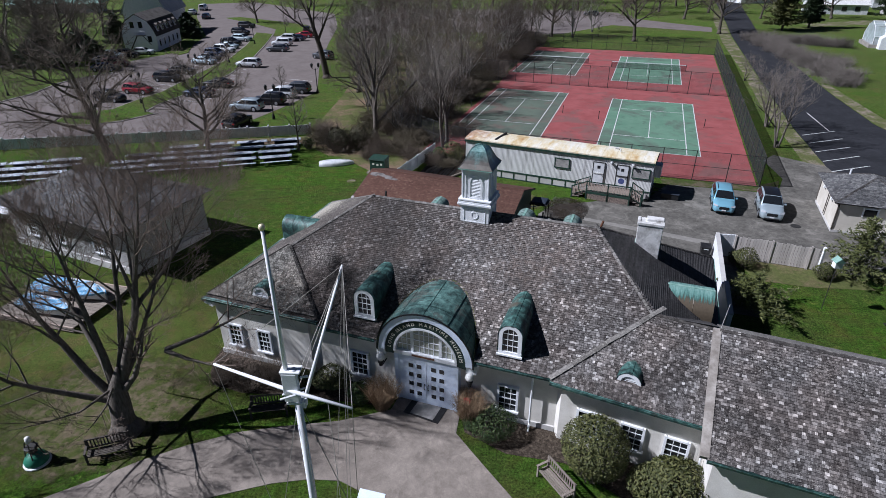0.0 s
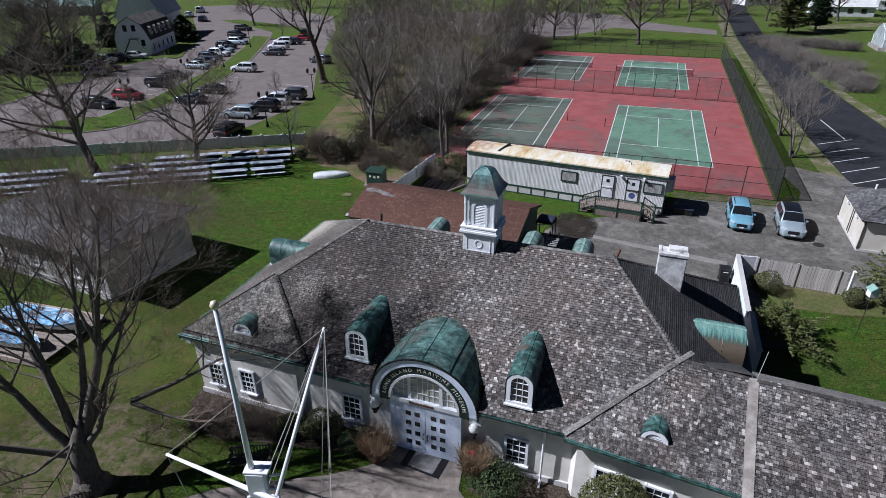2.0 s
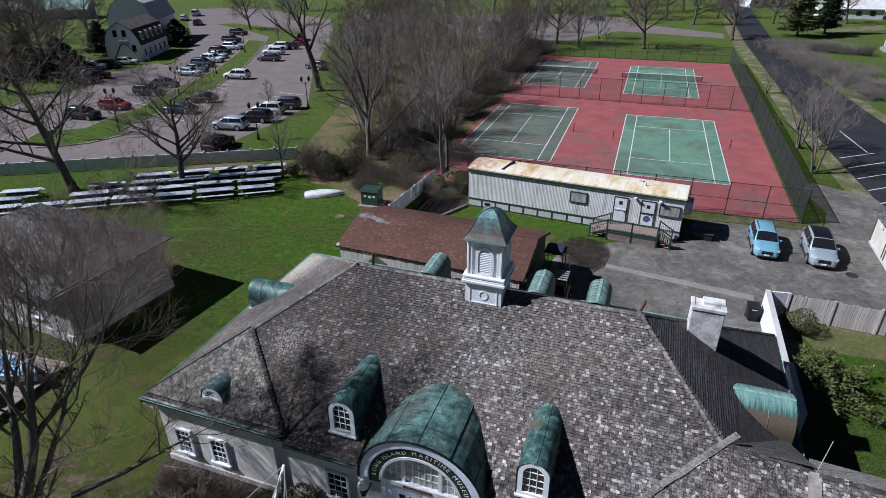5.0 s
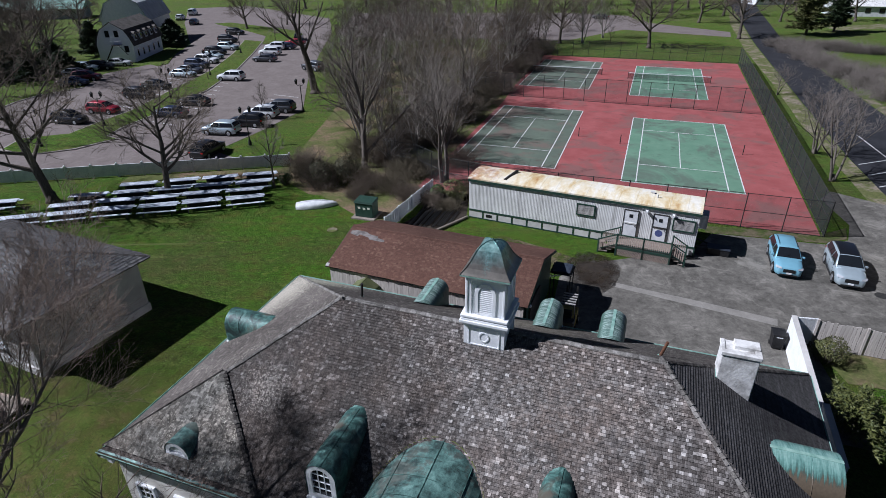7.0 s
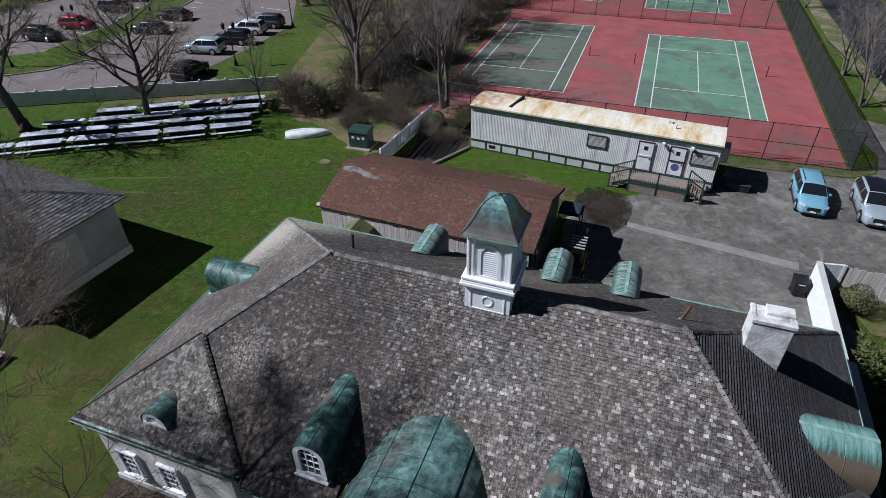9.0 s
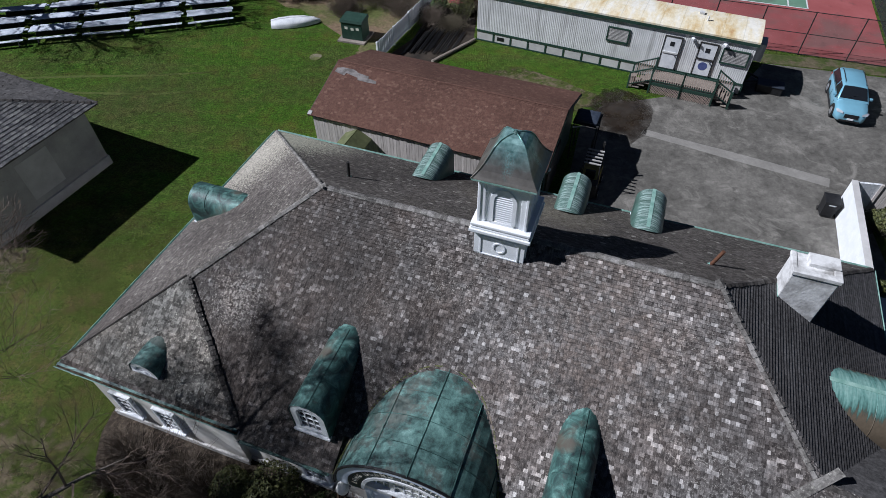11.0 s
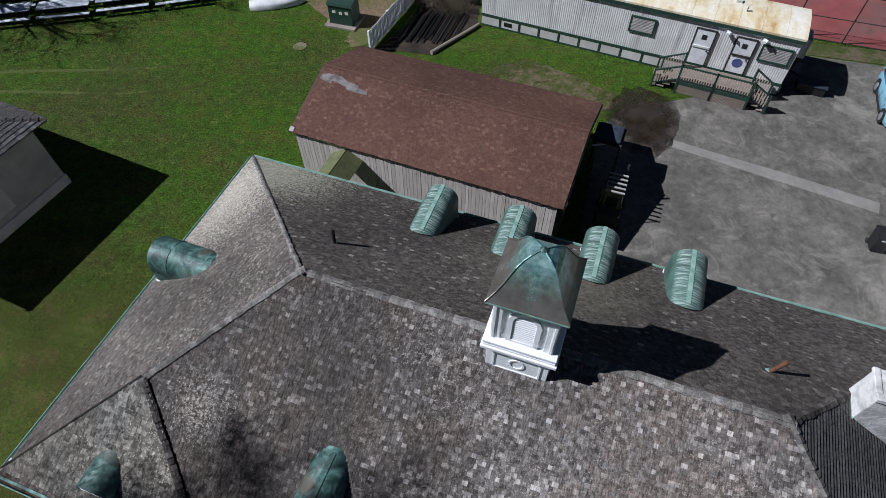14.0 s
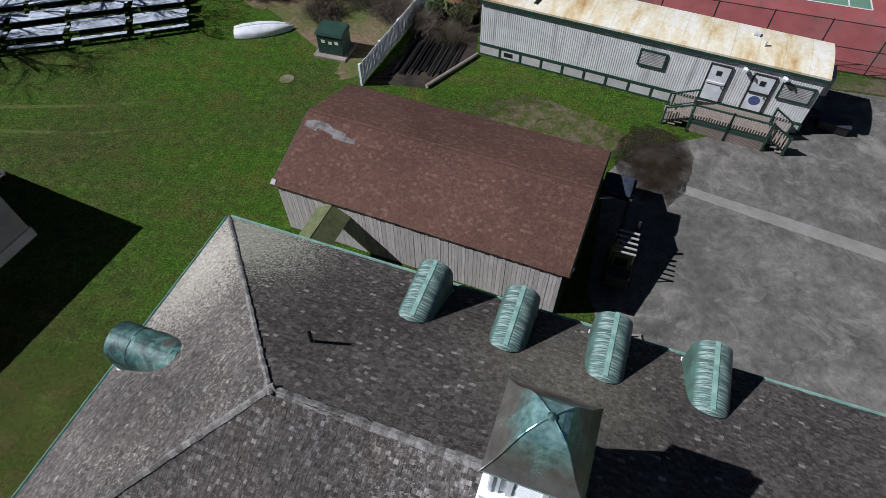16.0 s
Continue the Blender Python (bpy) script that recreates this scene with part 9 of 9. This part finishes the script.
# ---- shrubs ----
def leafy(seed, r, high, count, size, squash=1.0, ragged=0.25):
    """A rounded or ragged mass of single leaves over a twiggy heart."""
    rnd = random.Random(seed)
    m = Mesh()
    lumps = [(Vector((rnd.gauss(0, 1), rnd.gauss(0, 1), rnd.gauss(0, 1))).normalized(), rnd.uniform(0, ragged)) for _ in range(14)]
    for _ in range(count):
        d = Vector((rnd.gauss(0, 1), rnd.gauss(0, 1), rnd.gauss(0, 1))).normalized()
        k = 1.0 - ragged + max(w * max(0.0, d.dot(q)) ** 3 for q, w in lumps) * 1.6
        k *= rnd.uniform(0.72, 1.0) ** 0.6
        c = Vector((d.x * r * k, d.y * r * k, high * 0.52 + d.z * high * 0.5 * k))
        if c.z < 0.03:
            continue
        n_ = (d + Vector((rnd.uniform(-1, 1), rnd.uniform(-1, 1), rnd.uniform(-0.4, 1))) * 0.8).normalized()
        a = n_.orthogonal().normalized()
        a.rotate(Matrix.Rotation(rnd.uniform(0, 6.28), 3, n_))
        b = n_.cross(a)
        s = size * rnd.uniform(0.6, 1.3)
        m.add([c - a * s, c - b * s * 0.5 + n_ * s * 0.15, c + a * s, c + b * s * 0.5 + n_ * s * 0.15], [(0, 1, 2, 3)])
    return m


def stems(seed, r, high, count, fan=0.6, thick=0.008):
    rnd = random.Random(seed)
    m = Mesh()
    for _ in range(count):
        a, q = rnd.uniform(0, 6.283), r * 0.35 * math.sqrt(rnd.random())
        p = Vector((q * math.cos(a), q * math.sin(a), 0))
        d = Vector((math.cos(a) * fan * rnd.random(), math.sin(a) * fan * rnd.random(), 1)).normalized()
        ln = high * rnd.uniform(0.6, 1.05)
        pts = [p]
        for i in range(4):
            d = (d + Vector((rnd.uniform(-1, 1), rnd.uniform(-1, 1), rnd.uniform(-0.5, 0.4))) * 0.16).normalized()
            p = p + d * ln / 4
            pts.append(p)
        m.tube(pts, [thick, thick * 0.9, thick * 0.8, thick * 0.6, thick * 0.3], 3, caps=False)
        for j in (1, 2, 3):
            for _ in range(2):
                e = (d + Vector((rnd.uniform(-1, 1), rnd.uniform(-1, 1), rnd.uniform(-0.2, 0.6)))).normalized() * ln * 0.22
                m.tube([pts[j], pts[j] + e], [thick * 0.6, thick * 0.3], 3, caps=False)
    return m


def bramble(seed, r, high, count):
    """Tangled scrub: arching canes that fork twice into fine twigs, fuller on one side."""
    rnd = random.Random(seed)
    m = Mesh()
    bumps = [(rnd.uniform(0, 6.283), rnd.uniform(0.5, 1.0)) for _ in range(5)]
    any_way = lambda k: Vector((rnd.uniform(-k, k), rnd.uniform(-k, k), rnd.uniform(-k, k)))
    for _ in range(count):
        a, w = rnd.choice(bumps)
        a += rnd.gauss(0, 0.7)
        q = r * rnd.uniform(0.0, 0.75)
        p = Vector((q * math.cos(a), q * math.sin(a), 0))
        d = Vector((rnd.gauss(0, 0.45), rnd.gauss(0, 0.45), 1)).normalized()
        ln, pts = high * w * rnd.uniform(0.55, 1.1), [p]
        for i in range(5):
            d = (d + any_way(0.3) + Vector((math.cos(a), math.sin(a), -0.5)) * 0.06 * i).normalized()
            p = p + d * ln / 5
            pts.append(p)
        m.tube(pts, [0.015, 0.014, 0.012, 0.01, 0.007, 0.004], 3, caps=False)
        for j in (2, 3, 4):
            for _ in range(2):
                e = (d + any_way(1.1)).normalized()
                k = pts[j] + e * ln * 0.2
                k2 = k + (e + any_way(0.7)).normalized() * ln * 0.16
                m.tube([pts[j], k, k2], [0.008, 0.006, 0.003], 3, caps=False)
                m.tube([k, k + (e + any_way(0.9)).normalized() * ln * 0.14], [0.006, 0.003], 3, caps=False)
    return m


def shrub(x, y, r, high, mat, label, count=1500, size=0.06, seed=1, ragged=0.25):
    s = thing("shrub", label, "shrub", pose(x, y, 0))
    tagged(part("stem_clump", stems(seed, r * 1.4, high * 0.8, 40, 0.9, 0.014), m_bark, s), kind="stuff")
    tagged(part("foliage", leafy(seed, r, high, count, size, 1, ragged), mat, s), kind="stuff")
    return s


shrub(6.7, 20.6, 1.5, 2.85, m_leafclip, "large clipped round evergreen bush", 9500, 0.06, 1, 0.08)
shrub(9.6, 19.3, 1.6, 1.9, m_leafclip, "loose spreading evergreen bush", 6200, 0.08, 2, 0.3)
shrub(2.45, 22.5, 1.1, 1.4, m_leafdark, "dark green rounded boxwood by the door", 2600, 0.05, 3, 0.2)
shrub(1.5, 23.0, 0.6, 0.8, m_leafdark, "dark green low boxwood", 1500, 0.05, 4, 0.2)
shrub(-5.9, 25.4, 1.05, 1.2, m_leafclip, "dark green low evergreen bush by the wall", 2600, 0.06, 5, 0.3)
shrub(-4.2, 24.6, 0.85, 0.9, m_leafdark, "dark green low evergreen bush by the wall", 1800, 0.06, 6, 0.3)
shrub(-7.4, 25.5, 0.75, 0.9, m_leafclip, "dark green low evergreen bush by the wall", 1800, 0.06, 7, 0.3)
for x, y, sd in ((-3.05, 24.05, 1), (1.35, 23.35, 2)):
    gcl = thing("ornamental_grass", "tall clump of dry tan ornamental grass", "grass clump", pose(x, y, 0))
    tagged(part("blade_clump", stems(40 + sd, 1.0, 1.75, 520, 0.5, 0.009), m_drygrass, gcl), kind="stuff")
for x, y, r, h, sd in ((-9.3, 25.8, 1.0, 1.3, 1), (-10.9, 26.0, 1.1, 1.4, 2), (-11.6, 26.5, 0.8, 1.1, 3), (-8.1, 25.2, 0.9, 1.2, 4), (-10.2, 25.0, 0.9, 1.1, 5), (-11.8, 25.4, 0.8, 1.0, 6)):
    b = thing("bare_shrub", "leafless brown twiggy shrub by the wall", "shrub", pose(x, y, 0))
    tagged(part("stem_clump", stems(60 + sd, r, h, 150, 1.2, 0.009), m_twig, b), kind="stuff")
shrub(-14.2, 64.6, 1.7, 2.6, m_leafbrown, "dark brownish evergreen bush in tangled scrub", 2600, 0.09, 27, 0.5)
shrub(-11.9, 65.2, 1.5, 2.9, m_leafbrown, "dark brownish evergreen bush in tangled scrub", 2400, 0.09, 28, 0.5)
shrub(-17.4, 64.2, 0.6, 1.4, m_leafdark, "small dark evergreen seedling by a bare tree", 500, 0.09, 29, 0.5)
shrub(-0.9, 60.4, 1.1, 2.3, m_leafolive, "tall loose evergreen shrub beside the trailer", 1500, 0.08, 17, 0.45)
shrub(-2.6, 61.6, 0.9, 1.5, m_leafdark, "dark low evergreen shrub by the picket fence", 1200, 0.08, 18, 0.4)
rnd = random.Random(91)
scrub = bramble(90, 2.0, 2.3, 300)
scrub_me = scrub.data("brushwood", m_twig)
scrub_me2 = bramble(93, 2.2, 2.5, 300).data("brushwood", m_twigolive)
scrub_me3 = bramble(94, 2.2, 2.4, 260).data("brushwood", m_twiggrey)
i = 0
for x, y, s in [(-15.5, 66.0, 1.1), (-13.4, 64.5, 1.2), (-11.8, 66.4, 1.1), (-9.2, 64.4, 1.0), (-7.0, 63.6, 1.0), (-9.6, 61.4, 0.8), (-6.0, 66.4, 1.1), (-5.2, 61.6, 0.9), (-1.6, 59.0, 0.6), (-3.4, 60.2, 0.7), (0.4, 62.6, 0.9), (-16.8, 68.5, 1.2), (-4.0, 68.5, 1.1), (-1.0, 70.0, 1.1)] + [tuple((COURT @ Vector((-30.8 - 7.0 * rnd.random() ** 1.4, -4 + 1.75 * k_, 0)))[:2]) + (rnd.uniform(1.0, 1.7),) for k_ in range(46)]:
    sc = thing("bare_shrub", "tangled leafless reddish scrub", "shrub", pose(x, y, 0, 0, 0, rnd.uniform(0, 360)) @ Matrix.Scale(s, 4), "scrub")
    t = new("brushwood", scrub_me if i % 2 else scrub_me2)
    t.parent = tagged(sc)
    tagged(t, kind="stuff")
    i += 1


def conifer(x, y, high, r, label, mat, seed=1, count=46, airy=1.0, spray=1.0):
    """A trunk with drooping sprays of needles in tiers."""
    rnd = random.Random(seed)
    c = thing("conifer", label, "tree", pose(x, y, 0))
    part("trunk", Mesh().tube([(0, 0, 0), (0, 0, high * 0.97)], [high * 0.022, 0.02], 8), m_bark, c)
    m = Mesh()
    for i in range(count):
        t = (i + rnd.random()) / count
        z = high * (0.1 + 0.88 * t)
        ln = r * (1 - t) ** 0.7 * rnd.uniform(0.6, 1.15) + 0.15
        a = i * 2.4 + rnd.uniform(-0.5, 0.5)
        d = Vector((math.cos(a), math.sin(a), rnd.uniform(-0.12, 0.2)))
        side = Vector((-d.y, d.x, 0))
        k = int(26 * ln / r * airy) + 6
        for j in range(k):
            u = (j + rnd.random()) / k
            p = Vector((0, 0, z)) + d * ln * u + side * rnd.uniform(-1, 1) * ln * 0.26 * (1.1 - u) + Vector((0, 0, rnd.uniform(-0.14, 0.1)))
            for _ in range(3):
                e = (d * rnd.uniform(0.2, 1) + side * rnd.uniform(-1, 1) + Vector((0, 0, rnd.uniform(-0.5, 0.5)))).normalized() * rnd.uniform(0.14, 0.3) * spray
                f = e.cross(Vector((rnd.uniform(-1, 1), rnd.uniform(-1, 1), 1))).normalized() * 0.045 * spray
                m.add([p - f, p + e * 0.5 - f * 0.6, p + e, p + f], [(0, 1, 2, 3)])
    tagged(part("needle_mass", m, mat, c), kind="stuff")
    return c


conifer(18.9, 34.2, 2.3, 3.2, "spreading layered green juniper by a white wall", m_juniper, 5, 34, 3.4, 0.9)
conifer(27.5, 38.2, 4.6, 2.6, "tall loose olive-green cedar beside a fence", m_needle, 6, 80, 1.5)
conifer(30.4, 37.2, 3.6, 2.2, "loose olive-green cedar beside a fence", m_needle, 7, 60, 1.4)
shrub(20.3, 39.5, 1.0, 1.5, m_leafclip, "dense green shrub in the wall corner", 2400, 0.06, 8, 0.4)
shrub(25.3, 38.0, 0.75, 1.3, m_leafclip, "dense green shrub by a board fence", 1400, 0.06, 10, 0.4)
conifer(87.5, 169.0, 14.0, 3.2, "dark tall spruce behind a lawn", m_needledark, 11, 130, 2.2, 3.2)
conifer(78.5, 164.0, 14.0, 5.0, "broad brownish conifer beyond the road", m_leafolive, 13, 120, 2.0, 3.2)
conifer(118.0, 186.0, 15.0, 5.0, "dark tall spruce behind a lawn", m_needledark, 14, 110, 2.0, 3.2)
for x, y, h, sd in ((-77, 112, 4.2, 22), (-82, 110, 4.5, 23), (-73.5, 116, 4.0, 24), (-88, 110, 4.5, 29), (-93, 113, 5, 30), (-86, 118, 5.5, 33), (-99, 118, 6, 34), (-80, 122, 5.5, 35), (-92, 128, 6, 36), (-79, 134, 7, 26), (-69.6, 147, 4.5, 27), (-73, 156, 5, 28)):
    conifer(x, y, h, 3.4, "dark evergreen hedge tree by the lot", m_needledark, sd, 80, 2.0, 2.6)
shrub(97.0, 128.0, 1.8, 2.4, m_leafolive, "round green shrub by the greenhouse", 900, 0.2, 31, 0.2)
for x, y in [(68, 117)] + [(59.5 + 0.24 * k_ + (k_ % 3) * 1.2, 100 + k_ * 2.6) for k_ in range(19)] + [(69 + k_ * 1.7, 145 - k_ * 1.1) for k_ in range(7)]:
    sc = thing("bare_shrub", "tangled leafless grey hedge", "shrub", pose(x, y, 0, 0, 0, x * 40) @ Matrix.Diagonal((1.35, 1.35, 1.1, 1.0)), "scrub")
    t = new("brushwood", scrub_me3)
    t.parent = tagged(sc)
    tagged(t, kind="stuff")
